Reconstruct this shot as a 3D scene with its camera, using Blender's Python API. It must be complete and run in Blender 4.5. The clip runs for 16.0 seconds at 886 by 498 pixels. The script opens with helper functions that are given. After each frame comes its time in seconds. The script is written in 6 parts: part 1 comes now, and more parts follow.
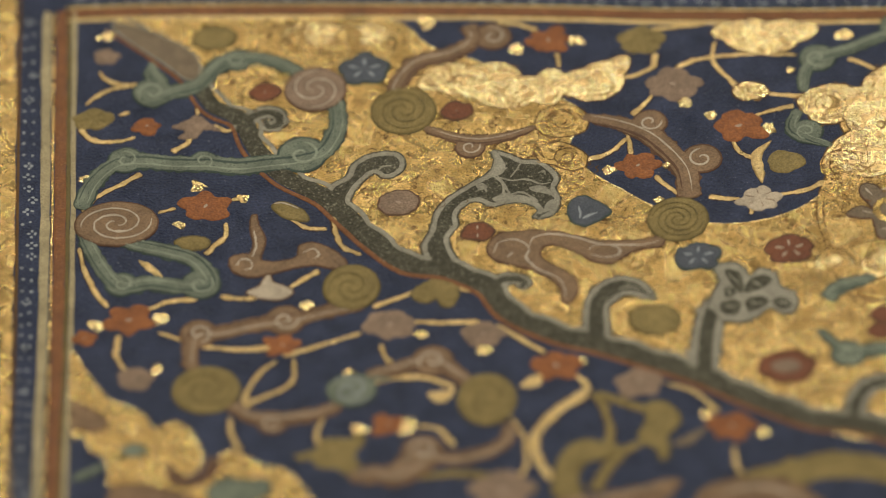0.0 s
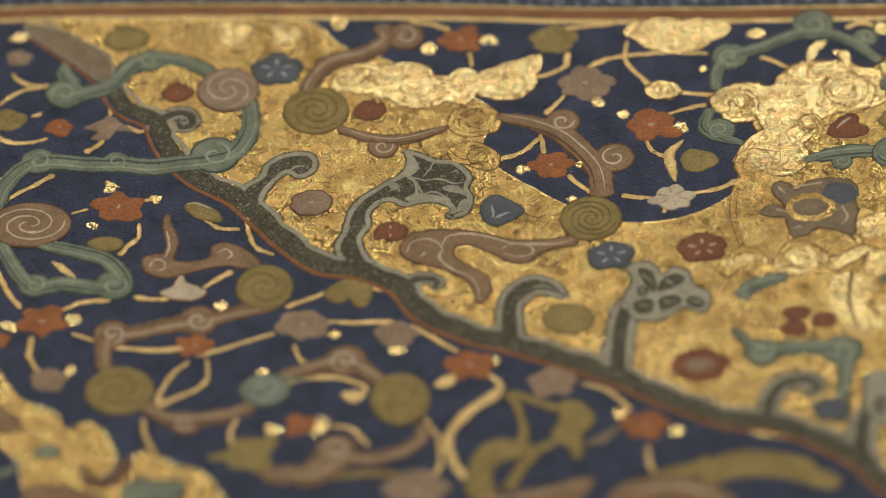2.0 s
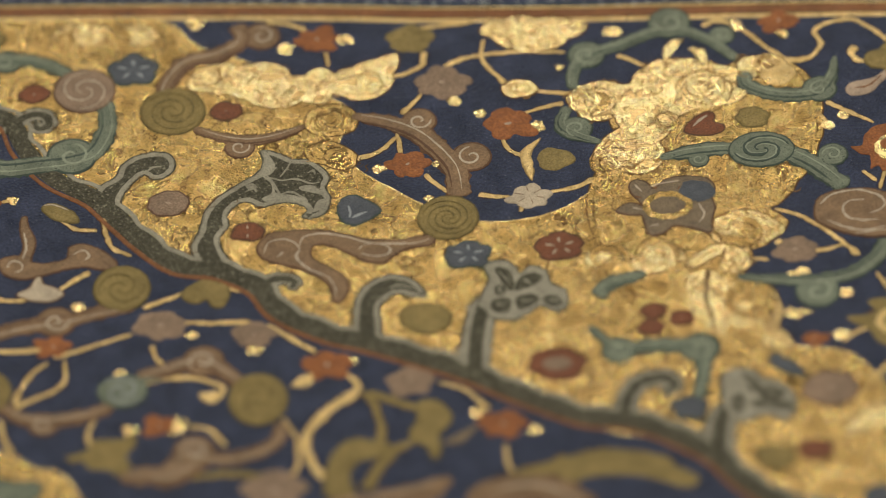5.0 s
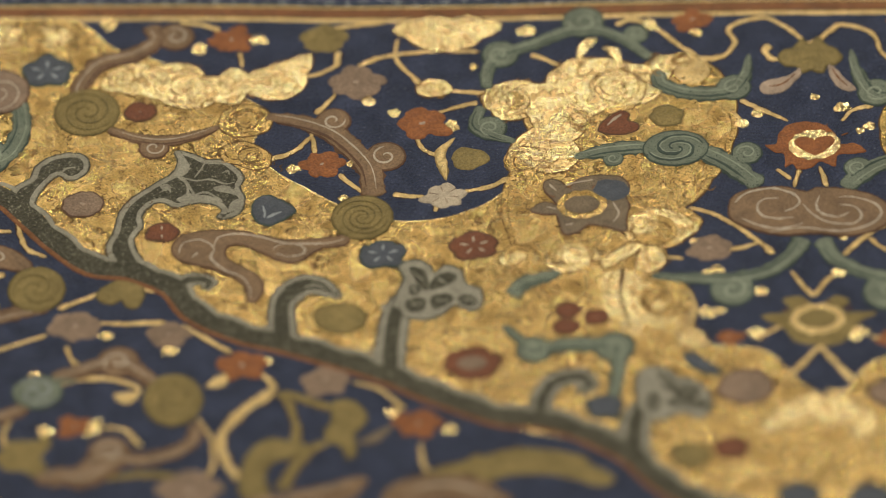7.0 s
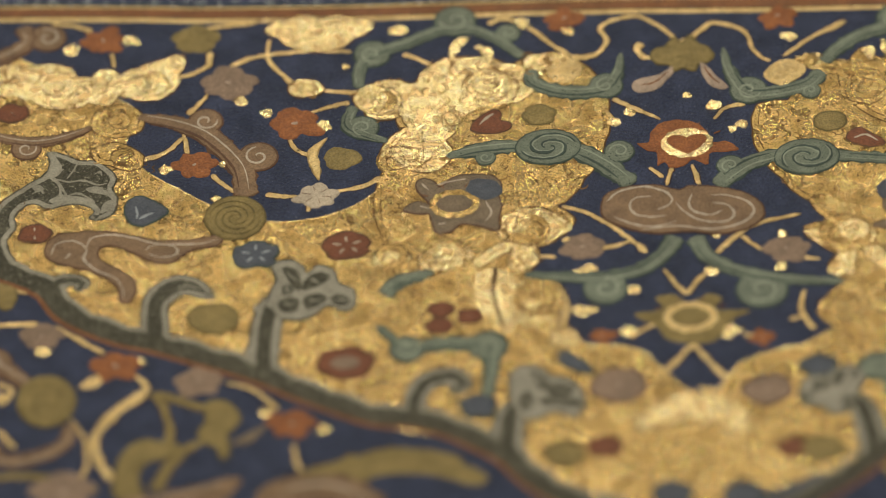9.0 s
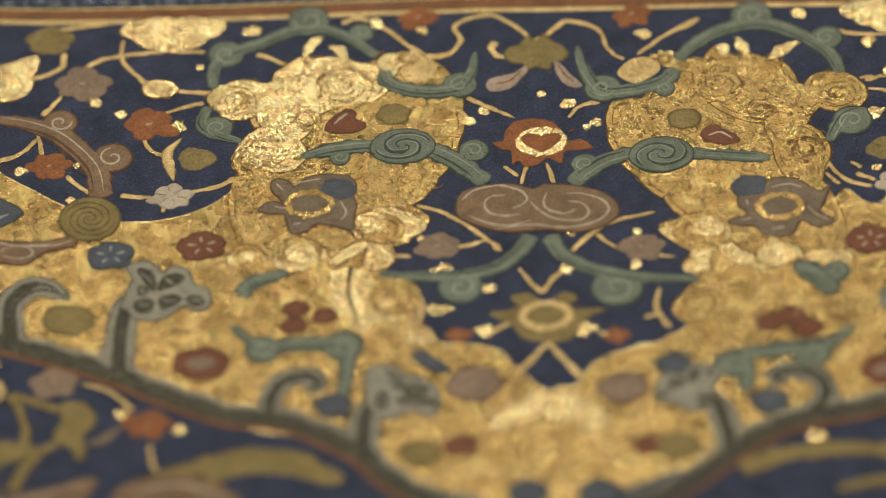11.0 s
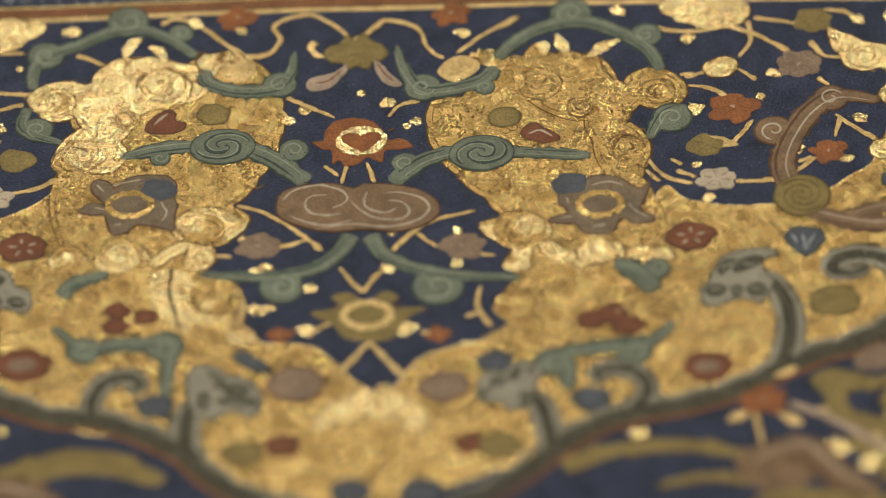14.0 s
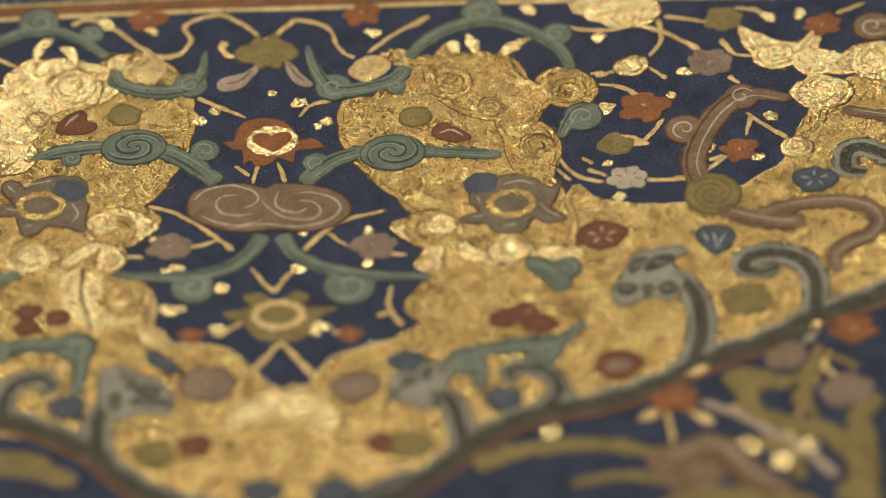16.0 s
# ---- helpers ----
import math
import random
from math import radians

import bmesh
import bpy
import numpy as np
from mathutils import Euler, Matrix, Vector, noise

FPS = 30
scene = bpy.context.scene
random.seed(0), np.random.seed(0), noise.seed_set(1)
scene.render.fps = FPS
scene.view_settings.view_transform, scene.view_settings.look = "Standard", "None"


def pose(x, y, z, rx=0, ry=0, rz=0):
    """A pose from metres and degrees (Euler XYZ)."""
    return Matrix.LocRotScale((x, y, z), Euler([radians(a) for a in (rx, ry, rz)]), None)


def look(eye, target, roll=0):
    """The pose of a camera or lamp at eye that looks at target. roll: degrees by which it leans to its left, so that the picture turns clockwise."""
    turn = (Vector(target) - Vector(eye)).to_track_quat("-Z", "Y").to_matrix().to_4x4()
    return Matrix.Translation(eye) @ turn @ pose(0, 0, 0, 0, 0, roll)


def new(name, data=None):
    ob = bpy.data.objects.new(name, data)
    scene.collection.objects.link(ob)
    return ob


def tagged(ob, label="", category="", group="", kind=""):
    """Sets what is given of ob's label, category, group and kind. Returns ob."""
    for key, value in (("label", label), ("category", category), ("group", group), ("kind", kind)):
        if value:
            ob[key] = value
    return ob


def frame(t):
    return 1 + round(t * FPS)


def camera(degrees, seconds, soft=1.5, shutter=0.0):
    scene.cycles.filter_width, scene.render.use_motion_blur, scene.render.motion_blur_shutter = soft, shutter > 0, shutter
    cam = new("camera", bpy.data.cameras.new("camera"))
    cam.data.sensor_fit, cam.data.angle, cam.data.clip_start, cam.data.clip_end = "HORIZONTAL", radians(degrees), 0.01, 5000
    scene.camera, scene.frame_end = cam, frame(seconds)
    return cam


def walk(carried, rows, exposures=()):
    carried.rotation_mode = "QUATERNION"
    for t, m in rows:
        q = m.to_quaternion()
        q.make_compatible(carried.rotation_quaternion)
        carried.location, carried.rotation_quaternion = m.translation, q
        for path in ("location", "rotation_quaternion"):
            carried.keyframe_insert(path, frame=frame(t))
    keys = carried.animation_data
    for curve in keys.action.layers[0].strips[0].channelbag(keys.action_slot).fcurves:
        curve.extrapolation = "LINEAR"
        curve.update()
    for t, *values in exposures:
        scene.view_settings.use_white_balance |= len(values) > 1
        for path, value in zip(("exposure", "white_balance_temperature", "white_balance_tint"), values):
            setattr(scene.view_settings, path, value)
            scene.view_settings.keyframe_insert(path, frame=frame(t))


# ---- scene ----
import itertools
from mathutils.geometry import tessellate_polygon

# ---------------------------------------------------------------- camera
cam = camera(3.0, 16.0, soft=1.0)
PATH = [
    (0, (-0.03210, -1.35492, 1.35492), (-0.077573, 0.001228, 0.001994), -3.5429),
    (0.5, (-0.03169, -1.35492, 1.35492), (-0.075309, 0.001194, 0.001898), -3.5319),
    (1, (-0.03120, -1.35492, 1.35492), (-0.072624, 0.001149, 0.001784), -3.5188),
    (1.5, (-0.03075, -1.35492, 1.35492), (-0.070142, 0.001105, 0.001679), -3.5067),
    (2, (-0.03031, -1.35492, 1.35492), (-0.067732, 0.001059, 0.001577), -3.4950),
    (2.5, (-0.02997, -1.35492, 1.35492), (-0.065853, 0.001021, 0.001498), -3.4859),
    (3, (-0.02960, -1.35492, 1.35492), (-0.063794, 0.000978, 0.001410), -3.4758),
    (3.5, (-0.02910, -1.35492, 1.35492), (-0.061062, 0.000917, 0.001295), -3.4625),
    (4, (-0.02854, -1.35492, 1.35492), (-0.057923, 0.000843, 0.001162), -3.4472),
    (4.5, (-0.02792, -1.35492, 1.35492), (-0.054501, 0.000756, 0.001017), -3.4306),
    (7, (-0.02563, -1.35492, 1.35492), (-0.041899, 0.000386, 0.000484), -3.3692),
    (7.5, (-0.02504, -1.35492, 1.35492), (-0.038628, 0.000277, 0.000346), -3.3533),
    (8, (-0.02432, -1.35492, 1.35492), (-0.034643, 0.000138, 0.000177), -3.3338),
    (10.5, (-0.02092, -1.35492, 1.35492), (-0.015930, -0.000625, -0.000615), -3.2426),
    (11, (-0.02004, -1.35492, 1.35492), (-0.011108, -0.000849, -0.000819), -3.2191),
    (11.5, (-0.01935, -1.35492, 1.35492), (-0.007259, -0.001037, -0.000982), -3.2003),
    (12, (-0.01868, -1.35492, 1.35492), (-0.003587, -0.001223, -0.001138), -3.1824),
    (12.5, (-0.01807, -1.35492, 1.35492), (-0.000247, -0.001398, -0.001279), -3.1661),
    (13, (-0.01746, -1.35492, 1.35492), (0.003122, -0.001580, -0.001422), -3.1496),
    (13.5, (-0.01693, -1.35492, 1.35492), (0.006051, -0.001743, -0.001546), -3.1353),
    (14, (-0.01636, -1.35492, 1.35492), (0.009149, -0.001920, -0.001677), -3.1202),
    (14.5, (-0.01586, -1.35492, 1.35492), (0.011896, -0.002081, -0.001794), -3.1067),
    (15, (-0.01537, -1.35492, 1.35492), (0.014584, -0.002242, -0.001908), -3.0936),
    (15.5, (-0.01496, -1.35492, 1.35492), (0.016849, -0.002381, -0.002004), -3.0825),
    (16, (-0.01454, -1.35492, 1.35492), (0.019172, -0.002525, -0.002102), -3.0711),
]

walk(cam, [(t, look(eye, target, roll)) for t, eye, target, roll in PATH])
cam.data.dof.use_dof = True
cam.data.dof.focus_distance = 1.9265
cam.data.dof.aperture_fstop = 8.6

# ---------------------------------------------------------------- light
world = bpy.data.worlds.new("room_air")
scene.world = world
world.use_nodes = True
world.node_tree.nodes["Background"].inputs[0].default_value = (0.85, 0.92, 1.0, 1)
world.node_tree.nodes["Background"].inputs[1].default_value = 0.05
scene.view_settings.exposure = 0.0


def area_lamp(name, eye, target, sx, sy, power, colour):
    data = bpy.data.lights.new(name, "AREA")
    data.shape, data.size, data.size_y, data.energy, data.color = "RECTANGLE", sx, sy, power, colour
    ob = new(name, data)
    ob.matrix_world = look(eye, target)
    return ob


# Added lights, sources unseen; the first makes the page darken towards the camera.
area_lamp("added_light", (0.0, 0.66, 0.66), (0.0, 0.0, 0.0), 0.31, 0.20, 4.2, (1.0, 0.945, 0.80))
area_lamp("added_light", (-0.2, -1.0, 1.97), (-0.2, -1.0, 0.0), 0.9, 0.45, 31.5, (1.0, 0.945, 0.80))


# ---------------------------------------------------------------- materials
def material(name, colour, second, rough=0.6, metal=0.0, scale=900.0, fine=6000.0, bump=0.25, speck=None, speck_amount=0.0,
             spread=0.55, rough_var=0.15, spec=0.28, depth=0.0004, grit=0.22, wash=0.16, wash_scale=330.0):
    """Paint or leaf: two tones mixed by a coarse noise, broad pools of thick and thin paint, fine grain, worn specks and a relief."""
    m = bpy.data.materials.new(name)
    m.use_nodes = True
    nt = m.node_tree
    n, link = nt.nodes, nt.links.new
    bsdf = n["Principled BSDF"]
    geo = n.new("ShaderNodeNewGeometry")
    coarse = n.new("ShaderNodeTexNoise")
    coarse.inputs["Scale"].default_value, coarse.inputs["Detail"].default_value = scale, 6
    link(geo.outputs["Position"], coarse.inputs["Vector"])
    grain = n.new("ShaderNodeTexNoise")
    grain.inputs["Scale"].default_value, grain.inputs["Detail"].default_value = fine, 4
    link(geo.outputs["Position"], grain.inputs["Vector"])
    ramp = n.new("ShaderNodeMapRange")
    ramp.inputs["From Min"].default_value, ramp.inputs["From Max"].default_value = 0.5 - spread / 2, 0.5 + spread / 2
    link(coarse.outputs["Fac"], ramp.inputs["Value"])
    mix = n.new("ShaderNodeMix")
    mix.data_type = "RGBA"
    mix.inputs["A"].default_value, mix.inputs["B"].default_value = (*colour, 1), (*second, 1)
    link(ramp.outputs["Result"], mix.inputs["Factor"])
    last = mix.outputs["Result"]
    if wash:
        pool = n.new("ShaderNodeTexNoise")
        pool.inputs["Scale"].default_value, pool.inputs["Detail"].default_value = wash_scale, 3
        pool.inputs["Distortion"].default_value = 0.6
        link(geo.outputs["Position"], pool.inputs["Vector"])
        thin = n.new("ShaderNodeMapRange")
        thin.inputs["From Min"].default_value, thin.inputs["From Max"].default_value = 0.32, 0.68
        thin.inputs["To Min"].default_value, thin.inputs["To Max"].default_value = 1 - wash, 1 + wash
        link(pool.outputs["Fac"], thin.inputs["Value"])
        tint = n.new("ShaderNodeHueSaturation")
        link(thin.outputs["Result"], tint.inputs["Value"])
        link(last, tint.inputs["Color"])
        last = tint.outputs["Color"]
    tone = n.new("ShaderNodeHueSaturation")
    vary = n.new("ShaderNodeMapRange")
    vary.inputs["From Min"].default_value, vary.inputs["From Max"].default_value = 0.3, 0.7
    vary.inputs["To Min"].default_value, vary.inputs["To Max"].default_value = 1 - grit, 1 + grit
    link(grain.outputs["Fac"], vary.inputs["Value"])
    link(vary.outputs["Result"], tone.inputs["Value"])
    link(last, tone.inputs["Color"])
    last = tone.outputs["Color"]
    if speck:
        dots = n.new("ShaderNodeTexNoise")
        dots.inputs["Scale"].default_value, dots.inputs["Detail"].default_value = fine, 2
        link(geo.outputs["Position"], dots.inputs["Vector"])
        cut = n.new("ShaderNodeMapRange")
        cut.inputs["From Min"].default_value, cut.inputs["From Max"].default_value = 0.78 - speck_amount, 0.86 - speck_amount
        link(dots.outputs["Fac"], cut.inputs["Value"])
        worn = n.new("ShaderNodeMix")
        worn.data_type = "RGBA"
        worn.inputs["B"].default_value = (*speck, 1)
        link(cut.outputs["Result"], worn.inputs["Factor"])
        link(last, worn.inputs["A"])
        last = worn.outputs["Result"]
    link(last, bsdf.inputs["Base Color"])
    r = n.new("ShaderNodeMapRange")
    r.inputs["From Min"].default_value, r.inputs["From Max"].default_value = 0.3, 0.7
    r.inputs["To Min"].default_value, r.inputs["To Max"].default_value = rough - rough_var, rough + rough_var
    link(coarse.outputs["Fac"], r.inputs["Value"])
    link(r.outputs["Result"], bsdf.inputs["Roughness"])
    bsdf.inputs["Metallic"].default_value = metal
    bsdf.inputs["Specular IOR Level"].default_value = spec
    add = n.new("ShaderNodeMath")
    add.operation = "MULTIPLY_ADD"
    add.inputs[1].default_value = 0.6
    link(coarse.outputs["Fac"], add.inputs[0])
    link(grain.outputs["Fac"], add.inputs[2])
    relief = n.new("ShaderNodeBump")
    relief.inputs["Strength"].default_value, relief.inputs["Distance"].default_value = bump, depth
    link(add.outputs["Value"], relief.inputs["Height"])
    link(relief.outputs["Normal"], bsdf.inputs["Normal"])
    return m


GOLD = material("gold_leaf_matte", (0.97, 0.685, 0.28), (0.59, 0.378, 0.130), 0.27, 1.0, 420, 3400, 1.0, (0.16, 0.085, 0.028), 0.19, 0.36, 0.10, depth=0.00032, grit=0.4)
# Brighter second gold of the clouds; its pale tone also paints in their highlights.
BRIGHT = material("gold_leaf_burnished_lit", (1.0, 0.80, 0.43), (0.86, 0.61, 0.26), 0.25, 1.0, 700, 2600, 1.0, (0.32, 0.18, 0.06), 0.14, 0.36, 0.08, depth=0.0003, grit=0.32)
STEM = material("gold_paint", (0.70, 0.52, 0.25), (0.54, 0.37, 0.15), 0.40, 0.8, 1000, 3600, 1.0, (0.26, 0.15, 0.06), 0.1, depth=0.0002)
STEM_EDGE = material("dark_red_brown_underline", (0.045, 0.022, 0.018), (0.07, 0.035, 0.025), 0.7, 0.0, 900, 5000, 0.3)
BLUE = material("ultramarine_paint", (0.0190, 0.0265, 0.058), (0.048, 0.058, 0.106), 0.58, 0.0, 380, 3200, 1.0, (0.17, 0.18, 0.20), 0.10, 0.45, spec=0.28, depth=0.00035, grit=0.35)
ROSE = material("pale_rose_paint", (0.36, 0.265, 0.195), (0.44, 0.33, 0.25), 0.6, 0.0, 800, 4200, 0.6, (0.25, 0.15, 0.1), 0.08, depth=0.0002)
RED = material("vermilion_paint", (0.225, 0.075, 0.024), (0.315, 0.118, 0.042), 0.6, 0.0, 900, 4200, 0.8, (0.42, 0.22, 0.11), 0.06, depth=0.0002, grit=0.32)
CRIMSON = material("crimson_lake_paint", (0.150, 0.048, 0.023), (0.215, 0.082, 0.040), 0.6, 0.0, 900, 4200, 0.8, (0.36, 0.2, 0.12), 0.07, depth=0.0002, grit=0.32)
GREEN = material("grey_green_paint", (0.124, 0.147, 0.110), (0.215, 0.240, 0.178), 0.6, 0.0, 700, 4200, 0.8, (0.03, 0.04, 0.035), 0.18, depth=0.0002, grit=0.3)
GREEN_PALE = material("pale_green_line", (0.235, 0.265, 0.195), (0.30, 0.325, 0.25), 0.6, 0.0, 900, 5000, 0.3)
GREEN_DARK = material("dark_green_line", (0.045, 0.065, 0.055), (0.06, 0.08, 0.065), 0.7, 0.0, 900, 6000, 0.3)
MAUVE = material("mauve_brown_paint", (0.176, 0.106, 0.057), (0.255, 0.163, 0.095), 0.6, 0.0, 700, 4200, 0.8, (0.08, 0.045, 0.025), 0.08, depth=0.0002, grit=0.32)
TAUPE = material("taupe_paint", (0.148, 0.106, 0.068), (0.225, 0.170, 0.112), 0.6, 0.0, 700, 4200, 0.8, (0.08, 0.055, 0.035), 0.1, depth=0.0002, grit=0.34)
MAUVE_DARK = material("brown_line", (0.10, 0.05, 0.03), (0.13, 0.07, 0.04), 0.7, 0.0, 900, 6000, 0.3)
PINK = material("greyed_mauve_paint", (0.205, 0.136, 0.092), (0.290, 0.202, 0.142), 0.6, 0.0, 800, 4200, 0.8, (0.38, 0.29, 0.22), 0.07, depth=0.0002, grit=0.32)
OLIVE = material("olive_ochre_paint", (0.190, 0.138, 0.046), (0.270, 0.202, 0.080), 0.5, 0.3, 600, 4200, 0.8, (0.10, 0.07, 0.025), 0.1, depth=0.0002, grit=0.32)
OLIVE_DARK = material("olive_line", (0.115, 0.088, 0.027), (0.15, 0.11, 0.04), 0.6, 0.0, 900, 6000, 0.3)
PALE = material("pale_line_paint", (0.41, 0.33, 0.25), (0.51, 0.43, 0.335), 0.6, 0.0, 1200, 7000, 0.3)
WHITE = material("cream_white_paint", (0.42, 0.34, 0.25), (0.52, 0.43, 0.32), 0.6, 0.0, 1200, 5000, 0.5, (0.25, 0.17, 0.1), 0.07, depth=0.0002)
CREAM = material("worn_cream_line", (0.33, 0.27, 0.155), (0.46, 0.38, 0.225), 0.5, 0.25, 700, 3600, 0.8, (0.2, 0.14, 0.07), 0.1, depth=0.0003)
SLATE = material("slate_blue_paint", (0.055, 0.064, 0.085), (0.100, 0.108, 0.128), 0.6, 0.0, 900, 4200, 0.8, (0.28, 0.28, 0.28), 0.08, depth=0.0002)
SLATE_PALE = material("pale_blue_paint", (0.28, 0.30, 0.32), (0.34, 0.36, 0.38), 0.65, 0.0, 900, 6000, 0.3)
DARK = material("blackened_silver", (0.052, 0.048, 0.033), (0.105, 0.097, 0.068), 0.45, 0.3, 1300, 3600, 1.0, (0.28, 0.26, 0.19), 0.17, depth=0.0003, grit=0.45)
GREY = material("grey_silver_line", (0.235, 0.215, 0.165), (0.33, 0.305, 0.24), 0.5, 0.2, 1000, 4200, 0.7, (0.1, 0.09, 0.06), 0.08, depth=0.0002)
RUST = material("rust_red_line", (0.170, 0.066, 0.025), (0.240, 0.101, 0.040), 0.6, 0.0, 700, 4200, 0.7, (0.36, 0.25, 0.12), 0.09, depth=0.0002, grit=0.3)
INK = material("engraved_brown_ink", (0.095, 0.048, 0.012), (0.14, 0.07, 0.02), 0.6, 0.2, 900, 6000, 0.2)
SCORE = material("engraved_gold_groove", (0.24, 0.13, 0.04), (0.36, 0.21, 0.07), 0.5, 0.5, 900, 4200, 0.4)
PAPER = material("burnished_paper", (0.60, 0.47, 0.30), (0.52, 0.39, 0.24), 0.7, 0.0, 400, 3000, 0.2)
WOOD = material("dark_table_wood", (0.16, 0.09, 0.05), (0.11, 0.06, 0.03), 0.5, 0.0, 12, 120, 0.2, depth=0.002)
PLASTER = material("room_plaster", (0.30, 0.29, 0.26), (0.26, 0.25, 0.23), 0.85, 0.0, 3, 90, 0.2, depth=0.002)
LAMP_GLASS = bpy.data.materials.new("lamp_diffuser")
LAMP_GLASS.use_nodes = True
LAMP_GLASS.node_tree.nodes["Principled BSDF"].inputs["Base Color"].default_value = (0.8, 0.8, 0.78, 1)

# ---------------------------------------------------------------- shapes, in millimetres on the page
MM = 0.001
steps = itertools.count(1)


def height(layer):
    """The top of a coat of paint: its layer, and a hair more for each later one."""
    return 0.03 + 0.022 * layer + 0.0001 * (next(steps) % 150)


def spline(points, closed=False, n=9):
    """A smooth line through the points."""
    pts = [Vector(q) for q in points]
    if len(pts) < 3:
        return [pts[0].lerp(pts[-1], i / n) for i in range(n + 1)]
    out = []
    count = len(pts) if closed else len(pts) - 1
    for i in range(count):
        if closed:
            a, b, c, d = (pts[(i + k) % len(pts)] for k in (-1, 0, 1, 2))
        else:
            b, c = pts[i], pts[i + 1]
            a = pts[i - 1] if i else b * 2 - c
            d = pts[i + 2] if i + 2 < len(pts) else c * 2 - b
        for k in range(n):
            t = k / n
            out.append(0.5 * (2 * b + (c - a) * t + (2 * a - 5 * b + 4 * c - d) * t * t + (3 * b - a - 3 * c + d) * t ** 3))
    if not closed:
        out.append(pts[-1].copy())
    return out


def scalloped(points, bulge=0.35, n=6):
    """A closed line of outward bows between the points."""
    pts = [Vector(q) for q in points]
    turn = sum(a.x * b.y - a.y * b.x for a, b in zip(pts, pts[1:] + pts[:1]))
    side = 1 if turn > 0 else -1
    out = []
    for a, b in zip(pts, pts[1:] + pts[:1]):
        way = b - a
        out_way = Vector((way.y, -way.x)) * side
        for k in range(n):
            t = k / n
            out.append(a + way * t + out_way * (bulge * 4 * t * (1 - t) * 0.6))
    return out


def ccw(line):
    turn = sum(a.x * b.y - a.y * b.x for a, b in zip(line, line[1:] + line[:1]))
    return line if turn > 0 else line[::-1]


def inset(line, d):
    out = []
    for i, q in enumerate(line):
        way = (line[(i + 1) % len(line)] - line[i - 1])
        if way.length < 1e-9:
            out.append(q.copy())
            continue
        way.normalize()
        out.append(q + Vector((-way.y, way.x)) * d)
    return out


def mesh_object(name, verts, faces, mat, parent=None, label=""):
    data = bpy.data.meshes.new(name)
    data.from_pydata([(x * MM, y * MM, z * MM) for x, y, z in verts], [], faces)
    data.materials.append(mat)
    data.shade_smooth()
    ob = new(name, data)
    ob.parent = parent
    if label:
        ob["label"] = label
    return ob


def patch_mesh(line, top, edge=0.12, low=0.0, dome=0.0):
    """Verts and faces of a coat of paint with a rounded rim, filling a closed line."""
    line = ccw([q + Vector((noise.noise(Vector((q.x * 1.6, q.y * 1.6, 3.1))), noise.noise(Vector((q.x * 1.6, q.y * 1.6, 8.7))))) * 0.11 for q in line])
    inner = inset(line, edge)
    n = len(line)
    verts = [(q.x, q.y, low) for q in line] + [(q.x, q.y, top - 0.02) for q in inset(line, edge * 0.25)] + [(q.x, q.y, top) for q in inner]
    faces = []
    for r in (0, 1):
        for i in range(n):
            j = (i + 1) % n
            faces.append((r * n + i, r * n + j, (r + 1) * n + j, (r + 1) * n + i))
    if dome:
        c = sum(inner, Vector((0, 0))) / n
        verts += [((q.x + c.x) / 2, (q.y + c.y) / 2, top + dome * 0.75) for q in inner] + [(c.x, c.y, top + dome)]
        for i in range(n):
            j = (i + 1) % n
            faces.append((2 * n + i, 2 * n + j, 3 * n + j, 3 * n + i))
            faces.append((3 * n + i, 3 * n + j, 4 * n))
    else:
        for tri in tessellate_polygon([[(q.x, q.y, 0) for q in inner]]):
            a, b, c = (Vector(inner[k]) for k in tri)
            tri = tri if (b - a).cross(c - a) > 0 else tri[::-1]
            faces.append(tuple(2 * n + k for k in tri))
    return verts, faces


def stroke_mesh(line, width, top, taper=(1.0, 1.0), low=0.0, wobble=0.06, mid=1.0):
    """Verts and faces of a brush stroke with a domed section along a line."""
    verts, faces = [], []
    n = len(line)
    prof = ((-0.5, None), (-0.46, 0.55), (-0.25, 0.92), (0, 1.0), (0.25, 0.92), (0.46, 0.55), (0.5, None))
    lift = min(0.02, width * 0.04)
    for i, q in enumerate(line):
        way = line[min(i + 1, n - 1)] - line[max(i - 1, 0)]
        if way.length < 1e-9:
            way = Vector((1, 0))
        way.normalize()
        t = i / max(1, n - 1)
        w = width * (mid + (taper[t > 0.5] - mid) * (1 - math.sin(math.pi * t)))
        w *= 1 + wobble * noise.noise(Vector((q.x * 0.9, q.y * 0.9, width)))
        if i in (0, n - 1):
            w *= 0.55
        side = Vector((-way.y, way.x))
        rag = [1 + (wobble + 0.08) * 1.3 * noise.noise(Vector((q.x * 1.9, q.y * 1.9, width + 4.0 * k))) for k in (0, 1)]
        for s, h in prof:
            z = low if h is None else top - lift + lift * h
            d = w * s * rag[s > 0]
            verts.append((q.x + side.x * d, q.y + side.y * d, z))
    k = len(prof)
    for i in range(n - 1):
        for j in range(k - 1):
            faces.append((i * k + j, (i + 1) * k + j, (i + 1) * k + j + 1, i * k + j + 1))
    faces.append(tuple(range(k)))
    faces.append(tuple(range((n - 1) * k, n * k))[::-1])
    faces = [f[::-1] for f in faces]
    return verts, faces


def empty(name, label, category, group=""):
    return tagged(new(name), label, category, group)


def beside(line, d):
    out = []
    for i, q in enumerate(line):
        way = line[min(i + 1, len(line) - 1)] - line[max(i - 1, 0)]
        way.normalize()
        out.append(q + Vector((-way.y, way.x)) * d)
    return out


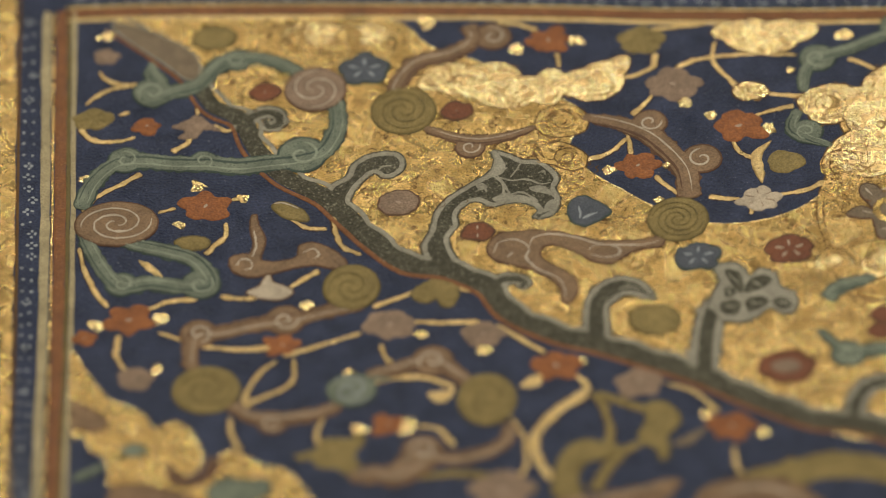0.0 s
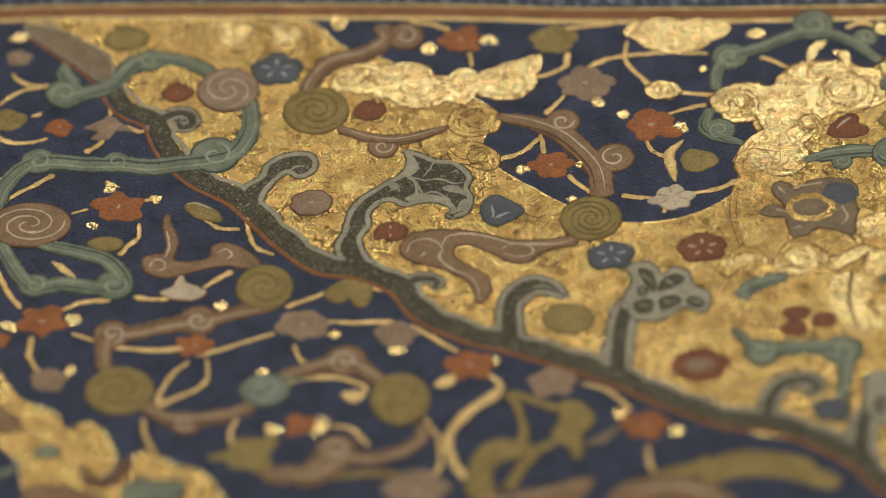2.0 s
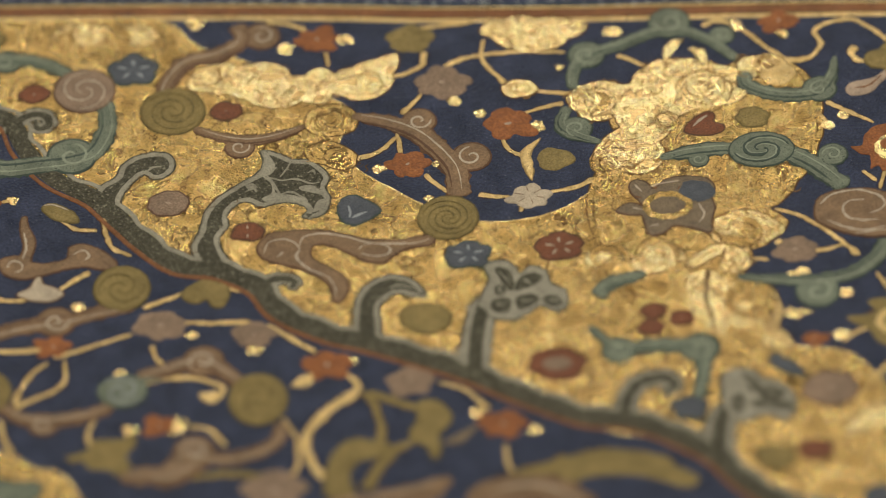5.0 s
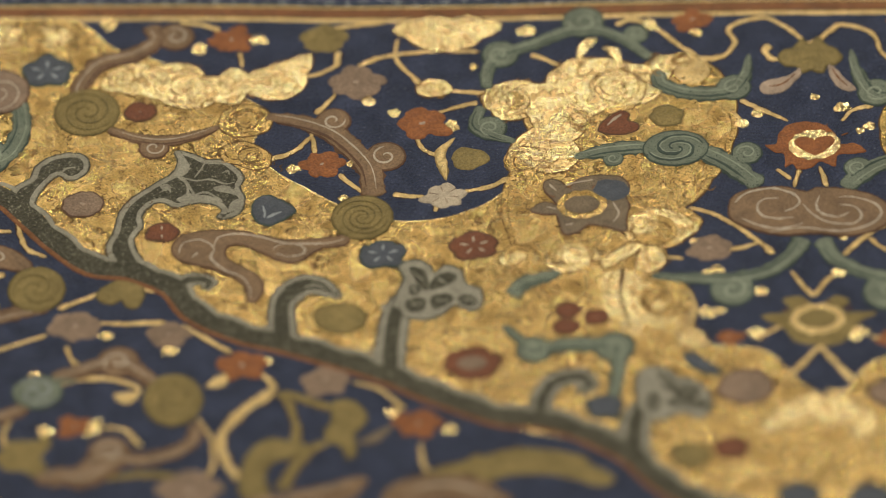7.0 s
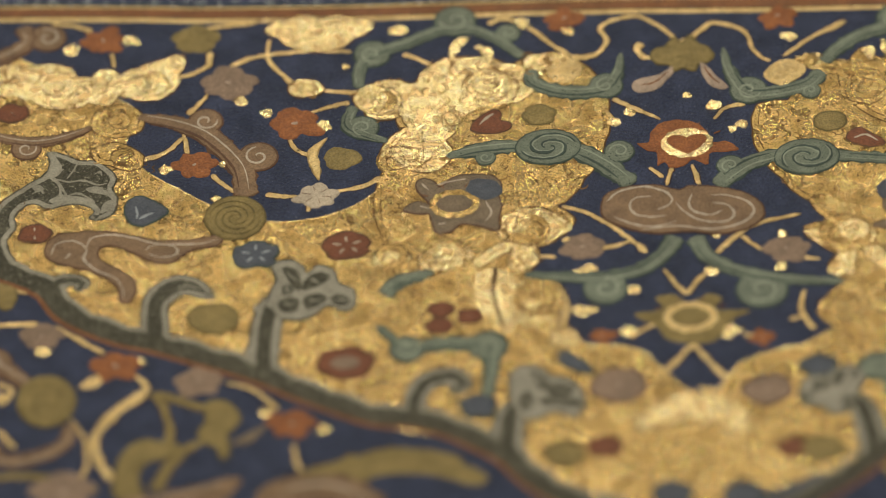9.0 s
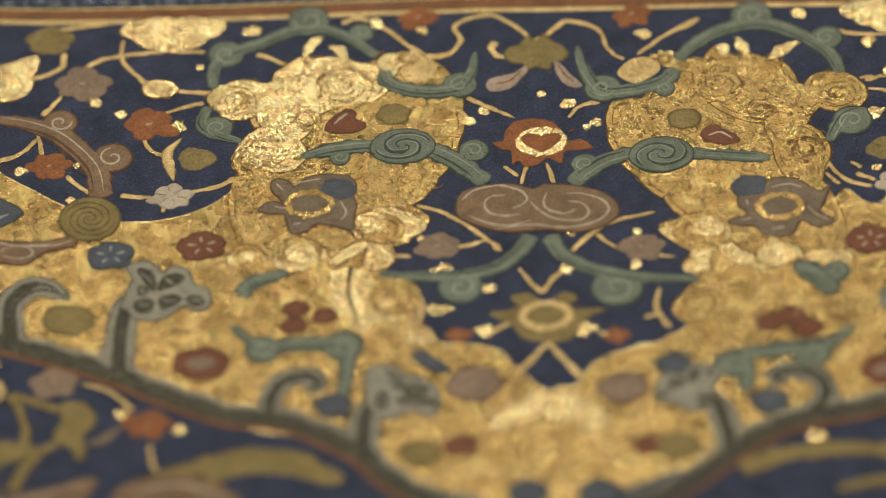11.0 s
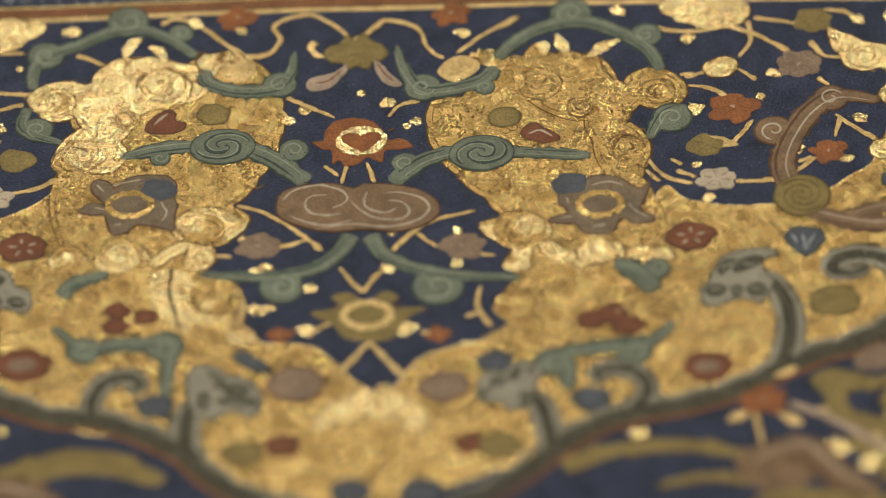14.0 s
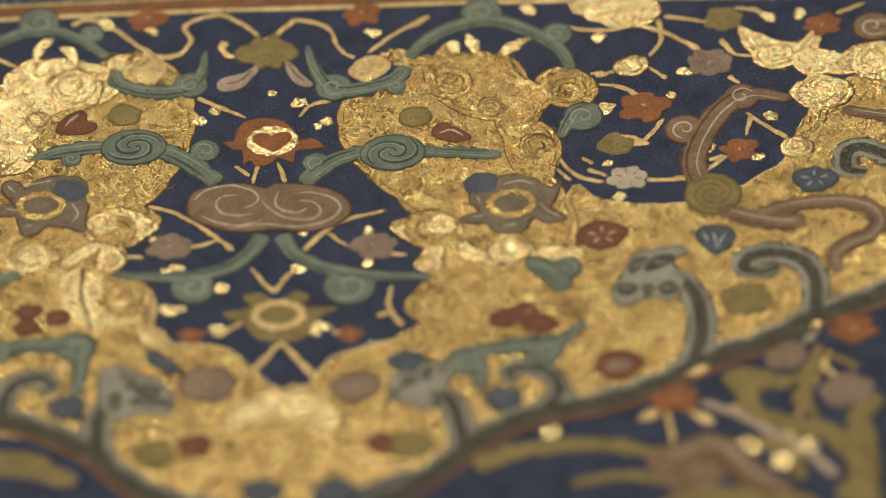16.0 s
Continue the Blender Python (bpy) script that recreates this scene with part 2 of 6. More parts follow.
def ring_points(x, y, rx, ry, n=28, turn=0.0):
    return [Vector((x + rx * math.cos(a) * math.cos(turn) - ry * math.sin(a) * math.sin(turn),
                    y + rx * math.cos(a) * math.sin(turn) + ry * math.sin(a) * math.cos(turn)))
            for a in (2 * math.pi * i / n for i in range(n))]


def spiral_points(x, y, r0, r1, turns, start, hand=1, squash=1.0, n=40):
    return [Vector((x + (r0 + (r1 - r0) * t) * math.cos(start + hand * turns * 2 * math.pi * t),
                    y + squash * (r0 + (r1 - r0) * t) * math.sin(start + hand * turns * 2 * math.pi * t)))
            for t in (i / n for i in range(n + 1))]


# ---------------------------------------------------------------- kinds of ornament
def stem(points, width=0.66, mat=None, layer=2, taper=(0.8, 0.8), label="thin gold vine stem painted on the blue ground"):
    """A brushed stem, thin in the middle and thicker at one end, with a dark underline."""
    ob = empty("vine_stem", label, "vine stem", "gold vine stems")
    path = spline(points, n=8)
    path = [q + Vector((noise.noise(Vector((q.x * 0.8, q.y * 0.8, 2))), noise.noise(Vector((q.x * 0.8, q.y * 0.8, 9))))) * 0.09 for q in path]
    ends = (1.35, 0.75) if (points[0][0] * 7.3) % 1 > 0.5 else (0.75, 1.35)
    v, f = stroke_mesh(path, width + 0.22, height(layer - 1), ends, wobble=0.32)
    mesh_object("underline", v, f, STEM_EDGE, ob)
    v, f = stroke_mesh(path, width, height(layer), ends, wobble=0.32)
    mesh_object("stroke", v, f, mat or STEM, ob)
    return ob


def bud(points, r=0.6, stretch=1.0, turn=0.0, mat=None, layer=3, label="small gold bud at the end of a stem"):
    (x, y), = points
    gold = mat is None
    if gold:
        r, turn = r * 0.82, noise.noise(Vector((x * 0.7, y * 0.7, 4))) * 3
    line = ring_points(x, y, r * stretch, r, 18, turn)
    line = [q + Vector((noise.noise(Vector((q.x * 1.3, q.y * 1.3, 1))), noise.noise(Vector((q.x * 1.3, q.y * 1.3, 7))))) * r * (0.62 if gold else 0.3) for q in line]
    v, f = patch_mesh(line, height(layer), min(0.15, r * 0.3), dome=0.03)
    return tagged(mesh_object("bud", v, f, mat or BRIGHT), label, "bud", "gold buds")


def ribbon(points, width, mat, edge, line_mat=None, curls=(), taper=(0.75, 0.75), layer=3, name="ribbon_leaf", label="", category="ribbon leaf",
           group="ribbon leaves", offset=0.0, rim=1.22, halo=None):
    """A scrolling ribbon: dark outline, body, a pale line along it and curled lobes beside it."""
    ob = empty(name, label, category, group)
    path = spline(points)
    if halo:
        v, f = stroke_mesh(path, width * rim + 0.5, height(layer - 1), taper)
        mesh_object("shadow_line", v, f, halo, ob)
    v, f = stroke_mesh(path, width * rim + 0.06, height(layer), taper, wobble=0.2)
    mesh_object("outline", v, f, edge, ob)
    v, f = stroke_mesh(path, width, height(layer + 1), taper)
    mesh_object("body", v, f, mat, ob)
    if line_mat:
        v, f = stroke_mesh(beside(path, width * offset)[2:-2], max(0.14, width * 0.085), height(layer + 2), (0.4, 0.4), wobble=0.5)
        mesh_object("midline", v, f, line_mat, ob)
        v, f = stroke_mesh(beside(path, width * (offset - 0.42))[3:-3], max(0.16, width * 0.14), height(layer + 2), (0.3, 0.3), wobble=0.35)
        mesh_object("shaded_edge", v, f, edge, ob)
    for spot, r, hand in curls:
        (x, y), = spot
        v, f = patch_mesh(ring_points(x, y, r * 1.1, r * 1.1, 20), height(layer), 0.15)
        mesh_object("outline", v, f, edge, ob)
        v, f = patch_mesh(ring_points(x, y, r, r, 20), height(layer + 1), 0.2, dome=0.015)
        lobe = mesh_object("curl", v, f, mat, ob)
        v, f = stroke_mesh(spiral_points(x, y, r * 0.12, r * 0.72, 1.15, 0.6 * x, hand, n=22), max(0.15, r * 0.14), height(layer + 2) + 0.04, (0.5, 0.7))
        mesh_object("curl_line", v, f, line_mat or edge, lobe)
    return ob


def green(points, width, curls=(), taper=(0.75, 0.75), layer=5):
    return ribbon(points, width, GREEN, GREEN_DARK, GREEN_PALE, curls, taper, layer, label="grey-green scrolling ribbon leaf with dark green outline", offset=0.2, rim=1.12)


def mauve(points, width, curls=(), taper=(0.75, 0.75), layer=5, offset=0.12):
    return ribbon(points, width, MAUVE, MAUVE_DARK, PALE, curls, taper, layer, label="mauve-brown scrolling ribbon leaf with pale midline", offset=offset, rim=1.1)


def hook(points, width=2.0, layer=3):
    return ribbon(points, width * 0.72, DARK, GREY, None, (), (1.0, 0.5), layer, "hooked_leaf", "blackened silver hooked leaf with grey outline on gold", "hooked leaf", "hooked leaves", rim=1.85, halo=DARK)


def palmette(points, lobes=(), layer=5, bows=0.16, veins=(), dark=(), pale=()):
    """A split palmette: grey body with blackened lobes."""
    ob = empty("palmette", "grey silver palmette with blackened lobes on gold", "palmette", "palmettes")
    edge = ccw(scalloped(points, bows, 6) if bows else spline(points, True, 7))
    v, f = patch_mesh(inset(edge, -0.2), height(layer - 1), 0.12)
    mesh_object("outline", v, f, DARK, ob)
    v, f = patch_mesh(edge, height(layer), 0.15)
    mesh_object("body", v, f, GREY, ob)
    if not dark:
        v, f = patch_mesh(inset(edge, 0.62), height(layer + 1), 0.1)
        mesh_object("inlay", v, f, DARK, ob)
    for pts in dark:
        v, f = patch_mesh(inset(ccw(spline(pts, True, 6)), -0.04), height(layer + 1), 0.05)
        mesh_object("lobe", v, f, DARK, ob)
        mid = sum((Vector(q) for q in pts), Vector((0, 0))) / len(pts)
        v, f = stroke_mesh(spline([Vector(pts[0]).lerp(mid, 0.35), mid, Vector(pts[len(pts) // 2]).lerp(mid, 0.3)]), 0.3, height(layer + 2), (0.3, 0.3), wobble=0.6)
        mesh_object("vein", v, f, GREY, ob)
    for pts in pale:
        v, f = patch_mesh(ccw(spline(pts, True, 6)), height(layer + 2), 0.08)
        mesh_object("leaflet", v, f, GREY, ob)
    for (x, y), r, stretch, turn in lobes:
        v, f = stroke_mesh(spiral_points(x, y, r * 0.5, r * 1.5, 0.8, turn * 3, 1 if turn > 0 else -1, n=16), 0.4, height(layer + 2), (0.6, 0.9), wobble=0.4)
        mesh_object("vein", v, f, GREY, ob)
    for pts, wid in veins:
        v, f = stroke_mesh(spline(pts), wid, height(layer + 2), (0.6, 0.6), wobble=0.4)
        mesh_object("vein", v, f, GREY, ob)
    return ob


def figure(name, points, mat, edge, label, category, group, lines=(), layer=6, line_mat=None, width=0.26):
    """A painted figure drawn by its outline: dark edge, body and brushed lines on it."""
    ob = empty(name, label, category, group)
    line = ccw(spline(points, True, 7))
    v, f = patch_mesh(inset(line, -0.17), height(layer - 1), 0.1)
    mesh_object("outline", v, f, edge, ob)
    v, f = patch_mesh(line, height(layer), 0.18)
    body = mesh_object("body", v, f, mat, ob)
    for pts in lines:
        v, f = stroke_mesh(spline(pts), width, height(layer + 1), (0.5, 0.5), wobble=0.5)
        mesh_object("midline", v, f, line_mat or PALE, body)
    return ob


def spiral(points, r, mat, line_mat, squash=1.0, turns=2.2, start=0.0, hand=1, label="round spiral rosette", layer=8, edge=None):
    (x, y), = points
    ob = empty("spiral_rosette", label, "spiral rosette", "spiral rosettes")
    rim = ring_points(x, y, r + 0.13, r * squash + 0.13, 36)
    v, f = patch_mesh(rim, height(layer - 1), 0.12)
    mesh_object("rim", v, f, edge or line_mat, ob)
    v, f = patch_mesh(ring_points(x, y, r, r * squash, 36), height(layer), 0.3, dome=0.02)
    mesh_object("disc", v, f, mat, ob)
    for k in range(2):
        v, f = stroke_mesh(spiral_points(x, y, r * 0.1, r * 0.86, turns * 0.55, start + k * math.pi, hand, squash, 48), max(0.15, r * (0.085 if mat is GREEN else 0.055)), height(layer + 1) + 0.06, (0.6, 0.5), wobble=0.6)
        mesh_object("spiral_line", v, f, line_mat, ob)
        if line_mat is GREEN_DARK:
            v, f = stroke_mesh(spiral_points(x, y, r * 0.14, r * 0.8, turns * 0.5, start + k * math.pi + 0.55 * hand, hand, squash, 40), r * 0.1, height(layer + 1) + 0.055, (0.5, 0.4), wobble=0.5)
            mesh_object("highlight", v, f, GREEN_PALE, ob)
    return ob


def flower(points, r, mat, colour, petals=5, turn=0.3, depth=0.26, centre=ROSE, strokes=0, layer=4, squash=0.82, edge=None, kind="flower"):
    """A small painted rosette: lobed petals, an outline, a centre and pale strokes on the petals."""
    (x, y), = points
    ob = empty(kind, f"{colour} painted flower with {petals} rounded petals", "flower", "painted flowers")
    line = []
    for i in range(petals * 9):
        a = 2 * math.pi * i / (petals * 9)
        bend = 0.25 * noise.noise(Vector((x + math.cos(a), y + math.sin(a), 5.0)))
        k = abs(math.cos(petals * a / 2))
        q = r * (1 - depth + depth * k ** 0.7) * (1 + (0.08 + 0.7 * depth) * noise.noise(Vector((x * 3 + 1.4 * math.cos(a), y * 3 + 1.4 * math.sin(a), r))))
        line.append(Vector((x + q * math.cos(a + turn + bend), y + q * squash * math.sin(a + turn + bend))))
    if edge:
        v, f = patch_mesh(inset(ccw(line), -0.16), height(layer - 1), 0.1)
        mesh_object("outline", v, f, edge, ob)
    v, f = patch_mesh(line, height(layer), min(0.25, r * 0.2), dome=0.015)
    mesh_object("petals", v, f, mat, ob)
    if centre:
        v, f = patch_mesh([q + Vector((noise.noise(Vector((q.x * 2, q.y, 3))), 0)) * r * 0.05 for q in ring_points(x, y, r * 0.12, r * 0.07, 9, 0.5 * x)], height(layer + 1) + 0.05, 0.06)
        mesh_object("centre", v, f, centre, ob)
    crease = {OLIVE: OLIVE_DARK, WHITE: PINK}.get(mat) if petals >= 4 and r > 1.6 and depth > 0.12 else None
    for k in range(petals if crease else 0):
        a = turn + math.pi * (2 * k + 1) / petals
        v, f = stroke_mesh([Vector((x + r * d * math.cos(a), y + r * d * squash * math.sin(a))) for d in (0.25, 0.45, 0.66)], 0.09, height(layer + 1) + 0.045, (0.5, 0.9), wobble=0.7)
        mesh_object("crease", v, f, crease, ob)
    for k in range(strokes):
        a = turn + 2 * math.pi * k / strokes
        v, f = stroke_mesh([Vector((x + r * s * math.cos(a), y + r * s * squash * math.sin(a))) for s in (0.25, 0.45, 0.62)], max(0.2, r * 0.12), height(layer + 1) + 0.045, (0.5, 0.9))
        mesh_object("stroke", v, f, SLATE_PALE if mat is SLATE else WHITE, ob)
    return ob


def leaf(points, width, mat, label, layer=4, vein=None):
    """A pointed leaf along a short line."""
    ob = empty("leaf", label, "leaf", "painted leaves")
    path = spline(points, n=8)
    v, f = stroke_mesh(path, width, height(layer), (0.12, 0.12), wobble=0.15)
    mesh_object("blade", v, f, mat, ob)
    if vein:
        v, f = stroke_mesh(path[3:-3], width * 0.06, height(layer + 1) + 0.05, (0.5, 0.5))
        mesh_object("vein", v, f, vein, ob)
    return ob


def gold_ground(points, mat, layer, label, bows=0.0, n=6, name="gold_ground", category="gold ground", group="gold grounds"):
    line = scalloped(points, bows, n) if bows else spline(points, True, n)
    ob = empty(name, label, category, group)
    v, f = patch_mesh(line, height(layer), 0.1)
    mesh_object("leaf_sheet", v, f, mat, ob)
    rim = ccw(line)
    # BRIGHT along the rim of GOLD sheets paints in an edge highlight.
    v, f = stroke_mesh(inset(rim + rim[:1], 0.02), 0.2, height(layer) + 0.02, wobble=0.6)
    mesh_object("raised_rim", v, f, BRIGHT if mat is GOLD else mat, ob)
    return ob


SCORED = []


def cloud(points, label="burnished gold cloud with scalloped edge", bows=0.35, layer=3, curls=(), mat=None):
    """A cloud scroll: scalloped gold with engraved curls and raised edges."""
    ob = empty("gold_cloud", label, "gold cloud", "gold clouds")
    edge = ccw(scalloped(points, bows, 7))
    top = height(layer)
    v, f = patch_mesh(inset(edge, -0.09), top - 0.015, 0.06)
    mesh_object("rim", v, f, INK, ob)
    v, f = patch_mesh(edge, top, 0.22)
    mesh_object("body", v, f, mat or BRIGHT, ob)
    inner = inset(edge, 0.75)
    for k in range(0, len(inner) - 7, 7):
        v, f = stroke_mesh(inner[k + 1:k + 7], 0.13, top + 0.03, (0.4, 0.4), wobble=0.5)
        mesh_object("engraved_line", v, f, SCORE if mat is None else INK, ob)
    SCORED.append((edge, layer, mat is None))
    for spot, r, hand in curls:
        (x, y), = spot
        v, f = patch_mesh(ring_points(x, y, r, r, 22), height(layer + 1), 0.25, dome=0.02)
        knob = mesh_object("knob", v, f, mat or BRIGHT, ob)
        for k, (far, turns) in enumerate(((0.95, 0.85), (0.62, 0.7), (0.34, 0.55))):
            line = spiral_points(x, y, r * far * 0.86, r * far, turns, x + 2.3 * k, hand, n=20)
            line = [q + Vector((noise.noise(Vector((q.x * 1.2, q.y * 1.2, 6 + k))), noise.noise(Vector((q.x * 1.2, q.y * 1.2, 12 + k))))) * r * 0.12 for q in line]
            v, f = stroke_mesh(line, 0.12, height(layer + 2) + 0.03, (0.4, 0.4), wobble=1.0)
            mesh_object("engraved_line", v, f, SCORE if layer > 2 and mat is None else INK, knob)
    return ob


# ---------------------------------------------------------------- room, table and page
def box(name, lo, hi, mat, label, category="", kind="structure"):
    bm = bmesh.new()
    bmesh.ops.create_cube(bm, size=1)
    for v in bm.verts:
        v.co = Vector([lo[k] + (v.co[k] + 0.5) * (hi[k] - lo[k]) for k in range(3)])
    bmesh.ops.bevel(bm, geom=bm.edges[:], offset=min(0.004, 0.2 * min(b - a for a, b in zip(lo, hi))), segments=2, affect="EDGES")
    data = bpy.data.meshes.new(name)
    bm.to_mesh(data)
    bm.free()
    data.materials.append(mat)
    return tagged(new(name, data), label, category or name, "", kind)


# Unseen room and table, added; the dull walls shape what the gold reflects.
box("floor", (-1.5, -2.1, -0.8), (1.5, 2.4, -0.75), WOOD, "unseen dark wooden floor added to close the room", "floor")
box("ceiling", (-1.5, -2.1, 2.0), (1.5, 2.4, 2.05), PLASTER, "unseen grey plaster ceiling added for bounced light", "ceiling")
box("wall_north", (-1.5, 2.4, -0.75), (1.5, 2.45, 2.0), PLASTER, "unseen grey plaster wall added for bounced light", "wall")
box("wall_south", (-1.5, -2.15, -0.75), (1.5, -2.1, 2.0), PLASTER, "unseen grey plaster wall added for bounced light", "wall")
box("wall_west", (-1.55, -2.1, -0.75), (-1.5, 2.4, 2.0), PLASTER, "unseen grey plaster wall added for bounced light", "wall")
box("wall_east", (1.5, -2.1, -0.75), (1.55, 2.4, 2.0), PLASTER, "unseen grey plaster wall added for bounced light", "wall")
table = empty("table", "dark wooden table under the manuscript page", "table")
for lo, hi, nm in (((-0.6, -0.45, -0.042), (0.6, 0.45, -0.002), "tabletop"), ((-0.57, -0.42, -0.75), (-0.51, -0.36, -0.042), "leg"),
                   ((0.51, -0.42, -0.75), (0.57, -0.36, -0.042), "leg"), ((-0.57, 0.36, -0.75), (-0.51, 0.42, -0.042), "leg"),
                   ((0.51, 0.36, -0.75), (0.57, 0.42, -0.042), "leg")):
    piece = box(nm, lo, hi, WOOD, "dark wood")
    for key in ("category", "kind", "label"):
        del piece[key]
    piece.parent = table
# Housings invented for the two added lights; neither is a known lamp.
box("added_fill_panel", (-0.95, -1.3, 1.975), (0.3, -0.7, 2.0), LAMP_GLASS, "unseen white panel added at the ceiling for fill light", "ceiling lamp", "")
stand = empty("added_key_lamp", "unseen lamp on a dark stand, added behind the table to light the gold", "studio lamp")
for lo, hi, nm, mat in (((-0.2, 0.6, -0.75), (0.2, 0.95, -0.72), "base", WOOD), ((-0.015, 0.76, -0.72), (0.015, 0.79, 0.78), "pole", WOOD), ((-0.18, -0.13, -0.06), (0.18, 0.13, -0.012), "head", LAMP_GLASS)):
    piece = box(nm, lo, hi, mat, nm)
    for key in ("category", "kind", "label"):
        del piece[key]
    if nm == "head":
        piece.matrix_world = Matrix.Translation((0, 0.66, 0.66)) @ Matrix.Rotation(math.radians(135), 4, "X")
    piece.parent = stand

box("ground", (-0.19, -0.26, -0.002), (0.19, 0.075, 0.00001), PAPER, "burnished cream paper of the illuminated manuscript page", "page")


def band(points, width, mat, label, layer=1, name="trim"):
    v, f = stroke_mesh(spline(points, n=10), width, height(layer), wobble=0.12)
    return tagged(mesh_object(name, v, f, mat), label, "border band", "border bands", "structure")


# blue painted field and the borders round it
v, f = patch_mesh([Vector(q) for q in [(-127.12, 57.86), (-25.96, 52.23)] + [(107.53, 38.11), (95.67, -87.80)] + [(-64.95, -73.19), (-126.11, -70.04)]], height(0), 0.1)
tagged(mesh_object("blue_field", v, f, BLUE), "deep ultramarine blue painted field of the page", "painted field", "", "structure")
TOP = [(-120.77, 43.74), (-114.26, 43.75), (-106.43, 43.49), (-93.41, 42.85), (-80.39, 42.03), (-70.64, 41.38), (-60.90, 40.56)] + [(-52.83, 39.77)] + [(-36.49, 38.81), (-26.75, 38.48), (-7.29, 37.72), (2.42, 37.11)] + [(11.20, 36.56), (24.16, 35.99)] + [(29.19, 35.54), (48.61, 34.21), (72.38, 32.16), (87.34, 30.82)]
LEFT = [(-121.14, 44.38), (-121.18, 27.65), (-121.20, 9.31), (-121.35, -8.78), (-121.75, -26.62), (-122.02, -44.24)]
TOP_L, LEFT_L = [Vector(q) for q in TOP], [Vector(q) for q in LEFT]
for off, wid, mat, words in ((0.16, 1.46, RUST, "rust red border band"), (1.09, 0.38, STEM, "pale gold border line"), (1.34, 0.26, GREEN_DARK, "thin dark green border line"),
                             (0.88, 0.12, INK, "thin brown border line"), (-1.02, 0.66, STEM, "pale gold border line"), (-0.62, 0.16, OLIVE_DARK, "thin dull green border line")):
    band(beside(TOP_L, off), wid, mat, words + " along the top of the panel")
for off, wid, mat, words in ((0.0, 1.41, RUST, "rust red border band"), (-0.90, 0.32, GOLD, "gold border line"), (-1.73, 1.15, CREAM, "cream border line"), (0.90, 0.51, OLIVE_DARK, "dull green border line"),
                             (1.47, 0.64, CREAM, "cream border line"), (-6.40, 2.69, GOLD, "gold margin band"), (-4.86, 0.38, INK, "thin brown border line"), (-8.96, 2.56, GOLD, "gold margin band")):
    way_down = LEFT_L if off > -4.5 else [Vector((-121.1, 66.0))] + LEFT_L
    band(beside(way_down, off), wid, mat, words + " down the side of the panel")

# white dots on the narrow blue band
dots_v, dots_f = [], []
rng = random.Random(4)
for line, off in ((LEFT_L, -3.65), (TOP_L, 2.11)):
    path = beside(spline(line, n=30), off)
    gone = 0.0
    for a, b in zip(path, path[1:]):
        gone += (b - a).length
        if gone > 1.7:
            gone = 0.0
            side = Vector((-(b - a).y, (b - a).x)).normalized()
            for k, h in rng.choice((((-0.5, 0), (0.5, 0.2)), ((0, -0.4), (0, 0.4), (-0.4, 0), (0.4, 0)), ((-0.6, 0.2), (0.35, 0)), ((0.5, -0.4), (0.5, 0.4), (0.1, 0), (0.9, 0)))):
                q = a + side * k + (b - a).normalized() * h + Vector((rng.uniform(-0.1, 0.1), rng.uniform(-0.1, 0.1)))
                v, f = patch_mesh(ring_points(q.x, q.y, rng.uniform(0.17, 0.26), rng.uniform(0.17, 0.26), 8), height(1), 0.05)
                dots_f += [tuple(i + len(dots_v) for i in fc) for fc in f]
                dots_v += v
tagged(mesh_object("border_dots", dots_v, dots_f, SLATE_PALE), "small pale dots scattered along the narrow blue border band", "border dots", "", "stuff")

# ---------------------------------------------------------------- gold grounds and clouds
gold_ground([(-114.94, 42.16), (-106.80, 42.09), (-95.73, 41.57), (-83.37, 40.80), (-78.86, 36.26), (-73.70, 33.57), (-67.92, 29.36), (-63.43, 26.52), (-61.02, 23.62), (-63.02, 19.41), (-61.02, 15.18), (-57.22, 11.68), (-52.15, 7.76), (-47.06, 5.66), (-41.28, 5.89), (-36.74, 7.83), (-32.81, 10.90), (-27.67, 10.62), (-24.18, -1.38), (-24.66, -17.54), (-28.80, -28.89), (-36.33, -26.27), (-43.21, -22.35), (-48.85, -18.75), (-54.52, -15.77), (-60.21, -13.13), (-65.28, -11.07), (-70.34, -7.47), (-72.84, -3.28), (-77.29, -0.51), (-81.77, 0.82), (-85.59, 4.65), (-88.77, 8.92), (-91.33, 12.25), (-95.82, 15.70), (-99.04, 20.73), (-100.64, 25.15), (-103.88, 27.63), (-106.47, 32.86), (-110.05, 37.05)], GOLD, 1, "matte gold ground of the arched band, finely punched")
